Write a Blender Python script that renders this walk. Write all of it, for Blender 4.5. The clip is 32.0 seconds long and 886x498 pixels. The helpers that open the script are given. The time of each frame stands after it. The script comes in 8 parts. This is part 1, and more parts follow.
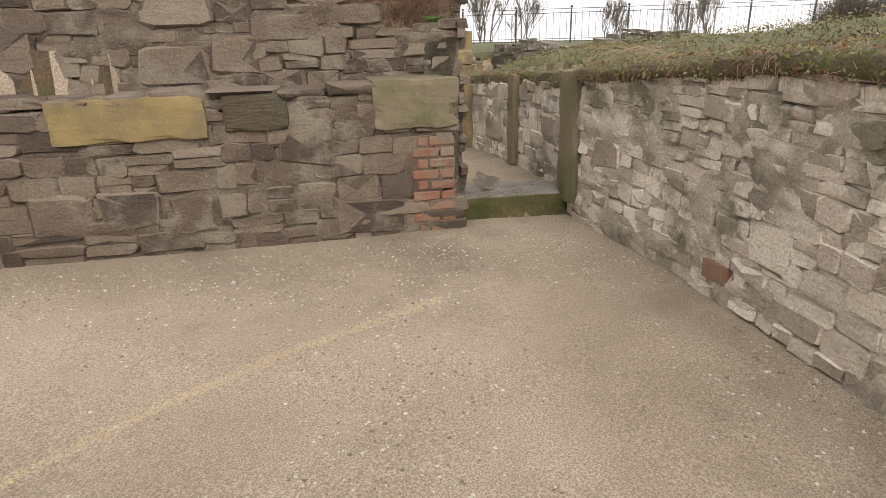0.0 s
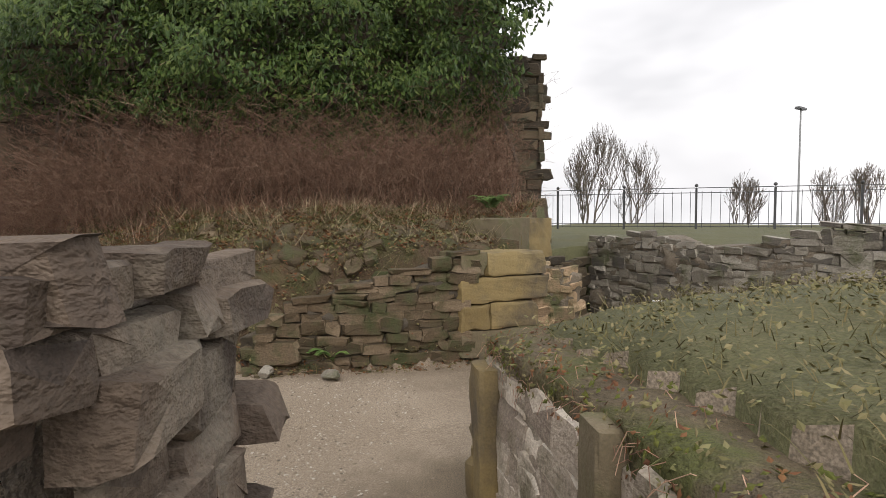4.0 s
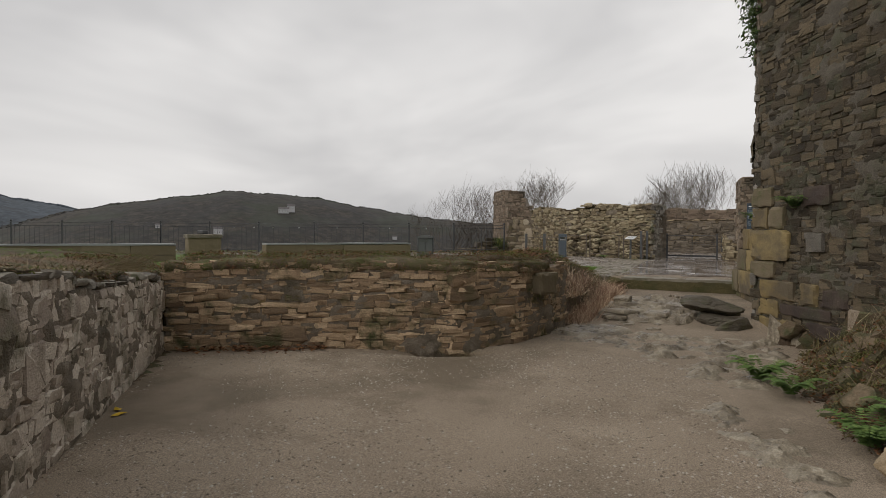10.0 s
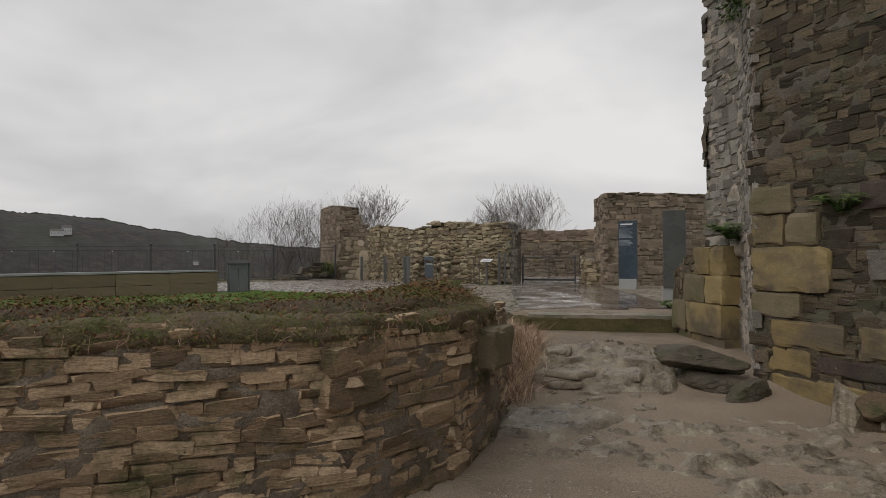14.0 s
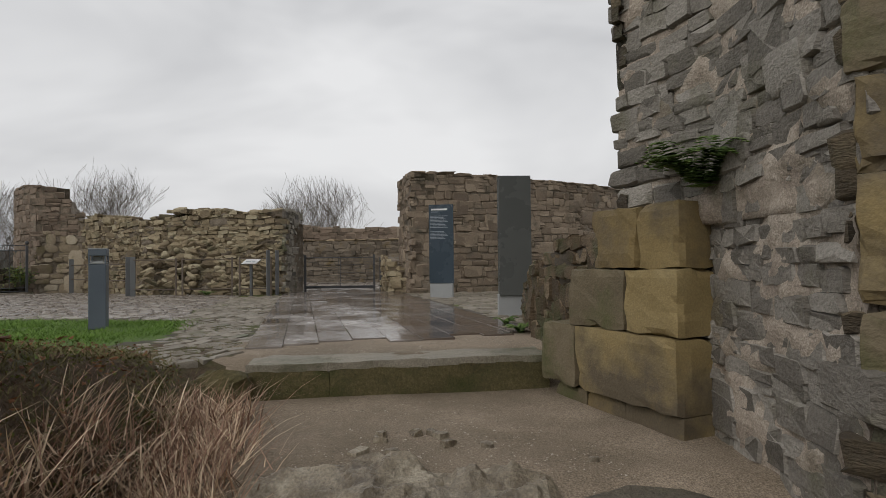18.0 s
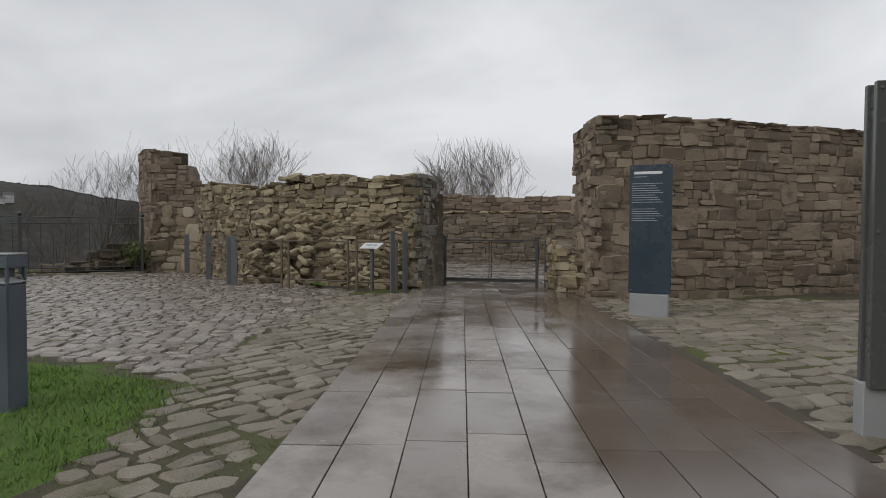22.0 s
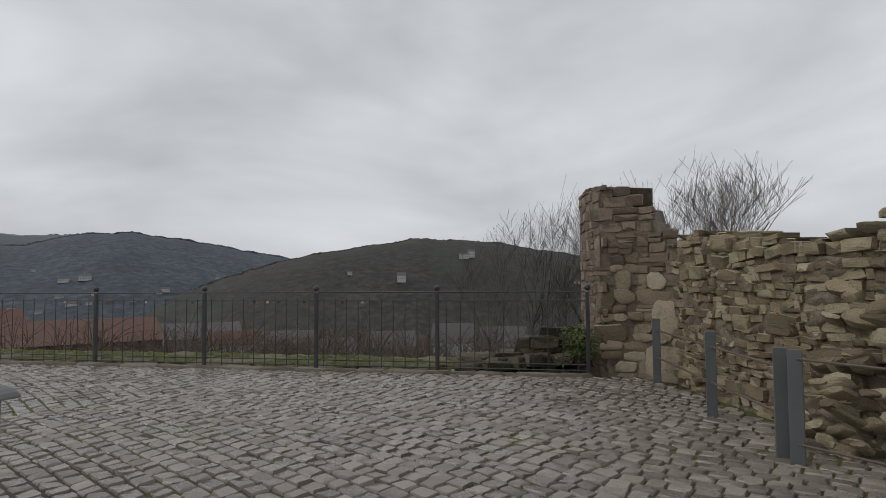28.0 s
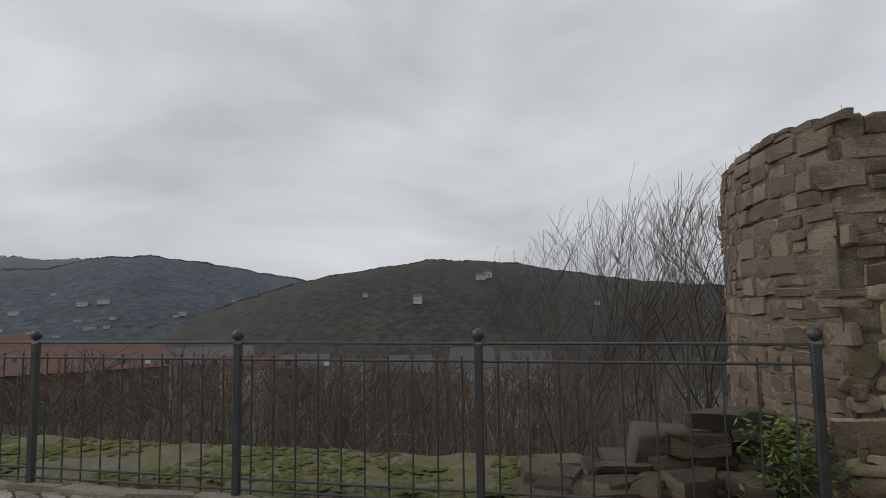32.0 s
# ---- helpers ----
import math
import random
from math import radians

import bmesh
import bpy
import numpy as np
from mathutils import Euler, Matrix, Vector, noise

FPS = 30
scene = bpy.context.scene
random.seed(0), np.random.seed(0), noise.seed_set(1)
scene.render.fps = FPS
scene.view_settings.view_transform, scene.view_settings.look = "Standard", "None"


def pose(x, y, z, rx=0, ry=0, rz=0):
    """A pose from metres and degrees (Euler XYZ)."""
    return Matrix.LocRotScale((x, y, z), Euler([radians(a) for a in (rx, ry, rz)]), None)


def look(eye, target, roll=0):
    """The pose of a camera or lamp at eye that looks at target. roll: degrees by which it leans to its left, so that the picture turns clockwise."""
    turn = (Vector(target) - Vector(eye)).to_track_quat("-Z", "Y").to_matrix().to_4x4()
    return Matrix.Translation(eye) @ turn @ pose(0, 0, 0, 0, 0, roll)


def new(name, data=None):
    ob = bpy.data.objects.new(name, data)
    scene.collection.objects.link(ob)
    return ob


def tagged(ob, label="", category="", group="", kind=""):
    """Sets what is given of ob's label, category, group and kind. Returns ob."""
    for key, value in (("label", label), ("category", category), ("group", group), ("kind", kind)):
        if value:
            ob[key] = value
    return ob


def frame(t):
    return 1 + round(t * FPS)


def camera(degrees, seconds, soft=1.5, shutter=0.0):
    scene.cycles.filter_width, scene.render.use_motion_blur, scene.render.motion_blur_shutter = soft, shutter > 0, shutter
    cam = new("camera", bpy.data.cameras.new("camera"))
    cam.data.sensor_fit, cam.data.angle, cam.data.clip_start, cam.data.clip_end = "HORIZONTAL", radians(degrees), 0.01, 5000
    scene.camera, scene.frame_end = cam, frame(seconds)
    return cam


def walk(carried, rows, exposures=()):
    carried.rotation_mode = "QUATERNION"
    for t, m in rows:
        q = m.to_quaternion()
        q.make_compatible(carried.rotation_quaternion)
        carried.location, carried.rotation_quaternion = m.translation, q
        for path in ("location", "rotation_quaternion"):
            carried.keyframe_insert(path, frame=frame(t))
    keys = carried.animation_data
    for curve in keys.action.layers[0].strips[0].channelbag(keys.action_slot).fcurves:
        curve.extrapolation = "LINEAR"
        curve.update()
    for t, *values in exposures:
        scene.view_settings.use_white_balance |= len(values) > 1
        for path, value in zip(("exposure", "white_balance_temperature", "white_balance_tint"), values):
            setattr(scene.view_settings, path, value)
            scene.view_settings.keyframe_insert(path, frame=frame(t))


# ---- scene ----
cam = camera(73.6, 32.0, soft=0.7)
EXPOSURES = [(0, 1.35, 6950, 12), (1.5, 1.3, 6950, 12), (2.5, 1.15, 6900, 12), (4.5, 0.85, 6800, 12), (6, 0.75, 6800, 11), (7, 0.75, 6850, 11), (8, 0.25, 6900, 11), (10, 0.1, 6900, 11), (15, 0.0, 6800, 11), (18, 0.08, 6680, 10), (20, 0.1, 6620, 10), (24, -0.05, 6450, 10), (32, -0.1, 6450, 10)]
PATH = [
    (0, (0.783, -19.457, 0.741), (2.189, -18.208, 0.063), -1.5),
    (0.5, (1.291, -19.208, 0.772), (2.747, -17.98, 0.161), -1.5),
    (1, (1.933, -18.958, 0.801), (3.362, -17.676, 0.241), -1.9),
    (1.5, (2.405, -18.54, 0.806), (3.872, -17.281, 0.294), -2.0),
    (2, (2.991, -18.189, 0.784), (4.448, -16.892, 0.343), -2.6),
    (2.5, (3.452, -17.874, 0.766), (4.861, -16.497, 0.421), -2.5),
    (4.5, (4.712, -16.7, 0.956), (5.885, -15.081, 0.893), -0.1),
    (5, (4.873, -16.472, 1.033), (5.948, -14.786, 1.029), -0.3),
    (5.5, (5.062, -16.207, 1.063), (5.941, -14.411, 1.11), -0.4),
    (5.8, (5.161, -16.058, 1.064), (5.886, -14.195, 1.136), -0.4),
    (6, (5.222, -15.973, 1.074), (5.835, -14.072, 1.16), -0.5),
    (6.2, (5.26, -15.917, 1.074), (5.767, -13.984, 1.165), -0.4),
    (6.5, (5.247, -15.738, 1.005), (5.55, -13.764, 1.109), -0.7),
    (7, (5.192, -15.393, 0.927), (5.175, -13.397, 1.05), -0.3),
    (7.5, (5.098, -14.937, 0.877), (4.79, -12.964, 0.989), 0.3),
    (8, (4.839, -14.577, 0.865), (4.266, -12.663, 0.944), 0.2),
    (8.5, (4.548, -14.231, 0.829), (3.748, -12.398, 0.869), 0.3),
    (9, (4.174, -13.897, 0.823), (3.19, -12.156, 0.81), 0.3),
    (9.5, (3.797, -13.568, 0.804), (2.677, -11.911, 0.767), 0.2),
    (10, (3.411, -13.235, 0.819), (2.193, -11.649, 0.768), 0.3),
    (10.5, (3.014, -12.96, 0.849), (1.731, -11.427, 0.787), 0.2),
    (11, (2.616, -12.652, 0.844), (1.307, -11.142, 0.769), 0.1),
    (11.5, (2.18, -12.373, 0.817), (0.873, -10.861, 0.741), -0.1),
    (12, (1.813, -12.058, 0.803), (0.549, -10.509, 0.734), -0.1),
    (12.5, (1.516, -11.68, 0.807), (0.341, -10.062, 0.759), -0.4),
    (13, (1.224, -11.28, 0.795), (0.182, -9.573, 0.778), -0.6),
    (13.5, (1.077, -10.805, 0.867), (0.207, -9.004, 0.861), -0.5),
    (14, (0.893, -10.419, 0.809), (0.224, -8.535, 0.838), -0.2),
    (14.5, (0.759, -9.91, 0.786), (0.284, -7.968, 0.842), -0.1),
    (15, (0.636, -9.459, 0.79), (0.324, -7.485, 0.869), -0.1),
    (15.5, (0.535, -8.835, 0.73), (0.352, -6.845, 0.829), 0.2),
    (17.5, (0.507, -6.378, 0.601), (0.469, -4.379, 0.664), -0.4),
    (18, (0.555, -5.882, 0.632), (0.513, -3.883, 0.681), -0.7),
    (18.5, (0.57, -5.316, 0.636), (0.507, -3.317, 0.668), -0.5),
    (19, (0.579, -4.774, 0.629), (0.487, -2.776, 0.652), -0.3),
    (19.5, (0.579, -4.235, 0.672), (0.453, -2.239, 0.68), -0.2),
    (20, (0.483, -3.796, 0.715), (0.296, -1.805, 0.689), -0.1),
    (20.5, (0.383, -3.314, 0.741), (0.118, -1.332, 0.703), 0.1),
    (21, (0.268, -2.923, 0.845), (-0.062, -0.951, 0.798), 0.1),
    (21.5, (0.084, -2.504, 0.928), (-0.328, -0.548, 0.884), 0.2),
    (22, (-0.043, -2.101, 0.965), (-0.61, -0.184, 0.902), 0.3),
    (22.5, (-0.182, -1.808, 1.197), (-0.958, 0.034, 1.117), 0.2),
    (23, (-0.373, -1.61, 1.265), (-1.336, 0.14, 1.175), 0.1),
    (23.5, (-0.606, -1.324, 1.286), (-1.676, 0.364, 1.211), 0.1),
    (24, (-0.918, -0.925, 1.297), (-2.112, 0.679, 1.248), 0.0),
    (24.5, (-1.25, -0.606, 1.313), (-2.577, 0.891, 1.294), -0.2),
    (25, (-1.577, -0.227, 1.351), (-3.007, 1.171, 1.341), -0.1),
    (25.5, (-1.916, 0.209, 1.34), (-3.398, 1.552, 1.345), -0.0),
    (26, (-2.293, 0.515, 1.344), (-3.818, 1.809, 1.366), -0.1),
    (26.5, (-2.685, 0.899, 1.325), (-4.263, 2.127, 1.366), -0.0),
    (28.5, (-4.550, 2.180, 1.409), (-6.224, 3.268, 1.526), -0.5),
    (29, (-5.012, 2.545, 1.400), (-6.721, 3.575, 1.537), -0.5),
    (29.5, (-5.588, 2.777, 1.408), (-7.305, 3.791, 1.557), -0.6),
    (30, (-6.119, 3.027, 1.414), (-7.824, 4.062, 1.560), -0.7),
    (30.5, (-6.576, 3.399, 1.464), (-8.267, 4.458, 1.601), -0.8),
    (31, (-7.058, 3.652, 1.494), (-8.730, 4.741, 1.628), -0.8),
    (31.5, (-7.477, 3.917, 1.513), (-9.141, 5.018, 1.650), -1.0),
    (32, (-7.913, 4.203, 1.505), (-9.585, 5.287, 1.674), -0.8),
]
walk(cam, [(t, look(eye, target, roll)) for t, eye, target, roll in PATH], EXPOSURES)

# ---- light ----
SUN = (38.0, 215.0)
world = bpy.data.worlds.new("overcast_sky")
scene.world = world
world.use_nodes = True
wt = world.node_tree
wt.nodes.clear()


def nd(tree, kind, x=None, **props):
    n = tree.nodes.new(kind)
    for k, v in props.items():
        if k == "op":
            n.operation = v
        elif k == "mode":
            n.blend_type = v
        elif k == "data":
            n.data_type = v
    return n


def wire(tree, a, b):
    tree.links.new(a, b)


def build_world():
    out = nd(wt, "ShaderNodeOutputWorld")
    bg = nd(wt, "ShaderNodeBackground")
    bg.inputs["Strength"].default_value = 0.12
    sky = nd(wt, "ShaderNodeTexSky")
    sky.sky_type = "NISHITA"
    sky.sun_disc = False
    sky.sun_elevation, sky.sun_rotation = radians(SUN[0]), radians(SUN[1])
    sky.dust_density, sky.air_density = 4.0, 1.5
    grey = nd(wt, "ShaderNodeHueSaturation")
    grey.inputs["Saturation"].default_value = 0.15
    wire(wt, sky.outputs[0], grey.inputs["Color"])
    co = nd(wt, "ShaderNodeTexCoord")
    mp = nd(wt, "ShaderNodeMapping")
    mp.inputs["Scale"].default_value = (1.0, 1.0, 2.6)
    wire(wt, co.outputs["Generated"], mp.inputs["Vector"])
    n1 = nd(wt, "ShaderNodeTexNoise")
    n1.inputs["Scale"].default_value, n1.inputs["Detail"].default_value = 1.7, 4.0
    n1.inputs["Roughness"].default_value = 0.52
    n1.inputs["Distortion"].default_value = 0.35
    wire(wt, mp.outputs[0], n1.inputs["Vector"])
    ramp = nd(wt, "ShaderNodeValToRGB")
    e = ramp.color_ramp.elements
    e[0].position, e[0].color = 0.32, (3.7, 3.83, 4.1, 1)
    e[1].position, e[1].color = 0.68, (6.5, 6.65, 6.9, 1)
    wire(wt, n1.outputs["Fac"], ramp.inputs["Fac"])
    mix = nd(wt, "ShaderNodeMix", data="RGBA")
    mix.inputs[0].default_value = 0.88
    wire(wt, grey.outputs[0], mix.inputs[6])
    wire(wt, ramp.outputs[0], mix.inputs[7])
    wire(wt, mix.outputs[2], bg.inputs["Color"])
    wire(wt, bg.outputs[0], out.inputs["Surface"])


build_world()
sun_data = bpy.data.lights.new("sun", "SUN")
sun_data.energy, sun_data.angle, sun_data.color = 0.7, radians(30), (1.0, 0.97, 0.93)
sun = new("sun", sun_data)
az, el = radians(SUN[1]), radians(SUN[0])
sun.matrix_world = look((60 * math.sin(az) * math.cos(el), 60 * math.cos(az) * math.cos(el), 60 * math.sin(el)), (0, 0, 0))


# ---- materials ----
def material(name, stops, rough=0.85, scale=3.0, fine=40.0, bump=0.5, stain=None, stain_amount=0.0, piece=0.0, metal=0.0,
             grain=(1, 1, 1), spec=0.4, wet=0.0, fine_mix=0.35, bump_dist=0.02, grit=0.16, span=None):
    """A surface of colours (stops), varied by a coarse and a fine noise, from piece to piece, and by stains of another colour."""
    m = bpy.data.materials.new(name)
    m.use_nodes = True
    t = m.node_tree
    bsdf = t.nodes["Principled BSDF"]
    geo = nd(t, "ShaderNodeNewGeometry")
    mp = nd(t, "ShaderNodeMapping")
    mp.inputs["Scale"].default_value = grain
    wire(t, geo.outputs["Position"], mp.inputs["Vector"])
    a = nd(t, "ShaderNodeTexNoise")
    a.inputs["Scale"].default_value, a.inputs["Detail"].default_value = scale, 7.0
    a.inputs["Roughness"].default_value = 0.62
    b = nd(t, "ShaderNodeTexNoise")
    b.inputs["Scale"].default_value, b.inputs["Detail"].default_value = fine, 3.0
    b.inputs["Roughness"].default_value = 0.7
    for n in (a, b):
        wire(t, mp.outputs[0], n.inputs["Vector"])
    blend = nd(t, "ShaderNodeMix", data="FLOAT")
    blend.inputs[0].default_value = fine_mix
    wire(t, a.outputs["Fac"], blend.inputs[2])
    wire(t, b.outputs["Fac"], blend.inputs[3])
    value = blend.outputs[0]
    if piece:
        info = nd(t, "ShaderNodeObjectInfo")
        add = nd(t, "ShaderNodeMath", op="ADD")
        wire(t, info.outputs["Random"], add.inputs[0])
        wire(t, geo.outputs["Random Per Island"], add.inputs[1])
        fr = nd(t, "ShaderNodeMath", op="FRACT")
        wire(t, add.outputs[0], fr.inputs[0])
        mx = nd(t, "ShaderNodeMix", data="FLOAT")
        mx.inputs[0].default_value = piece
        wire(t, value, mx.inputs[2])
        wire(t, fr.outputs[0], mx.inputs[3])
        value = mx.outputs[0]
    ramp = nd(t, "ShaderNodeValToRGB")
    els = ramp.color_ramp.elements
    lo, hi = span or ((0.12, 0.88) if piece else (0.3, 0.7))
    while len(els) < len(stops):
        els.new(0.5)
    for i, c in enumerate(stops):
        els[i].position = lo + (hi - lo) * i / max(1, len(stops) - 1)
        els[i].color = (*c, 1)
    wire(t, value, ramp.inputs["Fac"])
    colour = ramp.outputs["Color"]
    if stain:
        s = nd(t, "ShaderNodeTexNoise")
        s.inputs["Scale"].default_value, s.inputs["Detail"].default_value = scale * 0.55, 6.0
        s.inputs["Roughness"].default_value = 0.65
        off = nd(t, "ShaderNodeMapping")
        off.inputs["Location"].default_value = (7.3, 3.1, 5.7)
        wire(t, geo.outputs["Position"], off.inputs["Vector"])
        wire(t, off.outputs[0], s.inputs["Vector"])
        r = nd(t, "ShaderNodeMapRange")
        r.inputs["From Min"].default_value = 0.62 - 0.25 * stain_amount
        r.inputs["From Max"].default_value = 0.78 - 0.25 * stain_amount
        wire(t, s.outputs["Fac"], r.inputs["Value"])
        sm = nd(t, "ShaderNodeMix", data="RGBA")
        sm.inputs[7].default_value = (*stain, 1)
        wire(t, r.outputs[0], sm.inputs[0])
        wire(t, colour, sm.inputs[6])
        colour = sm.outputs[2]
    if grit and bump >= 0.3:
        g = nd(t, "ShaderNodeTexNoise")
        g.inputs["Scale"].default_value, g.inputs["Detail"].default_value = fine * 2.2, 2.0
        wire(t, geo.outputs["Position"], g.inputs["Vector"])
        gr = nd(t, "ShaderNodeMapRange")
        gr.inputs["From Min"].default_value, gr.inputs["From Max"].default_value = 0.35, 0.65
        gr.inputs["To Min"].default_value, gr.inputs["To Max"].default_value = 1 - grit * 1.2, 1 + grit
        wire(t, g.outputs["Fac"], gr.inputs["Value"])
        gm = nd(t, "ShaderNodeVectorMath", op="SCALE")
        wire(t, colour, gm.inputs[0])
        wire(t, gr.outputs[0], gm.inputs["Scale"])
        colour = gm.outputs[0]
    wire(t, colour, bsdf.inputs["Base Color"])
    bsdf.inputs["Metallic"].default_value = metal
    bsdf.inputs["Specular IOR Level"].default_value = spec
    rr = nd(t, "ShaderNodeMapRange")
    rr.inputs["To Min"].default_value, rr.inputs["To Max"].default_value = max(0.03, rough - 0.12 - wet), min(1, rough + 0.1)
    rr.inputs["From Min"].default_value, rr.inputs["From Max"].default_value = 0.38, 0.62
    wire(t, a.outputs["Fac"], rr.inputs["Value"])
    wire(t, rr.outputs[0], bsdf.inputs["Roughness"])
    if bump:
        bp = nd(t, "ShaderNodeBump")
        bp.inputs["Strength"].default_value, bp.inputs["Distance"].default_value = bump, bump_dist
        bm_mix = nd(t, "ShaderNodeMix", data="FLOAT")
        bm_mix.inputs[0].default_value = 0.32
        wire(t, a.outputs["Fac"], bm_mix.inputs[2])
        wire(t, b.outputs["Fac"], bm_mix.inputs[3])
        wire(t, bm_mix.outputs[0], bp.inputs["Height"])
        wire(t, bp.outputs[0], bsdf.inputs["Normal"])
    return m


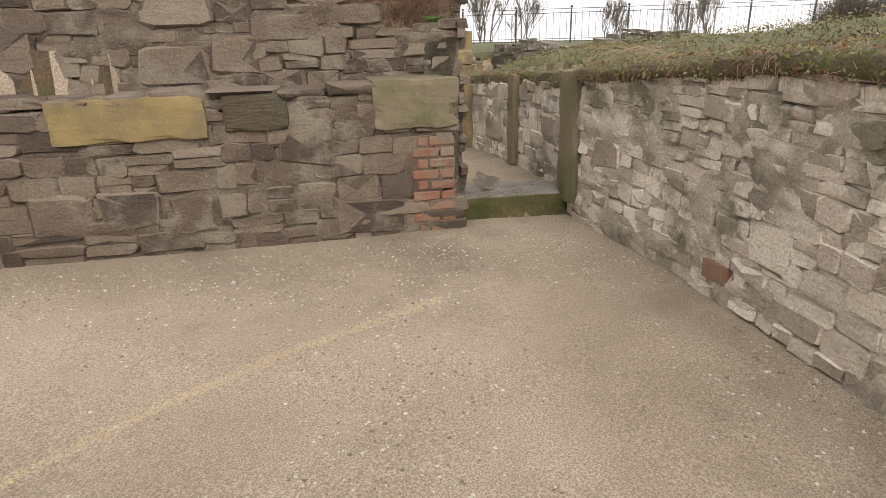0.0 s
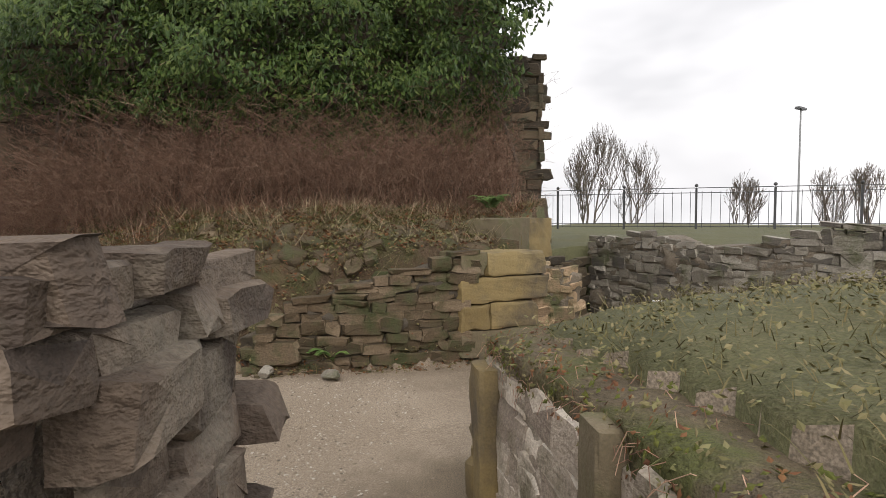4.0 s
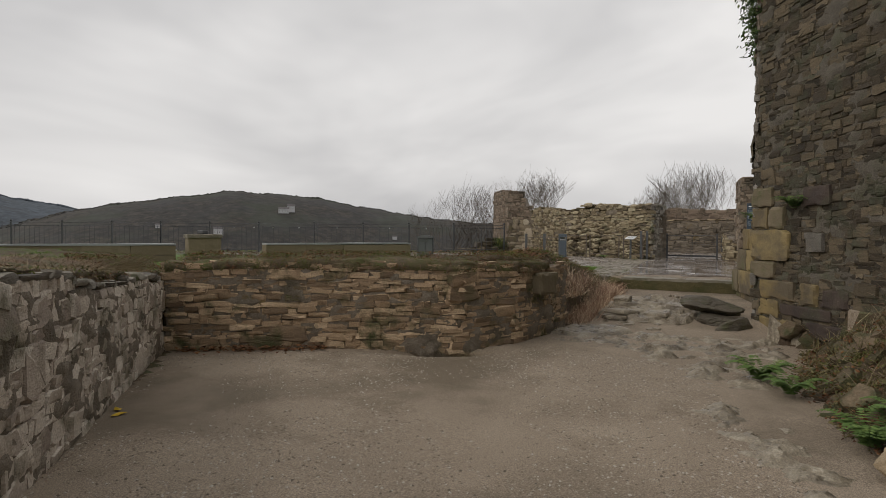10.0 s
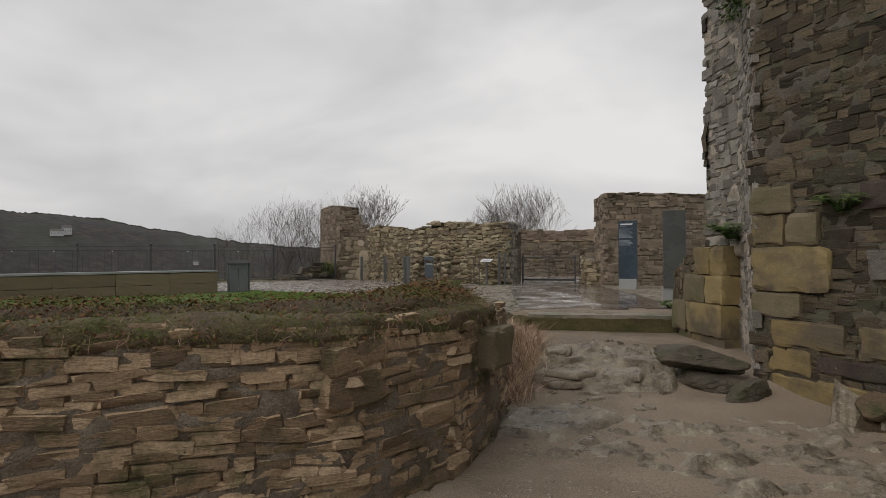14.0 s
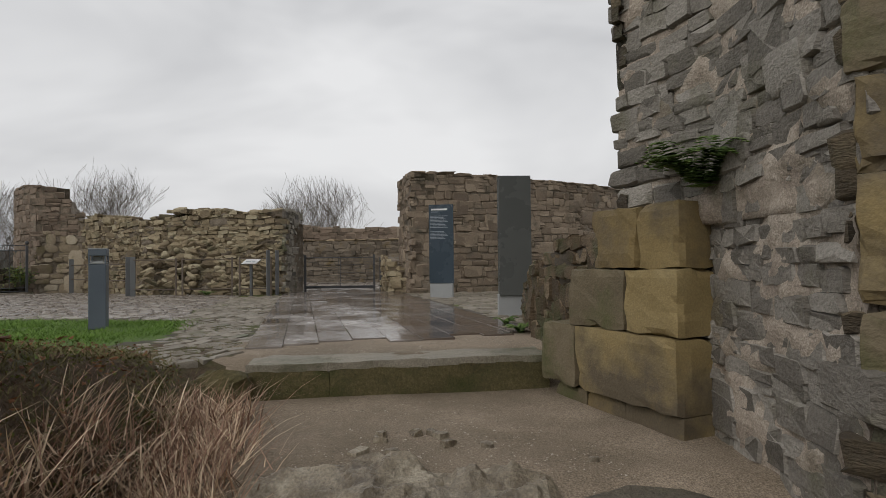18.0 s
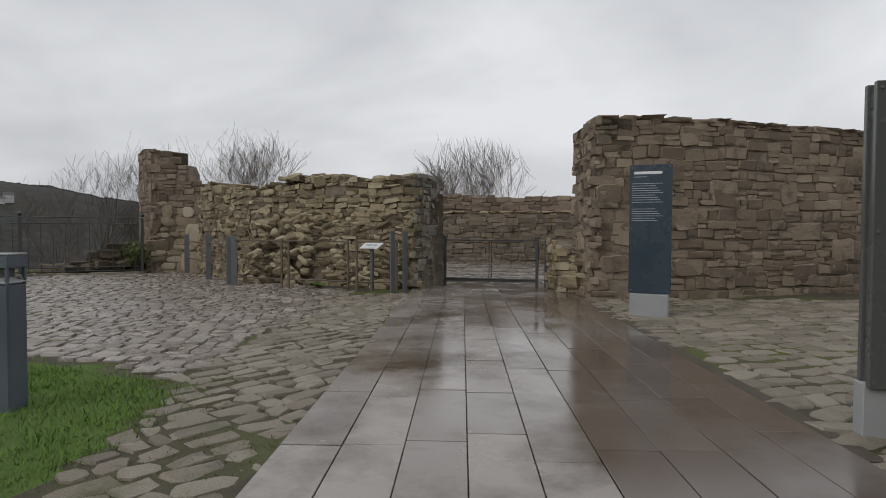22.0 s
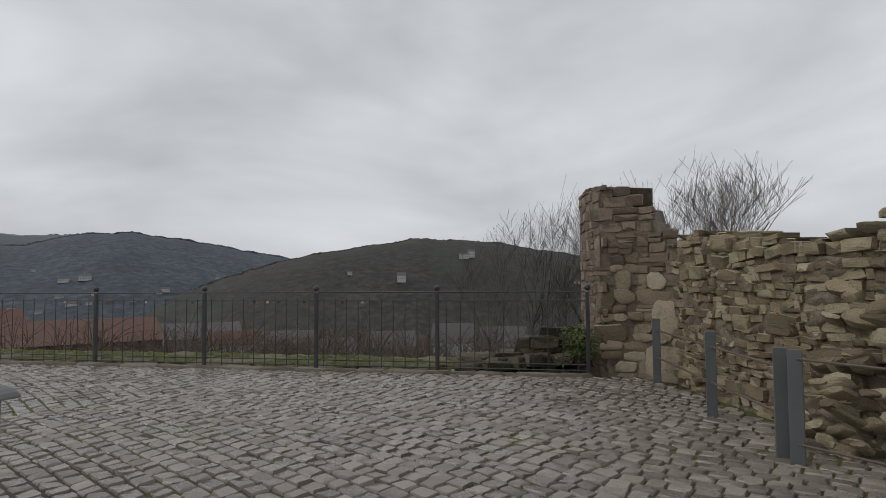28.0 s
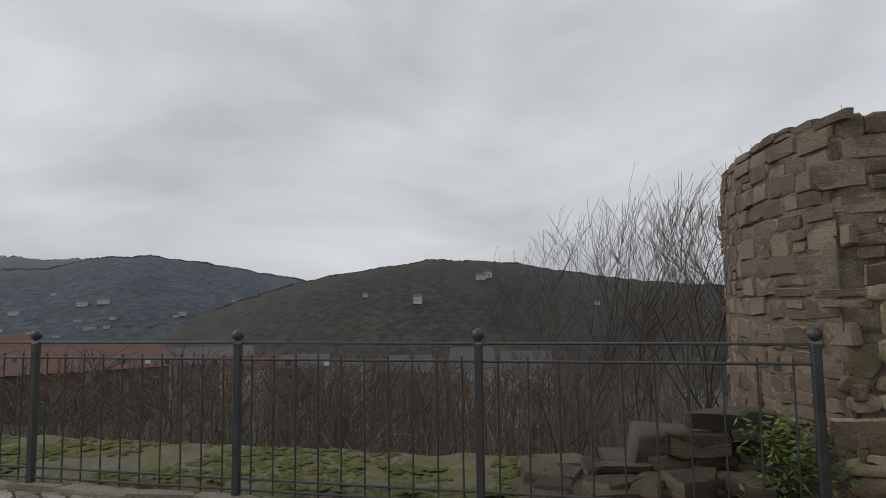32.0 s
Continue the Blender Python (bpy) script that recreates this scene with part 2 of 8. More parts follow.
MOSS, DARK = (0.09, 0.11, 0.03), (0.05, 0.045, 0.04)
M = {
    "rubble_warm": material("rubble_warm", [(0.113, 0.086, 0.055), (0.217, 0.170, 0.107), (0.312, 0.253, 0.159), (0.399, 0.349, 0.239)], scale=5, fine=32, piece=0.6, bump=1.0, stain=(0.13, 0.12, 0.07), stain_amount=0.3, grain=(1, 1, 3.5), fine_mix=0.24, bump_dist=0.04, grit=0.13, span=(0.2, 0.8)),
    "rubble_grey": material("rubble_grey", [(0.09, 0.08, 0.07), (0.18, 0.16, 0.13), (0.27, 0.245, 0.20), (0.36, 0.33, 0.28)], scale=5, fine=32, piece=0.6, bump=1.0, stain=(0.11, 0.115, 0.06), stain_amount=0.35, grain=(1, 1, 3.5), fine_mix=0.24, bump_dist=0.04, grit=0.13, span=(0.2, 0.8)),
    "pale_rubble": material("pale_rubble", [(0.228, 0.180, 0.144), (0.408, 0.342, 0.276), (0.540, 0.468, 0.384), (0.660, 0.600, 0.516)], scale=5, fine=32, piece=0.5, bump=1.0, stain=(0.17, 0.15, 0.10), stain_amount=0.45, grain=(1, 1, 1.5), fine_mix=0.24, bump_dist=0.04, grit=0.13, span=(0.2, 0.8)),
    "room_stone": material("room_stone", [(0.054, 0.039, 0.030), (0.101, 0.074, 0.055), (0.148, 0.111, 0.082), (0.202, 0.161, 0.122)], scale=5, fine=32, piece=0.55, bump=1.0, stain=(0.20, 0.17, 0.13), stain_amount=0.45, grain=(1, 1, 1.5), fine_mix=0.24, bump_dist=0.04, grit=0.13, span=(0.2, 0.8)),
    "corner_rubble": material("corner_rubble", [(0.15, 0.118, 0.075), (0.25, 0.2, 0.135), (0.34, 0.28, 0.2), (0.42, 0.37, 0.28)], scale=5, fine=32, piece=0.5, bump=1.0, stain=(0.14, 0.125, 0.06), stain_amount=0.45, fine_mix=0.24, bump_dist=0.04, grit=0.13, span=(0.2, 0.8)),
    "ledge_rock": material("ledge_rock", [(0.08, 0.066, 0.046), (0.15, 0.126, 0.092), (0.26, 0.23, 0.18)], scale=6, fine=40, bump=1.0, bump_dist=0.06, fine_mix=0.45, stain=(0.115, 0.12, 0.032), stain_amount=0.8),
    "court_stone": material("court_stone", [(0.074, 0.060, 0.046), (0.132, 0.108, 0.082), (0.192, 0.158, 0.120), (0.276, 0.234, 0.180)], scale=5, fine=32, piece=0.5, bump=0.9, stain=(0.17, 0.125, 0.06), stain_amount=0.3, fine_mix=0.3, bump_dist=0.03),
    "dark_block": material("dark_sandstone", [(0.035, 0.026, 0.022), (0.062, 0.045, 0.037), (0.1, 0.076, 0.06)], scale=4, fine=45, bump=0.9, bump_dist=0.025, fine_mix=0.25, stain=(0.07, 0.07, 0.04), stain_amount=0.4),
    "dark_rock": material("dark_bedrock", [(0.051, 0.043, 0.031), (0.093, 0.078, 0.056), (0.153, 0.132, 0.098)], scale=6, fine=40, bump=1.0, bump_dist=0.04, rough=0.6, fine_mix=0.35, grain=(1, 1, 2.5), stain=(0.08, 0.085, 0.035), stain_amount=0.45),
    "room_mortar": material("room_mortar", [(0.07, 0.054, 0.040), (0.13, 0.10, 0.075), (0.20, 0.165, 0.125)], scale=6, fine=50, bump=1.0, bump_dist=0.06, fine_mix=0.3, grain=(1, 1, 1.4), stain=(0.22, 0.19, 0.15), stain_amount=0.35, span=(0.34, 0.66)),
    "pale_mortar": material("pale_mortar", [(0.242, 0.198, 0.160), (0.385, 0.325, 0.264), (0.517, 0.457, 0.385)], scale=4.5, fine=50, bump=1.0, bump_dist=0.04, fine_mix=0.25, stain=(0.16, 0.14, 0.10), stain_amount=0.5, span=(0.35, 0.65)),
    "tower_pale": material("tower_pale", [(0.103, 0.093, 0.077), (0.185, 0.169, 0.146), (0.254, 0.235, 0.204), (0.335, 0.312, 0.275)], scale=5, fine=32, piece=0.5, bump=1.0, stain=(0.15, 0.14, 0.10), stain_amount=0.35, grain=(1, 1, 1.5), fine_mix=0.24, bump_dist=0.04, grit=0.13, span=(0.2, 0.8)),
    "wet_passage": material("wet_passage_floor", [(0.15, 0.135, 0.12), (0.21, 0.19, 0.17), (0.27, 0.245, 0.22)], scale=2.5, fine=70, bump=0.4, rough=0.5, wet=0.25, stain=(0.12, 0.10, 0.07), stain_amount=0.4),
    "meadow": material("meadow_turf", [(0.06, 0.06, 0.028), (0.10, 0.10, 0.045), (0.15, 0.135, 0.07)], scale=1.5, fine=40, bump=1.0, fine_mix=0.5, bump_dist=0.04),
    "thicket": material("thicket_twigs", [(0.080, 0.061, 0.046), (0.138, 0.106, 0.080), (0.217, 0.174, 0.131)], scale=0.8, fine=8, piece=0.5, bump=0.0),
    "mound_stone": material("mound_stone", [(0.051, 0.036, 0.021), (0.092, 0.066, 0.038), (0.139, 0.100, 0.062), (0.227, 0.170, 0.111)], scale=7, fine=32, piece=0.5, bump=1.0, stain=(0.06, 0.065, 0.025), stain_amount=0.6, grain=(1, 1, 2), fine_mix=0.24, bump_dist=0.04, grit=0.13, span=(0.2, 0.8)),
    "slab_brown": material("wet_brown_slab", [(0.10, 0.076, 0.06), (0.135, 0.105, 0.085), (0.17, 0.14, 0.115)], scale=1.2, fine=120, piece=0.4, bump=0.04, rough=0.17, wet=0.14, spec=0.5, stain=(0.17, 0.15, 0.135), stain_amount=0.45),
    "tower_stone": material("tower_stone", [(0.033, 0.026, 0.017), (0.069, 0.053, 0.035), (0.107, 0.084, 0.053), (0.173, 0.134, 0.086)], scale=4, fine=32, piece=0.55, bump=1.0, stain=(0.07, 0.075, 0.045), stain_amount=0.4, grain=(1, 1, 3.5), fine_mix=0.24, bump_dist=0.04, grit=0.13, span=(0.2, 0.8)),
    "bank_stone": material("bank_stone", [(0.168, 0.116, 0.072), (0.303, 0.211, 0.129), (0.431, 0.305, 0.191), (0.578, 0.432, 0.283)], scale=5, fine=32, piece=0.6, bump=1.0, stain=(0.08, 0.085, 0.035), stain_amount=0.45, grain=(1, 1, 3.5), fine_mix=0.24, bump_dist=0.04, grit=0.13, span=(0.2, 0.8)),
    "new_stone": material("new_stone", [(0.105, 0.078, 0.058), (0.185, 0.142, 0.102), (0.265, 0.208, 0.15), (0.345, 0.28, 0.205)], scale=5, fine=32, piece=0.5, bump=0.9, stain=(0.11, 0.095, 0.07), stain_amount=0.3, grain=(1, 1, 2.6), fine_mix=0.5, bump_dist=0.03),
    "round_stone": material("round_stone", [(0.092, 0.068, 0.051), (0.162, 0.122, 0.089), (0.230, 0.175, 0.130), (0.314, 0.245, 0.183)], scale=5, fine=32, piece=0.5, bump=0.9, stain=(0.10, 0.09, 0.065), stain_amount=0.3, grain=(1, 1, 2.6), fine_mix=0.5, bump_dist=0.03),
    "ochre": material("ochre_sandstone", [(0.109, 0.082, 0.038), (0.205, 0.149, 0.064), (0.269, 0.203, 0.092), (0.300, 0.249, 0.144)], scale=2.6, fine=45, piece=0.3, bump=0.8, bump_dist=0.02, fine_mix=0.16, grit=0.08, stain=(0.115, 0.092, 0.06), stain_amount=0.65),
    "mossy_block": material("mossy_sandstone", [(0.084, 0.068, 0.040), (0.154, 0.124, 0.077), (0.233, 0.191, 0.131)], scale=4, fine=45, piece=0.2, bump=0.9, bump_dist=0.02, fine_mix=0.16, grit=0.08, stain=(0.095, 0.098, 0.04), stain_amount=0.55),
    "mortar": material("lime_mortar", [(0.11, 0.088, 0.062), (0.19, 0.155, 0.115), (0.28, 0.24, 0.19)], scale=5, fine=55, bump=1.0, bump_dist=0.05, fine_mix=0.25, stain=(0.09, 0.075, 0.05), stain_amount=0.5, span=(0.35, 0.65)),
    "dark_mortar": material("dark_mortar", [(0.05, 0.042, 0.032), (0.085, 0.07, 0.052), (0.13, 0.11, 0.085)], scale=6, fine=90, bump=0.9),
    "brick": material("red_brick", [(0.144, 0.064, 0.041), (0.220, 0.102, 0.063), (0.274, 0.145, 0.099)], scale=9, fine=60, piece=0.4, bump=0.8, stain=(0.2, 0.15, 0.11), stain_amount=0.75),
    "gravel": material("gravel_sand", [(0.206, 0.160, 0.112), (0.288, 0.230, 0.170), (0.371, 0.305, 0.233)], scale=0.9, fine=60, bump=1.0, rough=0.9, fine_mix=0.5, stain=(0.165, 0.13, 0.09), stain_amount=0.55, grit=0.3, span=(0.34, 0.66)),
    "pebble": material("pebbles", [(0.13, 0.105, 0.08), (0.24, 0.195, 0.145), (0.33, 0.28, 0.22), (0.46, 0.42, 0.36)], scale=20, fine=80, piece=0.9, bump=0.2),
    "soil": material("soil_and_moss", [(0.050, 0.032, 0.019), (0.094, 0.062, 0.036), (0.143, 0.098, 0.057)], scale=3.5, fine=45, bump=1.0, fine_mix=0.55, stain=(0.065, 0.07, 0.022), stain_amount=0.6, bump_dist=0.08),
    "turf_soil": material("turf_soil", [(0.075, 0.055, 0.034), (0.13, 0.10, 0.06), (0.19, 0.15, 0.095)], scale=6, fine=60, bump=1.0, fine_mix=0.5, stain=(0.10, 0.105, 0.035), stain_amount=0.6, bump_dist=0.05),
    "turf": material("turf", [(0.055, 0.095, 0.018), (0.085, 0.145, 0.026), (0.12, 0.175, 0.04)], scale=2.0, fine=60, bump=1.0, fine_mix=0.5, bump_dist=0.04),
    "cobble_bed": material("cobble_joints", [(0.04, 0.034, 0.024), (0.065, 0.055, 0.04), (0.09, 0.08, 0.055)], scale=2.0, fine=90, bump=0.6, stain=(0.085, 0.10, 0.02), stain_amount=0.8),
    "cobble": material("wet_cobble", [(0.087, 0.073, 0.064), (0.181, 0.153, 0.130), (0.256, 0.224, 0.189), (0.383, 0.332, 0.276)], scale=2.2, fine=60, piece=0.42, bump=0.5, rough=0.4, wet=0.18, spec=0.5, fine_mix=0.3),
    "flag": material("flagstone", [(0.109, 0.091, 0.070), (0.181, 0.155, 0.118), (0.244, 0.214, 0.169), (0.308, 0.273, 0.216)], scale=5, fine=70, piece=0.45, bump=0.5, rough=0.62, wet=0.1, stain=(0.10, 0.11, 0.05), stain_amount=0.18),
    "slab": material("wet_slab", [(0.182, 0.161, 0.146), (0.272, 0.242, 0.220), (0.378, 0.345, 0.314)], scale=1.6, fine=120, piece=0.4, bump=0.04, rough=0.2, wet=0.16, spec=0.5, stain=(0.10, 0.075, 0.055), stain_amount=0.55),
    "step_stone": material("step_stone", [(0.150, 0.134, 0.101), (0.240, 0.216, 0.169), (0.330, 0.301, 0.246)], scale=3, fine=50, bump=0.7, rough=0.6, fine_mix=0.45, stain=(0.10, 0.10, 0.055), stain_amount=0.45),
    "rock": material("bedrock", [(0.096, 0.078, 0.058), (0.202, 0.173, 0.130), (0.317, 0.278, 0.221)], scale=5, fine=35, bump=1.0, bump_dist=0.04, rough=0.6, piece=0.3, grain=(1, 1, 3), fine_mix=0.5, stain=(0.09, 0.08, 0.045), stain_amount=0.35),
    "step_rock": material("pale_bedrock", [(0.116, 0.092, 0.065), (0.211, 0.174, 0.124), (0.295, 0.253, 0.188), (0.394, 0.348, 0.271)], scale=6, fine=40, bump=1.0, bump_dist=0.04, rough=0.5, wet=0.15, fine_mix=0.35, stain=(0.11, 0.088, 0.062), stain_amount=0.5, span=(0.36, 0.62)),
    "pale_rock": material("pale_limestone", [(0.24, 0.17, 0.10), (0.36, 0.28, 0.18), (0.46, 0.39, 0.28)], scale=5, fine=45, bump=1.0, bump_dist=0.04, piece=0.2),
    "steel": material("grey_painted_steel", [(0.101, 0.107, 0.110), (0.119, 0.124, 0.126), (0.137, 0.140, 0.142)], scale=2, fine=200, bump=0.02, rough=0.42, fine_mix=0.2),
    "panel_blue": material("blue_grey_panel", [(0.028, 0.045, 0.062), (0.033, 0.052, 0.07), (0.04, 0.06, 0.08)], scale=1.5, fine=200, bump=0.0, rough=0.3),
    "panel_dark": material("dark_panel", [(0.085, 0.09, 0.087), (0.10, 0.105, 0.10), (0.115, 0.12, 0.115)], scale=1.5, fine=200, bump=0.0, rough=0.35),
    "concrete": material("pale_concrete", [(0.26, 0.27, 0.27), (0.31, 0.32, 0.32), (0.36, 0.37, 0.37)], scale=3, fine=120, bump=0.15, rough=0.7),
    "iron": material("fence_iron", [(0.035, 0.037, 0.04), (0.05, 0.052, 0.055), (0.07, 0.068, 0.066)], scale=6, fine=120, bump=0.1, rough=0.45, spec=0.5),
    "rust_steel": material("weathered_steel", [(0.08, 0.06, 0.045), (0.11, 0.085, 0.065), (0.14, 0.115, 0.09)], scale=12, fine=120, bump=0.15, rough=0.6),
    "white": material("white_plate", [(0.62, 0.63, 0.63), (0.7, 0.71, 0.71), (0.76, 0.76, 0.76)], scale=3, fine=90, bump=0.0, rough=0.4),
    "ink": material("print_grey", [(0.3, 0.34, 0.38), (0.34, 0.38, 0.42)], bump=0.0, rough=0.5),
    "bench": material("bench_sandstone", [(0.142, 0.109, 0.066), (0.195, 0.155, 0.097), (0.236, 0.191, 0.126)], scale=3, fine=80, bump=0.3, piece=0.25),
    "ivy": material("ivy_leaf", [(0.013, 0.028, 0.006), (0.031, 0.061, 0.012), (0.066, 0.103, 0.020), (0.149, 0.167, 0.046)], scale=1.6, fine=30, piece=0.4, bump=0.0, rough=0.5, spec=0.25),
    "brush": material("dead_bramble", [(0.054, 0.027, 0.018), (0.140, 0.075, 0.048), (0.216, 0.133, 0.091), (0.324, 0.234, 0.172)], scale=0.9, fine=20, piece=0.5, bump=0.0),
    "straw": material("dry_grass", [(0.14, 0.105, 0.06), (0.25, 0.195, 0.115), (0.40, 0.33, 0.21)], scale=1.5, fine=20, piece=0.6, bump=0.0),
    "grass": material("grass_blade", [(0.07, 0.14, 0.02), (0.115, 0.21, 0.03), (0.17, 0.27, 0.05)], scale=1.2, fine=20, piece=0.5, bump=0.0),
    "dull_grass": material("winter_grass", [(0.081, 0.069, 0.026), (0.128, 0.110, 0.043), (0.203, 0.156, 0.072)], scale=1.2, fine=20, piece=0.5, bump=0.0),
    "fern": material("fern_leaf", [(0.055, 0.10, 0.022), (0.095, 0.165, 0.038), (0.17, 0.23, 0.06)], scale=2, fine=20, piece=0.5, bump=0.0),
    "bark": material("winter_bark", [(0.074, 0.061, 0.049), (0.115, 0.095, 0.076), (0.162, 0.135, 0.108)], scale=3, fine=30, bump=0.3),
    "woods": material("winter_woods", [(0.035, 0.034, 0.030), (0.052, 0.048, 0.042), (0.075, 0.07, 0.06)], scale=0.02, fine=0.25, bump=0.0, stain=(0.035, 0.045, 0.028), stain_amount=0.5),
    # Distance haze is painted into the base colours of the two farther woods.
    "far_woods_hazed": material("far_winter_woods_hazed", piece=0.12, stops=[(0.017, 0.024, 0.032), (0.045, 0.058, 0.073), (0.084, 0.102, 0.121)], scale=0.02, fine=0.12, span=(0.4, 0.6), bump=0.0, fine_mix=0.5),
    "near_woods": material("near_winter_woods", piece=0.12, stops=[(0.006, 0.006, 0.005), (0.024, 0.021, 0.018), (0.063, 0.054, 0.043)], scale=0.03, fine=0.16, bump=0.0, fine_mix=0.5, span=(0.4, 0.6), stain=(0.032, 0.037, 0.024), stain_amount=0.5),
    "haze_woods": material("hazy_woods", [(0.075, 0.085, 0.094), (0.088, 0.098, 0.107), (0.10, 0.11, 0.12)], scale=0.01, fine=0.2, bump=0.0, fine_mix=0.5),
    "shrub": material("shrub_leaf", [(0.03, 0.07, 0.015), (0.06, 0.12, 0.025), (0.14, 0.17, 0.03), (0.25, 0.22, 0.03)], scale=4, fine=20, piece=0.5, bump=0.0, rough=0.5),
    "meadow_leaf": material("meadow_leaf", [(0.092, 0.086, 0.035), (0.150, 0.135, 0.055), (0.230, 0.189, 0.096), (0.138, 0.173, 0.055)], scale=1.2, fine=20, piece=0.5, bump=0.0),
    "stalk": material("dead_stalk", [(0.186, 0.101, 0.068), (0.338, 0.201, 0.142), (0.540, 0.358, 0.252)], scale=1.5, fine=20, piece=0.6, bump=0.0),
    "flag_bed": material("flag_joints", [(0.042, 0.037, 0.022), (0.072, 0.065, 0.039), (0.102, 0.093, 0.058)], scale=2.5, fine=90, bump=0.6, stain=(0.085, 0.095, 0.035), stain_amount=0.5),
    "bollard_grey": material("bollard_grey", [(0.085, 0.10, 0.125), (0.10, 0.118, 0.145), (0.115, 0.135, 0.165)], scale=2, fine=200, bump=0.02, rough=0.42, fine_mix=0.2),
    "tower_mortar": material("tower_mortar", [(0.065, 0.057, 0.044), (0.120, 0.104, 0.081), (0.188, 0.166, 0.133)], scale=5, fine=60, bump=1.0, bump_dist=0.04, fine_mix=0.4, stain=(0.09, 0.09, 0.055), stain_amount=0.5),
    "far_brick": material("far_brick", [(0.10, 0.06, 0.048), (0.14, 0.085, 0.066)], scale=1, fine=5, bump=0.0),
    "house_grey": material("far_house_grey", [(0.140, 0.140, 0.140), (0.196, 0.196, 0.196)], scale=1, fine=5, bump=0.0),
    "tussock": material("tussock_blade", [(0.360, 0.252, 0.171), (0.594, 0.450, 0.315), (0.936, 0.774, 0.558)], scale=1.5, fine=20, piece=0.6, bump=0.0),
    "house_white": material("far_house_wall", [(0.45, 0.45, 0.45), (0.55, 0.55, 0.55)], scale=1, fine=5, bump=0.0),
    "roof_grey": material("far_roof", [(0.10, 0.09, 0.09), (0.14, 0.13, 0.13)], scale=1, fine=5, bump=0.0),
    "roof_red": material("red_roof", [(0.11, 0.058, 0.043), (0.15, 0.08, 0.06)], scale=1, fine=5, bump=0.0),
    "moss": material("moss_cushion", [(0.055, 0.065, 0.012), (0.09, 0.10, 0.018), (0.14, 0.135, 0.035)], scale=5, fine=90, bump=0.9, rough=0.95),
    "water": material("puddle", [(0.15, 0.13, 0.11), (0.18, 0.16, 0.135)], bump=0.0, rough=0.03, spec=0.8),
    "leaf_litter": material("dead_leaves", [(0.081, 0.035, 0.018), (0.149, 0.062, 0.026), (0.216, 0.106, 0.042)], scale=2, fine=20, piece=0.7, bump=0.0),
    "mossy_dark": material("mossy_riser", [(0.049, 0.043, 0.018), (0.091, 0.077, 0.031), (0.154, 0.125, 0.066)], scale=5, fine=45, bump=0.9, bump_dist=0.03, fine_mix=0.5, stain=(0.05, 0.055, 0.014), stain_amount=0.6),
    "yellow": material("yellow_leaf", [(0.5, 0.33, 0.02), (0.6, 0.4, 0.04)], bump=0.0),
}


# ---- building helpers ----
def mesh_object(name, verts, faces, mat, parent=None, label="", smooth=False):
    me = bpy.data.meshes.new(name)
    me.from_pydata([tuple(v) for v in verts], [], faces)
    if smooth:
        me.polygons.foreach_set("use_smooth", [True] * len(me.polygons))
    me.materials.append(M[mat] if isinstance(mat, str) else mat)
    me.update()
    ob = new(name, me)
    if parent:
        ob.parent = parent
    if label:
        ob["label"] = label
    return ob


def part(name, bm, mat, parent=None, label="", smooth=False):
    me = bpy.data.meshes.new(name)
    bm.to_mesh(me)
    bm.free()
    if smooth:
        me.polygons.foreach_set("use_smooth", [True] * len(me.polygons))
    me.materials.append(M[mat])
    ob = new(name, me)
    if parent:
        ob.parent = parent
    if label:
        ob["label"] = label
    return ob


def base(name, x, y, z, rz=0.0, **tags):
    ob = new(name)
    ob.empty_display_size = 0.1
    ob.matrix_basis = pose(x, y, z, 0, 0, rz)
    return tagged(ob, **tags)


def box_bm(cx, cy, cz, sx, sy, sz, bevel=0.006, bm=None, turn=None):
    own = bm is None
    b = bmesh.new()
    bmesh.ops.create_cube(b, size=1.0)
    bmesh.ops.scale(b, vec=(sx, sy, sz), verts=b.verts)
    if bevel:
        bmesh.ops.bevel(b, geom=b.edges[:], offset=min(bevel, 0.45 * min(sx, sy, sz)), segments=1, affect="EDGES")
    m = Matrix.Translation((cx, cy, cz)) @ (turn or Matrix())
    bmesh.ops.transform(b, matrix=m, verts=b.verts)
    if own:
        return b
    me = bpy.data.meshes.new("tmp")
    b.to_mesh(me)
    b.free()
    bm.from_mesh(me)
    bpy.data.meshes.remove(me)
    return bm


def tube(points, radii, sides=6):
    """Verts and faces of a tapered tube along points."""
    pts = [Vector(p) for p in points]
    vs, fs = [], []
    for i, p in enumerate(pts):
        d = (pts[min(i + 1, len(pts) - 1)] - pts[max(i - 1, 0)]).normalized()
        u = d.orthogonal().normalized()
        w = d.cross(u)
        for k in range(sides):
            a = 2 * math.pi * k / sides
            vs.append(p + radii[i] * (math.cos(a) * u + math.sin(a) * w))
    for i in range(len(pts) - 1):
        for k in range(sides):
            a, b = i * sides + k, i * sides + (k + 1) % sides
            fs.append((a, b, b + sides, a + sides))
    fs.append(tuple(range(sides))[::-1])
    fs.append(tuple(range((len(pts) - 1) * sides, len(pts) * sides)))
    return vs, fs


class Heap:
    """Collects verts and faces of many pieces for one mesh."""

    def __init__(self):
        self.v, self.f = [], []

    def add(self, vs, fs):
        n = len(self.v)
        self.v.extend(vs)
        self.f.extend(tuple(i + n for i in face) for face in fs)

    def object(self, name, mat, parent=None, label="", smooth=False):
        return mesh_object(name, self.v, self.f, mat, parent, label, smooth)


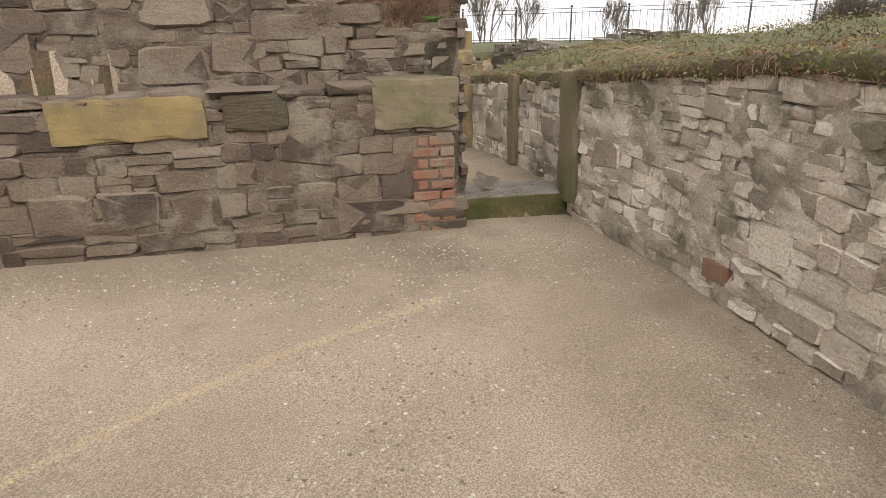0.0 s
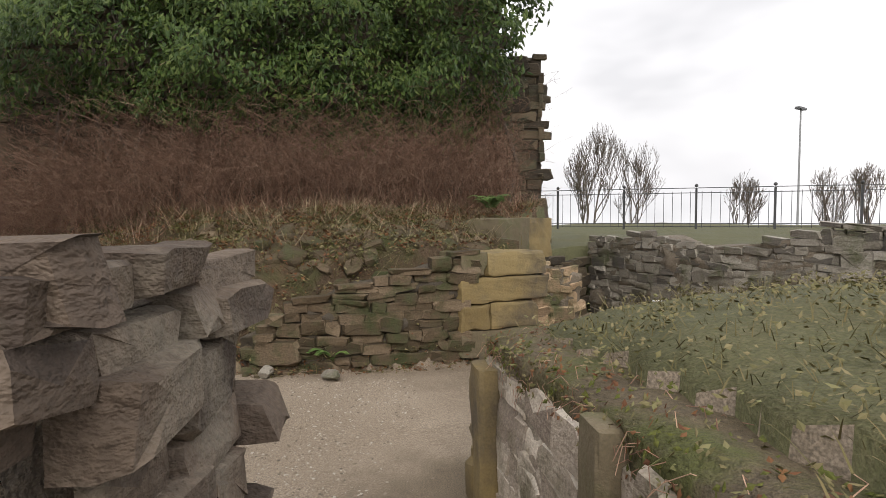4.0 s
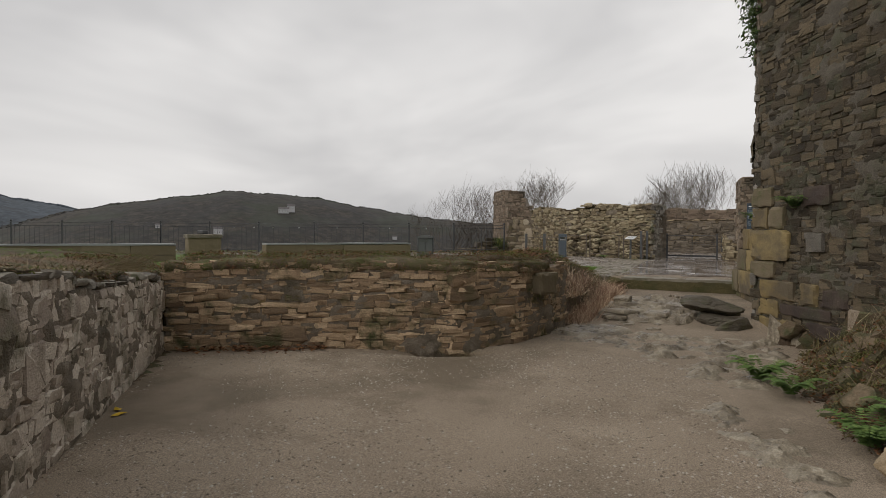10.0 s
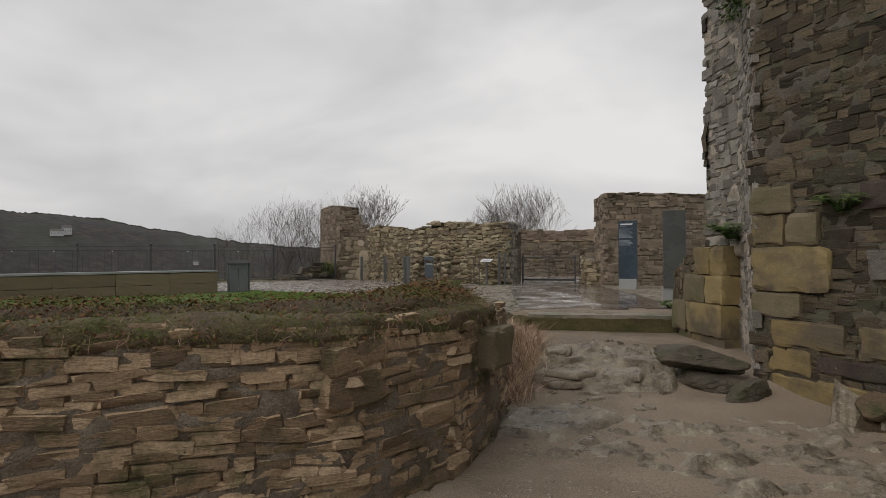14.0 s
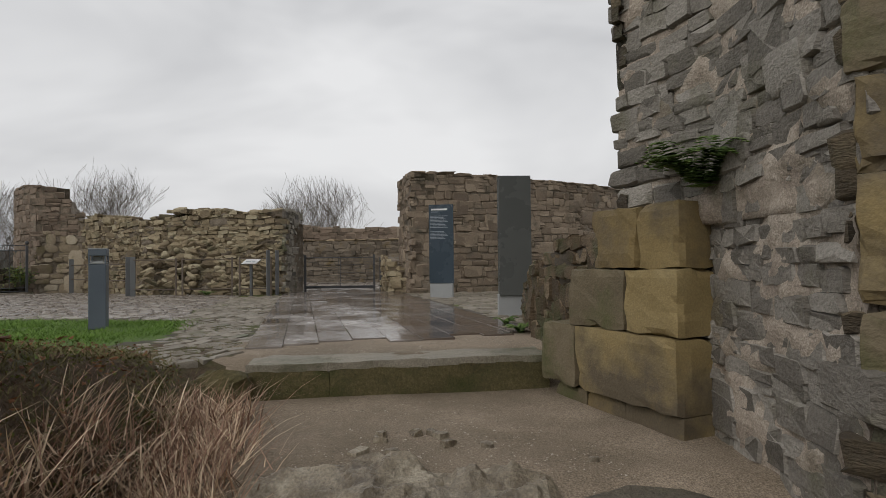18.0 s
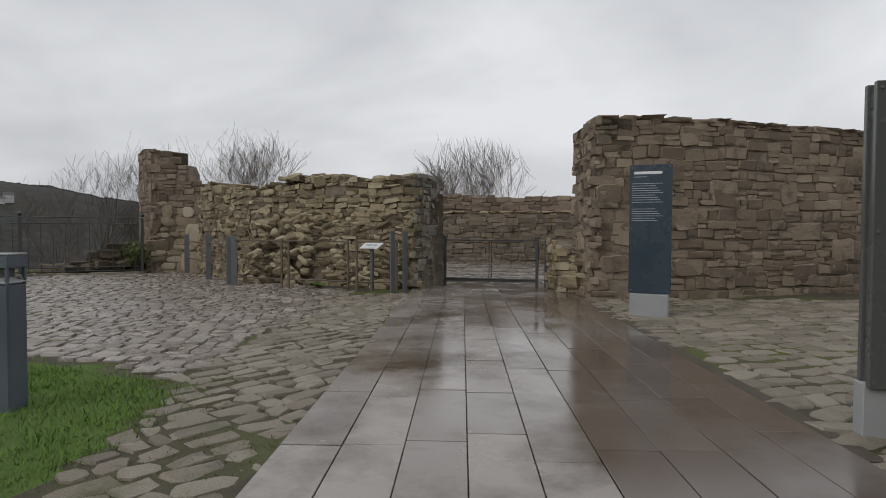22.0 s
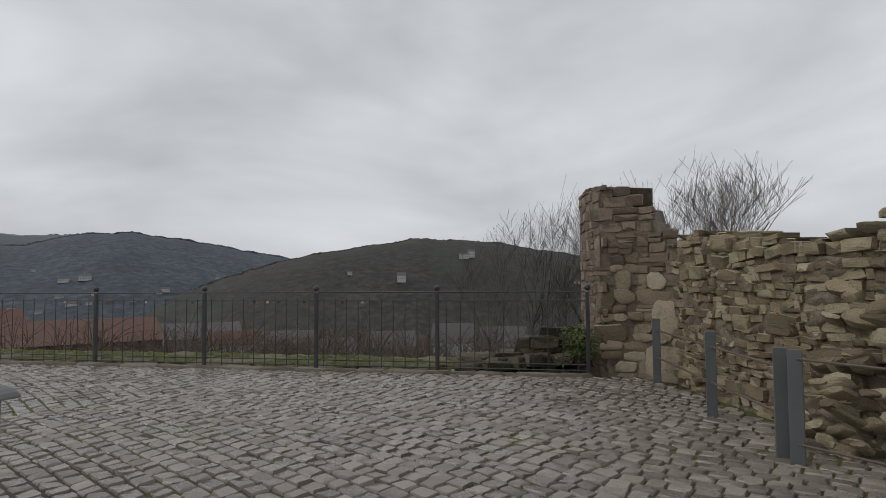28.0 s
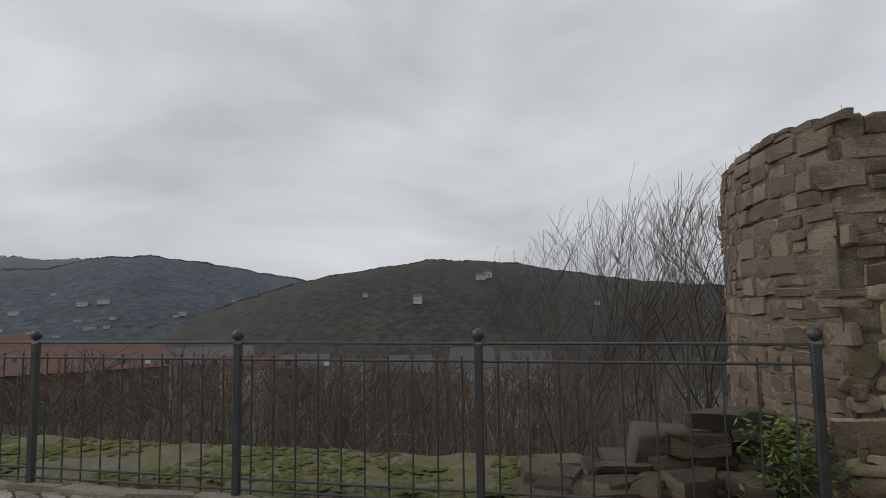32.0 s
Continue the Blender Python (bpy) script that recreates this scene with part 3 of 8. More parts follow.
def stone_shape(rng, corner=0.14, rough=0.10, tilt=0.3):
    """A rough block: unit width (x), height (z), its face towards +y at about 1, its back at 0."""
    ring = []
    for cx, cz in ((-1, -1), (1, -1), (1, 1), (-1, 1)):
        c1, c2 = corner * rng.uniform(0.4, 1.3), corner * rng.uniform(0.4, 1.3)
        a, b = (cx * (0.5 - c1), cz * 0.5), (cx * 0.5, cz * (0.5 - c2))
        ring += [b, a] if cx * cz > 0 else [a, b]
    ring = [(x + rng.uniform(-1, 1) * rough * 0.35, z + rng.uniform(-1, 1) * rough * 0.5) for x, z in ring]
    vs = [(x, 0.0, z) for x, z in ring]
    vs += [(x, 0.78 + rng.uniform(-0.16, 0.1), z) for x, z in ring]
    tx, tz = rng.uniform(-tilt, tilt), rng.uniform(-tilt, tilt)
    vs += [(x * rng.uniform(0.82, 0.95), 1.0 + tx * x + tz * z + rng.uniform(-0.08, 0.08), z * rng.uniform(0.78, 0.94)) for x, z in ring]
    vs.append((rng.uniform(-0.15, 0.15), 1.0 + rng.uniform(-0.05, 0.14), rng.uniform(-0.15, 0.15)))
    fs = []
    for r in (0, 8):
        fs += [(r + i, r + 8 + i, r + 8 + (i + 1) % 8, r + (i + 1) % 8) for i in range(8)]
    fs += [(16 + i, 24, 16 + (i + 1) % 8) for i in range(8)]
    return vs, fs


LIBRARY = {}


def shapes(kind):
    """Twelve stones of a kind, and their meshes by material."""
    if kind not in LIBRARY:
        rng = random.Random(len(kind) * 7 + 3)
        corner, rough = {"rubble": (0.13, 0.2), "flat": (0.2, 0.24), "block": (0.05, 0.03), "cobble": (0.13, 0.05), "field": (0.3, 0.14)}[kind]
        LIBRARY[kind] = ([stone_shape(rng, corner, rough, 0.16 if kind == "cobble" else 0.2) for _ in range(22)], {})
    return LIBRARY[kind]


def lay(parent, places, mat, kind="rubble", name="stone", limit=260, near=None, rest="stones_beyond"):
    """Lays pieces: (centre, along, out, up, length, depth, height). The nearest to a spot are objects, the others one mesh."""
    lib, cache = shapes(kind)
    rng = random.Random(len(places) + 11)
    if near is not None:
        places = sorted(places, key=lambda p: (p[0][0] - near[0]) ** 2 + (p[0][1] - near[1]) ** 2)
    heap = Heap()
    inverse = parent.matrix_basis.inverted() if parent else Matrix()
    for i, (c, a, o, u, ln, dp, ht) in enumerate(places):
        k = rng.randrange(len(lib))
        m = Matrix(((a[0] * ln, o[0] * dp, u[0] * ht, c[0]), (a[1] * ln, o[1] * dp, u[1] * ht, c[1]), (a[2] * ln, o[2] * dp, u[2] * ht, c[2]), (0, 0, 0, 1)))
        if i < limit:
            key = (k, mat)
            if key not in cache:
                me = bpy.data.meshes.new(name)
                me.from_pydata(lib[k][0], [], lib[k][1])
                me.polygons.foreach_set("use_smooth", [True] * len(me.polygons))
                me.set_sharp_from_angle(angle=radians(75 if kind == "field" else 40))
                me.materials.append(M[mat])
                cache[key] = me
            ob = new(name, cache[key])
            ob.parent = parent
            ob.matrix_basis = inverse @ m
        else:
            n = len(heap.v)
            arr = np.array(lib[k][0]) @ np.array(m.to_3x3()).T + np.array(c)
            heap.v.extend(map(tuple, arr))
            heap.f.extend(tuple(q + n for q in face) for face in lib[k][1])
    if heap.v:
        ob = heap.object(rest, mat, None, smooth=True)
        ob.data.set_sharp_from_angle(angle=radians(40))
        ob.parent = parent
        ob.matrix_basis = inverse
        ob["kind"] = "stuff"


class Line:
    """A line on the plan, by its length; the face looks to the right of the way along it (side=1) or to the left (-1)."""

    def __init__(self, pts, side=1):
        self.p = [Vector((x, y, 0)) for x, y in pts]
        self.cum = [0.0]
        for a, b in zip(self.p, self.p[1:]):
            self.cum.append(self.cum[-1] + (b - a).length)
        self.length, self.side = self.cum[-1], side

    def at(self, s):
        s = min(max(s, 0.0), self.length - 1e-6)
        i = next(k for k in range(len(self.p) - 1) if s <= self.cum[k + 1])
        d = (self.p[i + 1] - self.p[i]).normalized()
        return self.p[i] + d * (s - self.cum[i]), d, Vector((d.y, -d.x, 0)) * self.side


def rough_top(top, seed, amount=0.03):
    return lambda s: (top(s) if callable(top) else top) + amount * noise.noise(Vector((s * 2.3, seed, 0)))


def wall_core(name, line, z0, top, thick, mat, step=0.045, inset=0.03, smear=0.02, drop=0.05):
    """The solid wall behind its stones, its face uneven with smeared mortar."""
    n = max(2, int(line.length / step))
    high = max((top(line.length * i / 40) if callable(top) else top) for i in range(41))
    rows = max(3, min(80, int((high - z0) / 0.045)))
    vs, fs = [], []
    for i in range(n + 1):
        s = line.length * i / n
        p, d, o = line.at(s)
        zt = (top(s) if callable(top) else top) - drop
        back = p - o * thick
        for j in range(rows + 1):
            z = z0 + (zt - z0) * j / rows
            q = Vector((p.x, p.y, z))
            w = Vector((q.x, q.y, q.z * 1.8))
            k = smear * (noise.noise(w * 2.7) + 0.8 * noise.noise(w * 7.3) + 0.55 * noise.noise(w * 17.0))
            q -= o * (inset - k)
            vs.append(tuple(q))
        vs += [(back.x, back.y, zt + 0.02 * math.sin(s * 7)), (back.x, back.y, z0)]
    m = rows + 3
    for i in range(n):
        a, b2 = m * i, m * i + m
        fs += [(a + k, b2 + k, b2 + (k + 1) % m, a + (k + 1) % m) for k in range(m)]
    fs += [tuple(range(m))[::-1], tuple(range(m * n, m * n + m))]
    return mesh_object(name, vs, fs, mat, smooth=True)


def courses(line, z0, top, height=(0.08, 0.16), length=(0.15, 0.42), depth=(0.06, 0.1), seed=1, gap=-0.006, batter=0.0, lean=0.03, skip=0.0, big=2.2):
    """Places for rough courses of stones on the face of a line."""
    rng = random.Random(seed)
    out, z = [], z0
    high = max((top(line.length * i / 40) if callable(top) else top) for i in range(41))
    while z < high:
        h = rng.uniform(*height)
        s = -rng.uniform(0, length[0])
        while s < line.length:
            ln = rng.uniform(*length) * (0.75 if rng.random() < 0.3 else 1)
            mid = s + ln / 2
            s += ln
            if mid < 0.02 or mid > line.length - 0.02:
                continue
            zt = top(mid) if callable(top) else top
            hh = h
            if z + h > zt + 0.02:
                if z + 0.4 * h > zt:
                    continue
                hh = max(0.04, zt - z)
            if rng.random() < skip:
                continue
            p, d, o = line.at(mid)
            wob = 0.07 * noise.noise(Vector((mid * 1.1, z * 1.6, seed))) + rng.uniform(-0.016, 0.016)
            split = rng.random() < 0.22 and hh > 0.09
            for part_i in range(2 if split else 1):
                h2 = hh / 2 if split else hh
                c = p - o * (depth[0] * 0.9 + batter * (z - z0)) + Vector((0, 0, z + h2 * (0.5 + part_i) + wob))
                tilt = rng.uniform(-lean, lean)
                a = (d + Vector((0, 0, tilt))).normalized()
                u = a.cross(o) * line.side * -1
                u = u if u.z > 0 else -u
                out.append((c, a, o, u, max(0.05, ln - gap), rng.uniform(*depth), max(0.03, h2 - gap)))
        z += h
    for _ in range(int(big * line.length * max(0.0, high - z0))):
        mid, zz = rng.uniform(0.1, max(0.11, line.length - 0.1)), rng.uniform(z0, high)
        h2, ln = rng.uniform(1.1, 1.9) * height[1], rng.uniform(0.75, 1.25) * length[1]
        if zz + h2 > (top(mid) if callable(top) else top):
            continue
        p, d, o = line.at(mid)
        a = (d + Vector((0, 0, rng.uniform(-lean, lean)))).normalized()
        u = a.cross(o)
        u = u if u.z > 0 else -u
        out.append((p - o * depth[0] * 0.9 + Vector((0, 0, zz + h2 / 2)), a, o, u, ln, depth[1] * rng.uniform(1.0, 1.12), h2))
    return out


def stone_wall(name, pts, z0, top, thick, mat, core="mortar", inset=0.02, side=1, near=None, limit=260, seed=1, label="", kind="structure", category="wall", rough=0.03, shape="rubble", smear=0.02, drop=0.05, **kw):
    line = Line(pts, side)
    tf = rough_top(top, seed, rough)
    ob = wall_core(name, line, z0 - 0.15, tf, thick, core, inset=inset, smear=smear, drop=drop)
    tagged(ob, label, category, kind=kind)
    lay(ob, courses(line, z0, tf, seed=seed, **kw), mat, shape, limit=limit, near=near or pts[len(pts) // 2])
    return ob


def coping(parent, line, z, mat, length=(0.25, 0.5), thick=(0.05, 0.09), depth=0.4, seed=3, limit=60, over=0.03, tilt=0.04):
    rng = random.Random(seed)
    out, s = [], 0.0
    while s < line.length:
        ln = rng.uniform(*length)
        if s + ln / 2 > line.length:
            break
        p, d, o = line.at(s + ln / 2)
        zz = z(s + ln / 2) if callable(z) else z
        th = rng.uniform(*thick)
        dd = depth * rng.uniform(0.8, 1.1)
        c = p - o * (dd - over) + Vector((0, 0, zz + th / 2 - 0.01))
        a = (d + Vector((0, 0, rng.uniform(-tilt, tilt)))).normalized()
        u = a.cross(o)
        u = u if u.z > 0 else -u
        out.append((c, a, o, u, ln - 0.015, dd, th))
        s += ln
    lay(parent, out, mat, "flat", "coping_stone", limit)


# ---- plan ----
MOUND_BASE = [(2.75, -5.2), (2.72, -6.4), (2.92, -7.5), (3.25, -8.3), (3.7, -9.15), (4.5, -10.0), (5.5, -10.95), (6.2, -11.85), (7.0, -12.45), (7.75, -12.8), (8.7, -12.95)]
TOWER_FRONT = [(9.6, -12.0), (11.4, -10.85), (4.6, -6.55), (3.4, -5.8), (2.15, -5.1)]
BANK = [(-3.05, -9.9), (-1.85, -8.75), (-0.6, -7.75), (-0.22, -7.0), (-0.2, -6.3)]
LOWER = BANK + [(-0.3, -5.4), (-0.55, -4.0), (-0.72, -2.25), (1.2, -1.87), (1.75, -3.0), (2.3, -3.4), (3.1, -4.9)] + MOUND_BASE + [
    (8.5, -13.2), (6.36, -14.9), (5.74, -16.06), (5.19, -16.88), (5.1, -17.05), (4.31, -16.41), (4.7, -16.0), (-2.6, -10.2)]
ROOM = [(5.1, -17.05), (4.31, -16.41), (-0.6, -13.05), (-3.0, -16.3), (0.6, -21.8), (2.4, -20.9)]
TRENCH = [(8.5, -13.2), (8.7, -12.95), (9.3, -12.2), (11.0, -11.9), (10.4, -14.1), (10.1, -16.8), (8.8, -16.8), (7.7, -15.5), (6.95, -14.95), (6.36, -14.9)]
LAWN = [(-2.69, 0.87), (-3.55, 1.14), (-5.28, 1.15), (-7.0, 1.45), (-8.45, 1.85), (-8.75, 1.1), (-10.45, -3.3), (-12.5, -8.6), (-9, -13), (-3.6, -10.4), (-2.2, -8.4), (-0.9, -6.9), (-0.7, -5.2), (-1.3, -2.9), (-2.25, -1.3), (-2.0, -0.7), (-2.3, 0.1), (-2.55, 0.6)]
FLAGS = [(-2.72, 0.97), (-3.03, 2.16), (-3.5, 4.3), (-3.95, 5.7), (-3.1, 6.35), (-3.0, 6.3), (-1.03, -1.6), (-1.25, -2.2), (-2.1, -1.5), (-1.95, -0.7), (-2.2, 0.1), (-2.45, 0.6)]
COBBLES = [(-2.69, 0.95), (-3.02, 2.14), (-3.52, 4.3), (-3.9, 5.7), (-3.9, 6.4), (-5.2, 6.9), (-6.6, 7.3), (-8.2, 8.3), (-9.2, 8.75), (-9.75, 8.3), (-15.4, 2.66), (-23.4, -5.3), (-18.5, -9), (-13.3, -8.6), (-11.3, -3.4), (-8.85, 1.6), (-8.45, 1.95), (-7.0, 1.55), (-5.28, 1.25), (-3.55, 1.24)]
COURT = [(-3.1, 7.6), (-0.9, 8.3), (0.5, 9.5), (3.0, 15.0), (-8.0, 16.5), (-8.5, 9.8), (-5.4, 8.2)]
FENCE_A, FENCE_DIR, FENCE_OUT = Vector((-9.78, 8.25, 0)), Vector((-0.7096, -0.7046, 0)), Vector((-0.7046, 0.7096, 0))
SLAB_P, SLAB_C = Vector((-0.2525, 0.9676, 0)), Vector((0.9676, 0.2525, 0))


def inside(poly, x, y):
    x, y = np.asarray(x, float), np.asarray(y, float)
    hit = np.zeros(x.shape, bool)
    for (x0, y0), (x1, y1) in zip(poly, poly[1:] + poly[:1]):
        cross = ((y0 > y) != (y1 > y)) & (x < (x1 - x0) * (y - y0) / (y1 - y0 + 1e-12) + x0)
        hit ^= cross
    return hit


def distance(pts, x, y):
    x, y = np.asarray(x, float), np.asarray(y, float)
    best = np.full(x.shape, 1e9)
    for (x0, y0), (x1, y1) in zip(pts, pts[1:]):
        dx, dy = x1 - x0, y1 - y0
        t = np.clip(((x - x0) * dx + (y - y0) * dy) / (dx * dx + dy * dy), 0, 1)
        best = np.minimum(best, np.hypot(x - x0 - t * dx, y - y0 - t * dy))
    return best


def bumps(x, y, f=1.0):
    return np.sin(1.7 * f * x + 0.6 * np.sin(1.3 * f * y)) * np.cos(1.9 * f * y + 0.8 * np.sin(1.1 * f * x)) + 0.5 * np.sin(4.1 * f * x + 2.2) * np.sin(3.7 * f * y + 1.1)


def ground_height(x, y):
    x, y = np.asarray(x, float), np.asarray(y, float)
    z = 0.008 * bumps(x, y)
    low = inside(LOWER, x, y) | (distance(LOWER + LOWER[:1], x, y) < 0.2)
    bank_d = distance(BANK + [(-0.3, -5.4), (-0.55, -4.0), (-0.75, -2.3)], x, y)
    west = (x < 1.5) & (y < 0.5) & ~low
    fall = np.clip((y + 4.9) / 2.8, 0, 1)
    z = np.where(west, (0.43 + 0.06 * np.clip((bank_d - 0.15) / 0.6, 0, 1) ** 0.6) * np.exp(-np.maximum(bank_d - 0.8, 0) / 1.5) * (1 - fall) + 0.06 * (1 - np.clip((y + 3) / 3, 0, 1)) + 0.02 * bumps(x, y, 1.6), z)
    yard = (y > -2.3) & (y < 0.6) & (x > -2.6) & (x < 1.7) & ~low
    z = np.where(yard, 0.008 + 0.005 * bumps(x, y, 2), z)
    soft = west & (y > -5.7) & (bank_d < 0.6)
    k = np.clip(bank_d / 0.6, 0, 1)
    z = np.where(soft, (1 - k * k * (3 - 2 * k)) * -0.4 + k * k * (3 - 2 * k) * z + 0.03 * bumps(x, y, 5.0) * np.sin(np.pi * k), z)
    wall_a = (0.6 * x + 0.8 * y)
    z = np.where((wall_a < -9.6) & (x < 4.4) & (y < -9), 0.24 + 0.07 * np.clip(0.8 * x - 0.6 * y - 3.4, 0, 4.2) + 0.24 * np.clip((-9.85 - wall_a) / 0.8, 0, 1) ** 0.7 + 0.03 * bumps(x, y, 2.3), z)
    south = (x > 2.5) & (y < -8.5) | (x > 6) & (y < -3)
    z = np.where(south, 0.40 + 0.03 * bumps(x, y, 1.5), z)
    behind = distance([(2.4, -20.9), (3.45, -19.35), (4.35, -18.2), (4.93, -17.2), (5.74, -16.05), (6.36, -14.92)], x, y)
    foot = np.interp(y, [-21.0, -18.9, -17.2, -16.0, -14.9], [0.61, 0.60, 0.46, 0.40, 0.27])
    rise = np.interp(y, [-21.0, -17.6, -16.0, -14.9], [0.15, 0.17, 0.16, 0.1])
    turf = foot + rise * np.clip((behind - 0.15) / 0.75, 0, 1) ** 0.7
    turf = 0.40 + (turf - 0.40) * np.exp(-np.maximum(behind - 1.1, 0) ** 2 / 1.2) + 0.02 * bumps(x, y, 3.1)
    z = np.where(south & (x < 9.5) & (y < -14.6), turf, z)
    ramp = np.interp(y, [-9.0, -6.2, -5.2, -4.6, -4.4, -4.2, -3.6, -3.4, -2.0], [-0.5, -0.49, -0.47, -0.46, -0.43, -0.37, -0.30, -0.24, -0.21])
    along, across = (x + 0.62) * 0.78 + (y + 7.9) * 0.62, (x + 0.62) * -0.62 + (y + 7.9) * 0.78
    hollow = 0.15 * np.exp(-(along / 0.42) ** 2 - (across / 0.2) ** 2)
    z = np.where(low, ramp + 0.008 * bumps(x, y, 0.8) - hollow, z)
    md = distance(MOUND_BASE, x, y)
    mound = inside(MOUND_BASE + TOWER_FRONT, x, y)
    first = 0.05 + 0.45 * np.clip((x - 5.3) / 2.2, 0, 1)
    steep = np.where(x > 6.3, 0.3, 0.7)
    rise = np.where(md < steep, -0.5 + (first + 0.5) * md / steep, first + (0.95 - first) * np.clip((md - steep) / 2.0, 0, 1) ** 0.8)
    z = np.where(mound, rise + (0.05 * bumps(x, y, 2.3) + 0.035 * bumps(x + 3, y, 5.7)) * np.clip(md / 0.3, 0, 1), z)
    room = inside(ROOM, x, y) | (distance(ROOM[1:] + ROOM[:1], x, y) < 0.2)
    z = np.where(room, -0.68 + 0.012 * bumps(x, y, 0.7), z)
    z = np.where(inside(TRENCH, x, y) | (distance(TRENCH[1:9], x, y) < 0.15), -0.5 + 0.02 * bumps(x, y), z)
    # beyond the railings the hill falls away
    out = (x - FENCE_A.x) * FENCE_DIR.y * -1 + (y - FENCE_A.y) * FENCE_DIR.x
    edge = -out
    beyond = np.where((x < -1.0), edge, -1.0)
    z = np.where(beyond > 1.5, z - 0.25 - np.minimum((beyond - 1.5) * 0.75, np.minimum(8 + 0.12 * (beyond - 12), 45)), z)
    north = np.maximum(y - 27.0, 0)
    z = z - np.minimum(north * 0.6, 60) * (x > -12)
    rim = np.maximum((y - 9.4) + 0.184 * (x - 6.3), 0) * (x > 5.2)
    z = z - np.minimum(rim * 0.8, 30)
    east = np.maximum(x + 0.35 * y - 25.0, 0)
    return z - np.minimum(east * 0.3, 40)


def spaced(lo, hi, fine, far):
    a = list(np.arange(lo, hi + 1e-6, fine))
    step, v = fine, hi
    while v < far:
        step *= 1.22
        v += step
        a.append(v)
    step, v = fine, lo
    while v > -far:
        step *= 1.22
        v -= step
        a.insert(0, v)
    return np.array(a)


def build_ground():
    xs, ys = spaced(-15.0, 13.0, 0.1, 420), spaced(-22.0, 10.0, 0.1, 420)
    gx, gy = np.meshgrid(xs, ys)
    gz = ground_height(gx, gy)
    nx, ny = len(xs), len(ys)
    verts = np.stack([gx.ravel(), gy.ravel(), gz.ravel()], 1)
    idx = np.arange(nx * ny).reshape(ny, nx)
    quads = np.stack([idx[:-1, :-1], idx[:-1, 1:], idx[1:, 1:], idx[1:, :-1]], -1).reshape(-1, 4)
    me = bpy.data.meshes.new("ground")
    me.vertices.add(len(verts))
    me.vertices.foreach_set("co", verts.ravel())
    me.loops.add(quads.size)
    me.loops.foreach_set("vertex_index", quads.ravel())
    me.polygons.add(len(quads))
    me.polygons.foreach_set("loop_start", np.arange(0, quads.size, 4))
    me.polygons.foreach_set("loop_total", np.full(len(quads), 4))
    c = verts[quads].mean(1)
    cx, cy = c[:, 0] + 0.05 * bumps(c[:, 0], c[:, 1], 4), c[:, 1] + 0.05 * bumps(c[:, 1], c[:, 0], 4)
    mats = ["turf", "gravel", "soil", "cobble_bed", "woods", "meadow", "flag_bed", "flag"]
    ids = np.zeros(len(quads), int)
    ids[(cx < 3.5) & (cy > -2.3)] = 3
    ids[(cx > 2.5) & (cy < -2)] = 5
    ids[inside(FLAGS, cx, cy)] = 6
    ids[inside(LAWN, cx, cy)] = 0
    ids[(distance(BANK + [(-0.3, -5.4), (-0.75, -2.3)], cx, cy) < 1.6) & ~inside(LOWER, cx, cy)] = 2
    ids[inside(LOWER, cx, cy) | inside(ROOM, cx, cy) | inside(TRENCH, cx, cy) | (distance(LOWER + LOWER[:1], cx, cy) < 0.3) | (distance(ROOM + ROOM[:1], cx, cy) < 0.3)] = 1
    ids[(distance(BANK + [(-0.3, -5.4)], cx, cy) < 1.6) & ~inside(LOWER, cx, cy) & (cx < 0.3) & ~inside(ROOM, cx, cy)] = 2
    ids[inside(MOUND_BASE + TOWER_FRONT, cx, cy)] = 2
    ids[(distance([(-0.28, -5.6), (-0.3, -5.4), (-0.55, -4.0), (-0.72, -2.4)], cx, cy) < 0.7) & ~inside(LOWER, cx, cy)] = 2
    s, q = cx * SLAB_P.x + cy * SLAB_P.y, cx * SLAB_C.x + cy * SLAB_C.y
    ids[(q > -1.5) & (q < 1.2) & (s < -0.4) & (cy > -2.3)] = 1
    ids[np.hypot(c[:, 0], c[:, 1]) > 34] = 4
    ids[c[:, 2] < -1.2] = 4
    ids[(ids == 0) & (cx > -10) & (cx < 4) & (cy > 5.2) & (cy < 9)] = 6
    ids[(ids == 0) & (cx >= 3.4) & (cx < 15) & (cy > 1.0) & (cy < 9.6)] = 7
    high = (ids == 1) & (c[:, 2] > 0.12)
    ids[high & (cx > 2.5) & ~((0.6 * cx + 0.8 * cy < -9.6) & (cx < 4.4))] = 5
    ids[(0.6 * cx + 0.8 * cy < -9.6) & (cx < 4.4) & (cy < -8.8) & (c[:, 2] > 0.12)] = 2
    for m in mats:
        me.materials.append(M[m])
    me.polygons.foreach_set("material_index", ids)
    me.polygons.foreach_set("use_smooth", [True] * len(quads))
    me.update()
    me.validate()
    return tagged(new("ground", me), "trodden pale gravel, turf and mossy soil of the castle hill", "ground", kind="structure")


ground = build_ground()


def on_ground(x, y):
    return float(ground_height(np.array([x]), np.array([y]))[0])


# ---- walls of the first room ----
def a_point(s, back=0.0):
    """A point on the front of the thick wall, s metres along it, or so far behind its front."""
    return (0.8 * s - 0.6 * 10.82 + 0.6 * back, -0.6 * s - 0.8 * 10.82 + 0.8 * back)


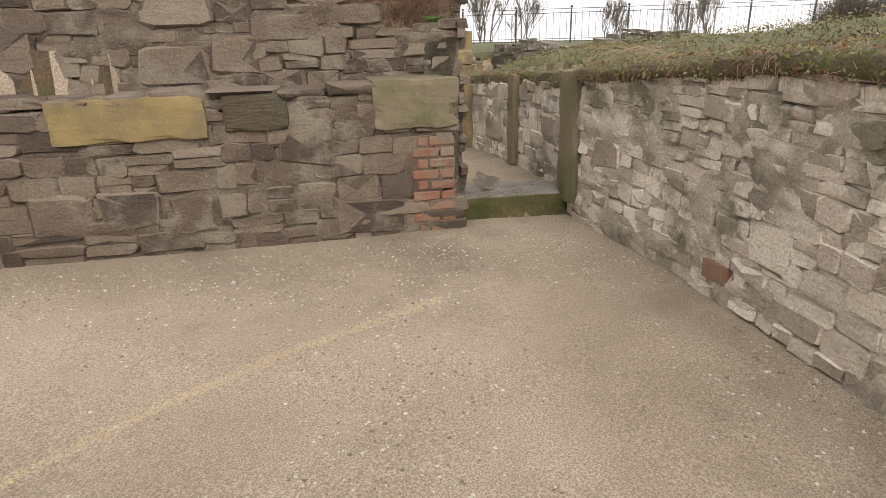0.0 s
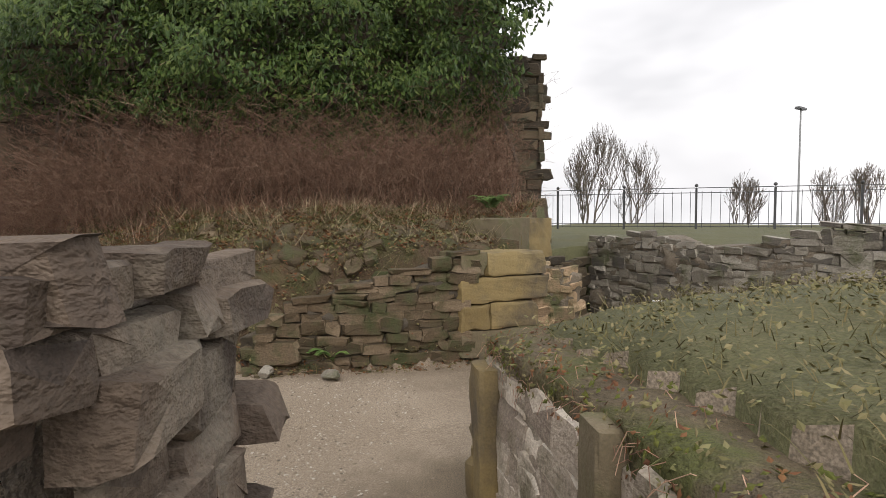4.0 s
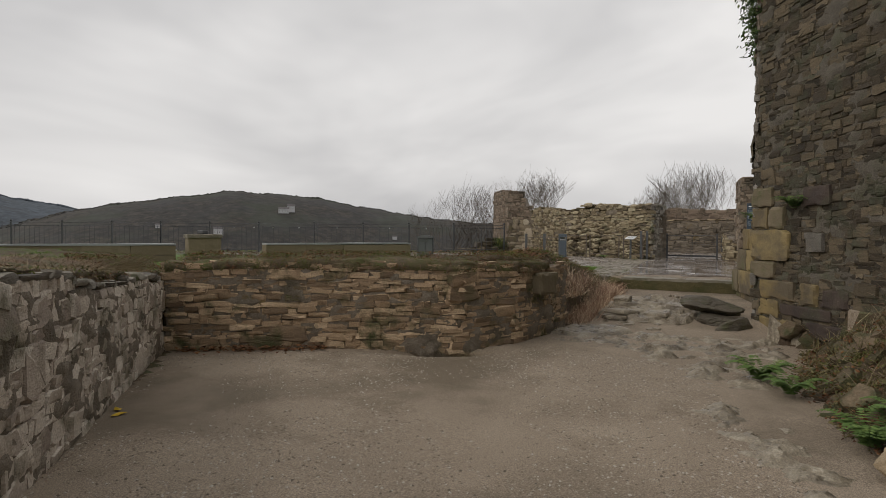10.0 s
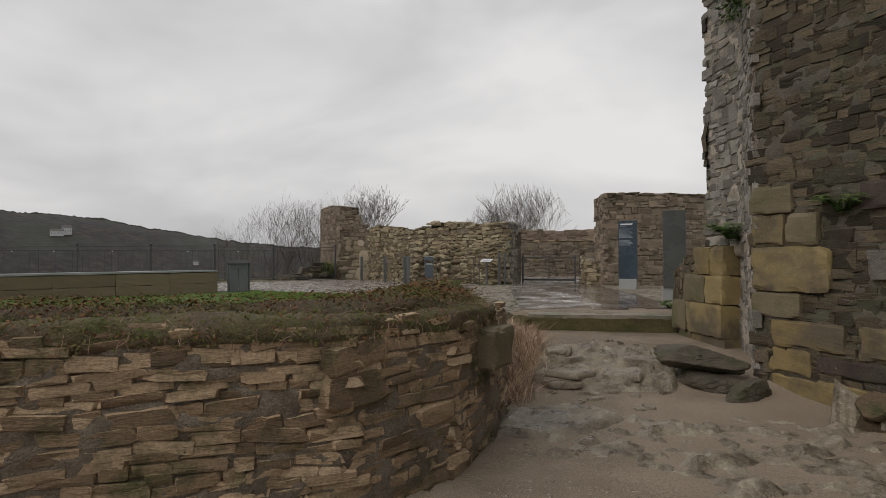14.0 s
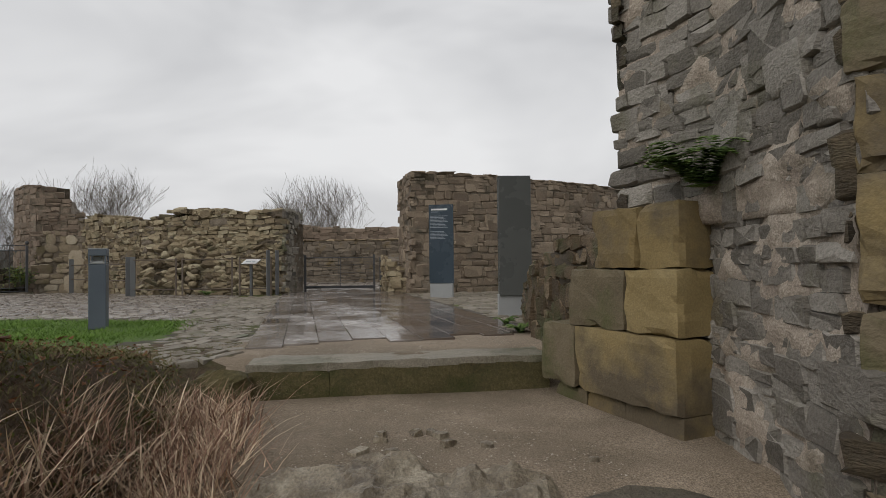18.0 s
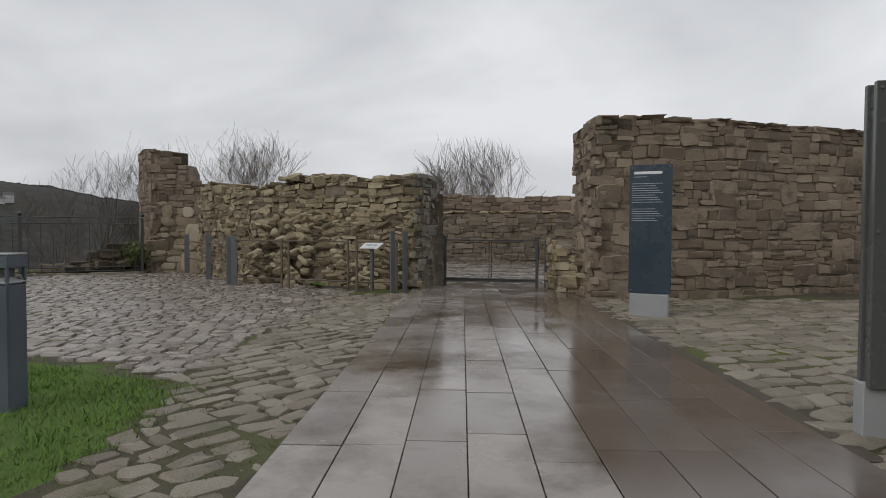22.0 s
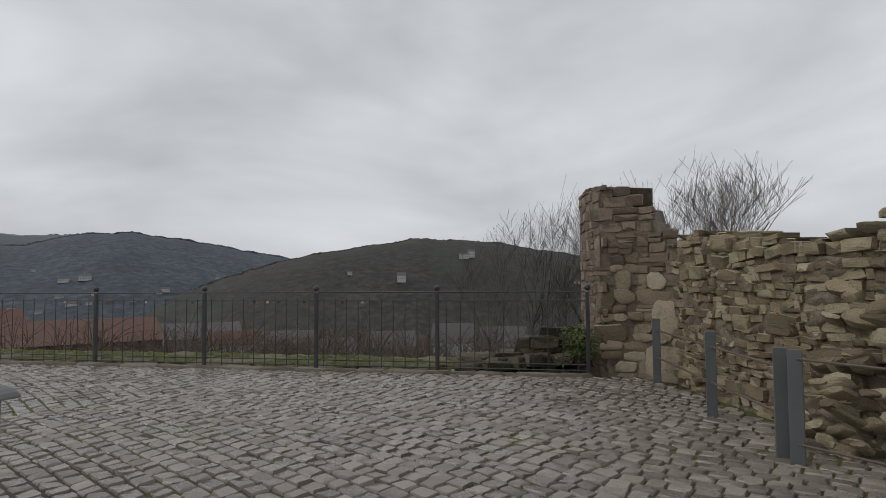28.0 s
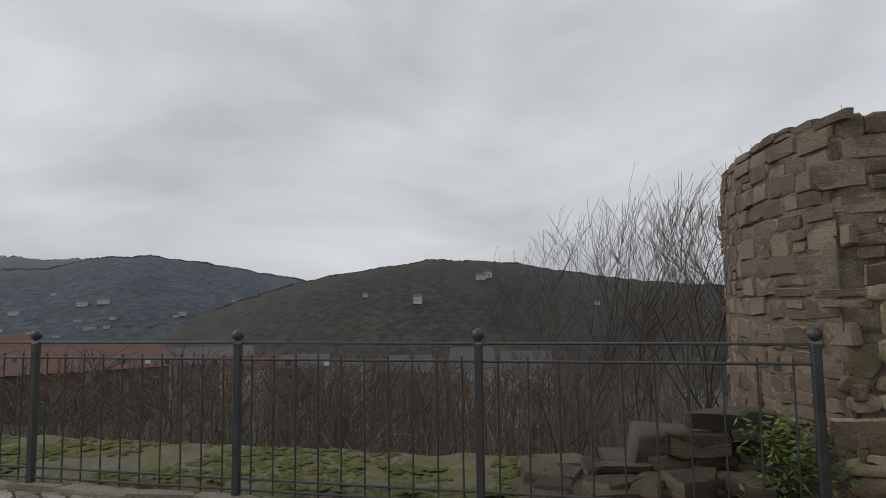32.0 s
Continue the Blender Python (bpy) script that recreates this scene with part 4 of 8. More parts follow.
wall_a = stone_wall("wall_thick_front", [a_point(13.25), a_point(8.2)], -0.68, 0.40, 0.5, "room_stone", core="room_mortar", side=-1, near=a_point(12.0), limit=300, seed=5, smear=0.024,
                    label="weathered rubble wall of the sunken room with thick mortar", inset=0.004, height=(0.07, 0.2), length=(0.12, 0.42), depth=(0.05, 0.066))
coping(wall_a, Line([a_point(12.75, 0.0), a_point(8.3, 0.0)], -1), 0.355, "room_stone", depth=0.42, seed=8, thick=(0.07, 0.11), length=(0.3, 0.6), over=0.01)
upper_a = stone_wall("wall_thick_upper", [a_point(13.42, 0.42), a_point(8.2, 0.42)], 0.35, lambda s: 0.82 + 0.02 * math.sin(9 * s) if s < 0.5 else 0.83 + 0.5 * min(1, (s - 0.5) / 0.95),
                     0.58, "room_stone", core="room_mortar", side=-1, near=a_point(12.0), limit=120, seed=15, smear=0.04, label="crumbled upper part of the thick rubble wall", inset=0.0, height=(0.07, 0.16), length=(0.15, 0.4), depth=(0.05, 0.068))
jamb = stone_wall("wall_thick_end", [a_point(13.44, 1.0), a_point(13.44, 0.4)], -0.5, 0.8, 0.3, "room_stone", side=-1, near=a_point(13.2, 0.5), limit=80, seed=25,
                  label="broken end of the thick wall beside the opening", height=(0.05, 0.1), length=(0.12, 0.3), depth=(0.04, 0.1))
back_a = stone_wall("wall_thick_back", [a_point(3.4, 1.04), a_point(13.15, 1.04)], -0.52, lambda s: 0.28 + 0.07 * min(s, 4.2) + 0.03 * math.sin(s * 2.3), 0.5, "pale_rubble", side=-1, near=a_point(4.5, 1.04), limit=280, seed=35, core="mortar", inset=-0.002, smear=0.035,
                    label="rubble wall with dark coping beside the gravel court", height=(0.05, 0.16), length=(0.07, 0.24), depth=(0.05, 0.066), lean=0.2)
coping(back_a, Line([a_point(3.6, 1.04), a_point(9.4, 1.04)], -1), lambda s: 0.29 + 0.07 * min(s, 4.2) + 0.03 * math.sin(s * 2.3), "rubble_grey", seed=9, depth=0.2, thick=(0.04, 0.08), length=(0.1, 0.3), over=0.012)


def block(parent, centre, along, size, mat, name="block", bevel=0.02, seed=1, kind="block"):
    """One dressed block: its length, depth and height along a way on the plan."""
    a = Vector((*along, 0)).normalized()
    o = Vector((a.y, -a.x, 0))
    rng = random.Random(seed)
    b = bmesh.new()
    bmesh.ops.create_cube(b, size=1.0)
    cuts = 2 if max(size) < 0.22 else 7
    bmesh.ops.subdivide_edges(b, edges=b.edges[:], cuts=cuts, use_grid_fill=True)
    wear = min(bevel, 0.3 * min(size))
    for v in b.verts:
        q = Vector([v.co[k] * size[k] for k in range(3)])
        p = q + Vector((seed * 3.7, seed * 1.3, 0))
        chip = max(0.0, noise.noise(p * 7) + 0.35) ** 2
        rims = sum(1 for k in range(3) if abs(v.co[k]) > 0.49)
        for k in range(3):
            if abs(v.co[k]) > 0.49:
                sign = 1 if v.co[k] > 0 else -1
                dent = 0.012 * noise.noise(p * 5 + Vector((k * 9, 0, 0))) + 0.006 * noise.noise(p * 17)
                if rims > 1:
                    dent -= wear * (0.08 + 0.8 * chip) * (0.7 if rims == 2 else 1.0)
                q[k] += sign * dent * (1 if max(size) > 0.22 else 0.4)
        v.co = q
    m = Matrix(((a.x, -o.x, 0, centre[0]), (a.y, -o.y, 0, centre[1]), (0, 0, 1, centre[2]), (0, 0, 0, 1)))
    inv = parent.matrix_basis.inverted() if parent else Matrix()
    bmesh.ops.transform(b, matrix=inv @ m, verts=b.verts)
    return part(name, b, mat, parent)


def bricks(parent):
    """The brick corner under the carved stone."""
    rng = random.Random(4)
    a, o = Vector((-0.8, 0.6, 0)), Vector((-0.6, -0.8, 0))
    for row in range(9):
        s = 13.28
        long_first = row % 2 == 0
        for ln in ((0.2, 0.09) if long_first else (0.12, 0.21)):
            p = Vector((*a_point(s - ln / 2, 0), 0))
            b = bmesh.new()
            bmesh.ops.create_cube(b, size=1.0)
            bmesh.ops.scale(b, vec=(ln - 0.012, 0.13, 0.066), verts=b.verts)
            bmesh.ops.bevel(b, geom=b.edges[:], offset=0.008, segments=1, affect="EDGES")
            for v in b.verts:
                v.co += Vector((rng.uniform(-1, 1), rng.uniform(-1, 1), rng.uniform(-1, 1))) * 0.004
            c = p - o * 0.045 + Vector((0, 0, -0.64 + 0.082 * row))
            m = Matrix(((a.x, o.x, 0, c.x), (a.y, o.y, 0, c.y), (0, 0, 1, c.z), (0, 0, 0, 1)))
            bmesh.ops.transform(b, matrix=m, verts=b.verts)
            part("brick", b, "brick", parent)
            s -= ln


bricks(wall_a)
p = a_point(13.0, 0.2)
block(wall_a, (p[0], p[1], 0.29), (-0.8, 0.6), (0.62, 0.5, 0.34), "mossy_block", "corbel_stone", 0.05, 3)
p = a_point(11.9, 0.1)
block(wall_a, (p[0], p[1], 0.28), (-0.8, 0.6), (0.42, 0.32, 0.24), "tower_stone", "grey_block", 0.03, 4)
p = a_point(11.1, 0.1)
block(wall_a, (p[0], p[1], 0.27), (-0.8, 0.6), (0.95, 0.3, 0.28), "ochre", "ochre_block", 0.04, 5)

B_FACE = [(2.4, -20.9), (3.45, -19.35), (4.35, -18.2), (4.93, -17.2)]
wall_b = stone_wall("wall_meadow", B_FACE, -0.68, lambda s: 0.59 - 0.15 * min(1, max(0, (s - 2.4) / 2.0)), 0.5, "pale_rubble", core="pale_mortar", side=-1, near=(4.2, -18.5), limit=300, seed=45, smear=0.038,
                    label="pale rubble retaining wall under an overhanging strip of turf", inset=-0.006, height=(0.045, 0.14), length=(0.08, 0.28), depth=(0.05, 0.066), big=1.2)
B_PASS = [(4.95, -17.18), (5.19, -16.85), (5.74, -16.05), (6.36, -14.92)]
wall_b2 = stone_wall("wall_passage", B_PASS, -0.52, lambda s: 0.38 - 0.16 * min(1, s / 2.5), 0.45, "pale_rubble", core="pale_mortar", side=-1, near=(5.4, -16.5), limit=220, seed=55, smear=0.03,
                     label="mossy passage wall with reddish patches", inset=0.0, height=(0.08, 0.2), length=(0.12, 0.34), depth=(0.05, 0.066))
stone_wall("wall_passage_end", [(6.36, -14.92), (6.95, -14.93)], -0.5, 0.22, 0.3, "ochre", side=-1, limit=30, seed=56, label="ochre end of the passage wall", height=(0.12, 0.2), length=(0.2, 0.4))
block(wall_b2, (5.02, -17.15, -0.04), (0.5, 0.86), (0.26, 0.22, 1.02), "mossy_block", "door_jamb", 0.03, 6)
block(wall_b2, (5.72, -16.12, -0.06), (0.5, 0.86), (0.15, 0.2, 0.86), "mossy_block", "door_jamb", 0.03, 7)
block(wall_b2, (6.3, -15.05, -0.15), (0.5, 0.86), (0.2, 0.2, 0.7), "ochre", "end_jamb", 0.03, 8)
sill = base("stone_step", 4.6, -16.85, -0.68, label="mossy stone step into the wet passage", category="step")
block(sill, (4.74, -16.70, -0.6), (0.79, -0.61), (1.16, 0.3, 0.2), "mossy_dark", "riser", 0.02, 9)
block(sill, (4.80, -16.64, -0.515), (0.79, -0.61), (1.16, 0.42, 0.05), "wet_passage", "tread", 0.015, 19)


def puddle(name, x, y, z, rx, ry, seed):
    n = 28
    vs = [(0, 0, 0.0)]
    for i in range(n):
        a = 2 * math.pi * i / n
        r = 1 + 0.75 * noise.noise(Vector((math.cos(a) * 1.9, math.sin(a) * 1.9, seed * 2.3)))
        vs.append((rx * r * math.cos(a), ry * r * math.sin(a), 0))
    ob = mesh_object(name, vs, [(0, 1 + i, 1 + (i + 1) % n) for i in range(n)], "water")
    ob.matrix_basis = pose(x, y, z, 0, 0, 40 * seed)
    return tagged(ob, "shallow rain puddle on the passage floor", "puddle")


puddle("puddle", 4.92, -16.3, -0.4885, 0.25, 0.1, 1)
for i, (x, y, z) in enumerate(((4.02, -18.6, -0.52), (5.55, -16.35, 0.05))):
    block(wall_b if i < 1 else wall_b2, (x + 0.035, y, z), (0.55, 0.83), (0.2, 0.1, 0.11), "brick", "brick", 0.015, 300 + i)

# ---- walls of the lower court ----
bank_wall = stone_wall("wall_bank", BANK + [(-0.28, -5.6)], -0.55, lambda s: 0.46 + 0.03 * math.sin(s), 0.5, "bank_stone", near=(-0.8, -7.8), limit=300, seed=65, inset=-0.004, smear=0.032,
                       label="brown rubble retaining wall below a grassy bank", height=(0.035, 0.095), length=(0.1, 0.34), depth=(0.05, 0.068), lean=0.1, big=1.6)
block(bank_wall, (-2.02, -8.86, 0.0), (0.72, 0.69), (0.3, 0.1, 0.17), "ochre", "ochre_stone", 0.03, 10)
block(bank_wall, (-2.38, -9.2, 0.02), (0.72, 0.69), (0.24, 0.1, 0.13), "ochre", "ochre_stone", 0.03, 12)
block(bank_wall, (-0.17, -6.5, 0.2), (0.1, 1), (0.4, 0.24, 0.28), "mossy_block", "corner_stone", 0.09, 11)
stone_wall("wall_mound", [(8.0, -12.9), (7.0, -12.47), (6.55, -12.15), (6.25, -11.85)], -0.5, lambda s: 0.52 - 0.22 * s - 0.25 * max(0, s - 1.2), 0.4, "mound_stone", core="dark_mortar", side=-1, near=(7, -12.4), limit=220, seed=75,
           label="dry-laid dark rubble wall holding the overgrown mound", height=(0.06, 0.14), length=(0.13, 0.36), depth=(0.07, 0.12), lean=0.12, inset=0.02, smear=0.06)


def quoins():
    q = base("quoin_pier", 8.2, -12.9, -0.48, label="stump of ochre sandstone blocks at the foot of the mound", category="pier")
    d = Vector((0.985, -0.17))
    z = -0.46
    for k, (h, lens) in enumerate(((0.25, (0.95,)), (0.25, (0.32, 0.55)), (0.24, (1.0,)), (0.23, (0.28, 0.68)))):
        s = -0.48
        for i, ln in enumerate(lens):
            c = Vector((8.40, -12.76)) + d * (s + ln / 2)
            block(q, (c.x, c.y, z + h / 2), d, (ln - 0.004, 0.5, h - 0.004), "ochre" if (k + i) % 3 else "mossy_block", "block", 0.04, 20 + 3 * k + i)
            s += ln
        z += h
    stone_wall("wall_quoin_rubble", [(8.76, -13.0), (9.32, -13.1)], -0.5, lambda s: 0.44 - 0.25 * s, 0.4, "bank_stone", inset=0.0, smear=0.05, limit=60, seed=79, label="broken rubble behind the ochre stump", category="rubble", height=(0.06, 0.16), length=(0.1, 0.28), depth=(0.05, 0.09), lean=0.15)
    u = base("quoin_pier", 9.3, -12.0, 0.3, label="row of ochre blocks set back on the mound", category="pier")
    for i, (x, y) in enumerate(((9.0, -12.25), (9.55, -12.1))):
        block(u, (x, y, 0.58), (0.97, 0.2), (0.54, 0.45, 0.46), "ochre" if i else "mossy_block", "block", 0.03, 40 + i)
    stub = stone_wall("wall_mound_end", [(8.75, -12.95), (9.3, -12.3), (10.9, -11.95)], -0.5, lambda s: 0.5 - 0.1 * s, 0.4, "tower_stone", core="dark_mortar", limit=120, seed=77, label="dark wall of the trench beside the mound")


quoins()
stone_wall("wall_trench", [(11.0, -11.95), (10.4, -14.1), (10.1, -16.9)], -0.5, lambda s: 0.52 + 0.045 * s + 0.06 * math.sin(2.3 * s), 0.5, "rubble_grey", side=1, near=(10.4, -14), limit=200, seed=78, inset=0.0, smear=0.05, height=(0.05, 0.14), length=(0.1, 0.3), depth=(0.05, 0.08), lean=0.12,
           label="crumbling rubble wall on the far side of the trench")

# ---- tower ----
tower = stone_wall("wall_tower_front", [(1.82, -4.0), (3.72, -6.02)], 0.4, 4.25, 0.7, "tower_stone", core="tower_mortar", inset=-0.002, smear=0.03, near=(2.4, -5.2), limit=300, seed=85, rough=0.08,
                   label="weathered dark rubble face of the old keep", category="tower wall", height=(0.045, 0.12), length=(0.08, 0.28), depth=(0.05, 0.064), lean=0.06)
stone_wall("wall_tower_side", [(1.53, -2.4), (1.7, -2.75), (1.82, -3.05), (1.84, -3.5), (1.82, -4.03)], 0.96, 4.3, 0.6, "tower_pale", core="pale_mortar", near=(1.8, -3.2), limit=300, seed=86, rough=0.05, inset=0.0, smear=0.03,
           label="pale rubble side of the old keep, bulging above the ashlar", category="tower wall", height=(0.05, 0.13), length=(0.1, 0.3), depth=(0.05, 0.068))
stone_wall("wall_tower_low", [(1.82, -4.02), (2.7, -4.95), (3.6, -5.9)], -0.48, 0.5, 0.6, "tower_stone", core="tower_mortar", inset=-0.002, smear=0.03, limit=120, seed=87,
           label="patched foot of the keep", category="tower wall", height=(0.06, 0.13), length=(0.1, 0.3), depth=(0.05, 0.066))
stone_wall("wall_tower_pier", [(3.5, -5.98), (3.72, -6.1), (4.7, -6.66)], 0.3, lambda s: 5.2 - 1.2 * max(0, s - 0.25), 0.8, "tower_stone", core="tower_mortar", inset=0.0, smear=0.04, near=(4, -6.2), limit=260, seed=88, rough=0.12,
           label="ragged torn edge of the keep's masonry", category="tower wall", height=(0.07, 0.14), length=(0.12, 0.34), depth=(0.05, 0.12), lean=0.1)
stone_wall("wall_tower_ivy", [(4.6, -6.5), (11.3, -10.77)], 0.6, lambda s: 6.6 if s < 7.3 else 3.25, 0.9, "tower_stone", core="dark_mortar", near=(11.2, -10.7), limit=110, seed=89,
           label="long front of the keep under a curtain of ivy", category="tower wall", height=(0.1, 0.2), length=(0.2, 0.5), depth=(0.05, 0.09))
stone_wall("wall_tower_end", [(11.3, -10.77), (13.0, -8.2)], 0.3, 3.2, 0.8, "tower_stone", core="dark_mortar", limit=60, seed=90, label="far end of the keep", category="tower wall", height=(0.1, 0.2), length=(0.2, 0.5))
stone_wall("wall_tower_north", [(4.6, -0.4), (1.55, -2.42)], -0.3, 4.2, 0.6, "tower_stone", core="dark_mortar", limit=20, seed=91, label="north side of the keep", category="tower wall", height=(0.12, 0.24), length=(0.25, 0.6))


def ashlar():
    k = base("ashlar_plinth", 1.5, -2.6, -0.4, label="stepped plinth of large ochre and mossy sandstone blocks", category="plinth")
    d, inw = Vector((-0.42, 0.908)), Vector((0.908, 0.42))
    start = Vector((1.61, -3.0))
    z = -0.40
    rows = ((0.27, (0.42, 0.33, 0.34), 0.04), (0.38, (0.82, 0.36), 0.0), (0.34, (0.38, 0.5), 0.01), (0.34, (0.3, 0.36), 0.03))
    for r, (h, lens, back) in enumerate(rows):
        s = 0.0
        for i, ln in enumerate(lens):
            c = start + d * (s + ln / 2) + inw * (0.19 + back)
            block(k, (c.x, c.y, z + h / 2), d, (ln - 0.003, 0.38, h - 0.003), "mossy_block" if i == len(lens) - 1 and r < 3 else "ochre", "block", 0.045, 50 + 5 * r + i)
            s += ln
        z += h
    stone_wall("wall_plinth_back", [(1.45, -1.95), (1.87, -2.92)], -0.4, 0.5, 0.4, "tower_pale", core="tower_mortar", inset=-0.005, smear=0.03, limit=20, seed=97, label="rough masonry behind the ashlar plinth", category="tower wall")
    q = base("quoin_strip", 1.9, -4.05, -0.45, label="big ochre sandstone blocks up the corner of the keep", category="quoins")
    rng = random.Random(6)
    corner, way, face = Vector((1.82, -4.0)), Vector((0.685, -0.728)), Vector((-0.728, -0.685))
    rows = ((-0.5, -0.26, 0.2, 1.08, "ochre"), (-0.26, -0.02, 0.16, 0.58, "ochre"), (-0.02, 0.24, 0.2, 0.88, "ochre"), (0.24, 0.48, 0.0, 0.5, "mossy_block"), (0.48, 0.9, 0.0, 0.76, "ochre"), (0.9, 1.2, 0.0, 0.34, "ochre"),
            (0.9, 1.2, 0.345, 0.66, "mossy_block"), (1.2, 1.47, -0.03, 0.42, "mossy_block"), (-0.04, 0.24, 0.98, 1.28, "ochre"), (-0.2, -0.05, 0.62, 1.5, "dark_block"), (-0.42, -0.22, 1.12, 1.9, "dark_block"), (-0.03, 0.2, 1.32, 1.75, "dark_block"),
            (1.18, 1.42, 1.0, 1.45, "dark_block"), (0.62, 0.86, 1.05, 1.35, "tower_pale"))
    for i, (z0, z1, t0, t1, mat) in enumerate(rows):
        c = corner + way * (t0 + t1) / 2 - face * (0.092 + rng.uniform(-0.014, 0.012))
        block(q, (c.x, c.y, (z0 + z1) / 2), way, (t1 - t0 - 0.008, 0.3, z1 - z0 - 0.008), mat, "block", 0.06, 80 + i)
ashlar()
patch = stone_wall("wall_tower_patch", [(1.84, -2.8), (1.86, -3.4), (1.82, -4.03)], -0.45, 1.02, 0.4, "tower_pale", core="pale_mortar", near=(1.95, -3.4), limit=140, seed=94, inset=-0.005, smear=0.035,
                   label="mortared patch of brick and rubble between the ashlar blocks", category="tower wall", height=(0.06, 0.14), length=(0.1, 0.3), depth=(0.05, 0.065))
for i in range(6):
    block(patch, (1.89 + 0.004 * i, -3.08 - 0.02 * (i % 2), -0.02 + 0.078 * i), (0.12, -1), (0.17 - 0.05 * (i % 2), 0.1, 0.064), "brick", "brick", 0.012, 130 + i)
block(patch, (1.9, -3.35, 1.0), (0.1, -1), (0.28, 0.1, 0.08), "brick", "brick", 0.012, 140)
low_j = stone_wall("wall_low", [(1.5, -2.35), (1.22, -0.9), (1.3, 0.5), (1.9, 1.1)], -0.05, lambda s: 0.82 - 0.05 * s - 0.2 * max(0, s - 0.9), 1.1, "mound_stone", core="dark_mortar", near=(1.4, -1), side=-1, limit=220, seed=95, rough=0.08, inset=0.0, smear=0.04,
                   label="crumbling low rubble wall beside the paved path", height=(0.07, 0.2), length=(0.09, 0.26), depth=(0.05, 0.09), lean=0.25)

# ---- step, path and paving ----
step = base("stone_step", 0.2, -2.05, -0.28, label="worn stone step up to the plaza, mossy riser", category="step")
for i, (s0, ln) in enumerate(((-0.02, 0.5), (0.49, 0.62), (1.12, 0.82))):
    c = Vector((-0.76, -2.22)) + Vector((0.982, 0.188)) * (s0 + ln / 2)
    block(step, (c.x, c.y + 0.17, -0.16), (0.982, 0.188), (ln + 0.012, 0.34, 0.26), "mossy_dark", "riser", 0.012, 100 + i)
    block(step, (c.x, c.y + 0.18, -0.012), (0.982, 0.188), (ln + 0.014, 0.36, 0.05), "step_stone", "tread", 0.006, 110 + i)


def slabs():
    path = base("slab_path", 0.2, -1.2, 0.0, label="wet grey rectangular paving slabs leading to the gate", category="path")
    path["kind"] = "structure"
    rng = random.Random(12)
    starts = (-1.17, -1.05, -0.95, -0.9, -1.12, -1.08, -0.86, -0.98, -0.85)
    w = 0.2755
    cache = {}
    for col in range(9):
        s, i = starts[col], 0
        while s < 8.1:
            ln = rng.choice((0.7, 0.75, 0.8, 0.85))
            mat = "slab_brown" if col > 4 or (col > 2 and s > 3.2 and rng.random() < 0.45) else "slab"
            key = (ln, mat)
            if key not in cache:
                b = box_bm(0, 0, 0, w - 0.005, ln - 0.006, 0.06, 0.002)
                me = bpy.data.meshes.new("slab")
                b.to_mesh(me)
                b.free()
                me.materials.append(M[mat])
                cache[key] = me
            q = -1.37 + w * (col + 0.5)
            c = SLAB_P * (s + ln / 2) + SLAB_C * q
            ob = new("slab", cache[key])
            ob.parent = path
            ob.matrix_basis = path.matrix_basis.inverted() @ pose(c.x, c.y, -0.008 + rng.uniform(-0.002, 0.002), rng.uniform(-0.25, 0.25), rng.uniform(-0.25, 0.25), math.degrees(math.atan2(SLAB_P.y, SLAB_P.x)) - 90)
            s += ln

    q0, q1, s0, s1 = -1.36, 1.1, -0.75, 8.2
    pts = [SLAB_P * s0 + SLAB_C * q0, SLAB_P * s0 + SLAB_C * q1, SLAB_P * s1 + SLAB_C * q1, SLAB_P * s1 + SLAB_C * q0]
    bed = mesh_object("joint_sand", [(p.x - 0.2, p.y + 1.2, 0.014) for p in pts], [(0, 1, 2, 3)], "dark_mortar", None)
    bed.parent = path
    bed.matrix_basis = path.matrix_basis.inverted()


slabs()


def cobble_places(poly, w, l, turn, seed, jitter=0.1, depth=0.06, lift=0.014, bend=0.0, sizes=(0.85, 1.1), arc=None, gap=0.016):
    rng = random.Random(seed)
    pts = np.array(poly)
    c, s = math.cos(turn), math.sin(turn)
    u = pts @ np.array((c, s))
    v = pts @ np.array((-s, c))
    out, row = [], 0
    vv = v.min()
    spots = []
    while vv < v.max():
        uu = u.min() - rng.uniform(0, l)
        rowv = vv
        while uu < u.max():
            ln = l * rng.uniform(*sizes)
            v2 = rowv + bend * math.sin(uu * 0.9) + rng.uniform(-1, 1) * jitter * w * 0.3
            ph = 0.0
            if arc:
                ph = ((uu + ln / 2) / arc[0]) % 1 - 0.5
                v2 += arc[1] * (1 - 4 * ph * ph)
                ph = math.atan(-8 * arc[1] * ph / arc[0])
            spots.append((uu + ln / 2, v2, ln, w * rng.uniform(0.9, 1.0), ph))
            uu += ln
        vv += w
    px = np.array([a * c - b * s for a, b, _, _, _ in spots])
    py = np.array([a * s + b * c for a, b, _, _, _ in spots])
    ok = inside(poly, px, py)
    for (a, b, ln, ww, ph), x, y, keep in zip(spots, px, py, ok):
        if keep:
            g = turn + ph + rng.uniform(-1, 1) * jitter * 0.6
            al = Vector((math.cos(g), math.sin(g), rng.uniform(-0.015, 0.015))).normalized()
            up = (Vector((0, 0, 1)) + Vector((rng.uniform(-0.015, 0.015), rng.uniform(-0.015, 0.015), 0))).normalized()
            si = up.cross(al).normalized()
            out.append((Vector((x, y, -depth + lift + rng.uniform(-0.004, 0.004))), al, up, si, ln - gap, depth, ww - gap))
    return out


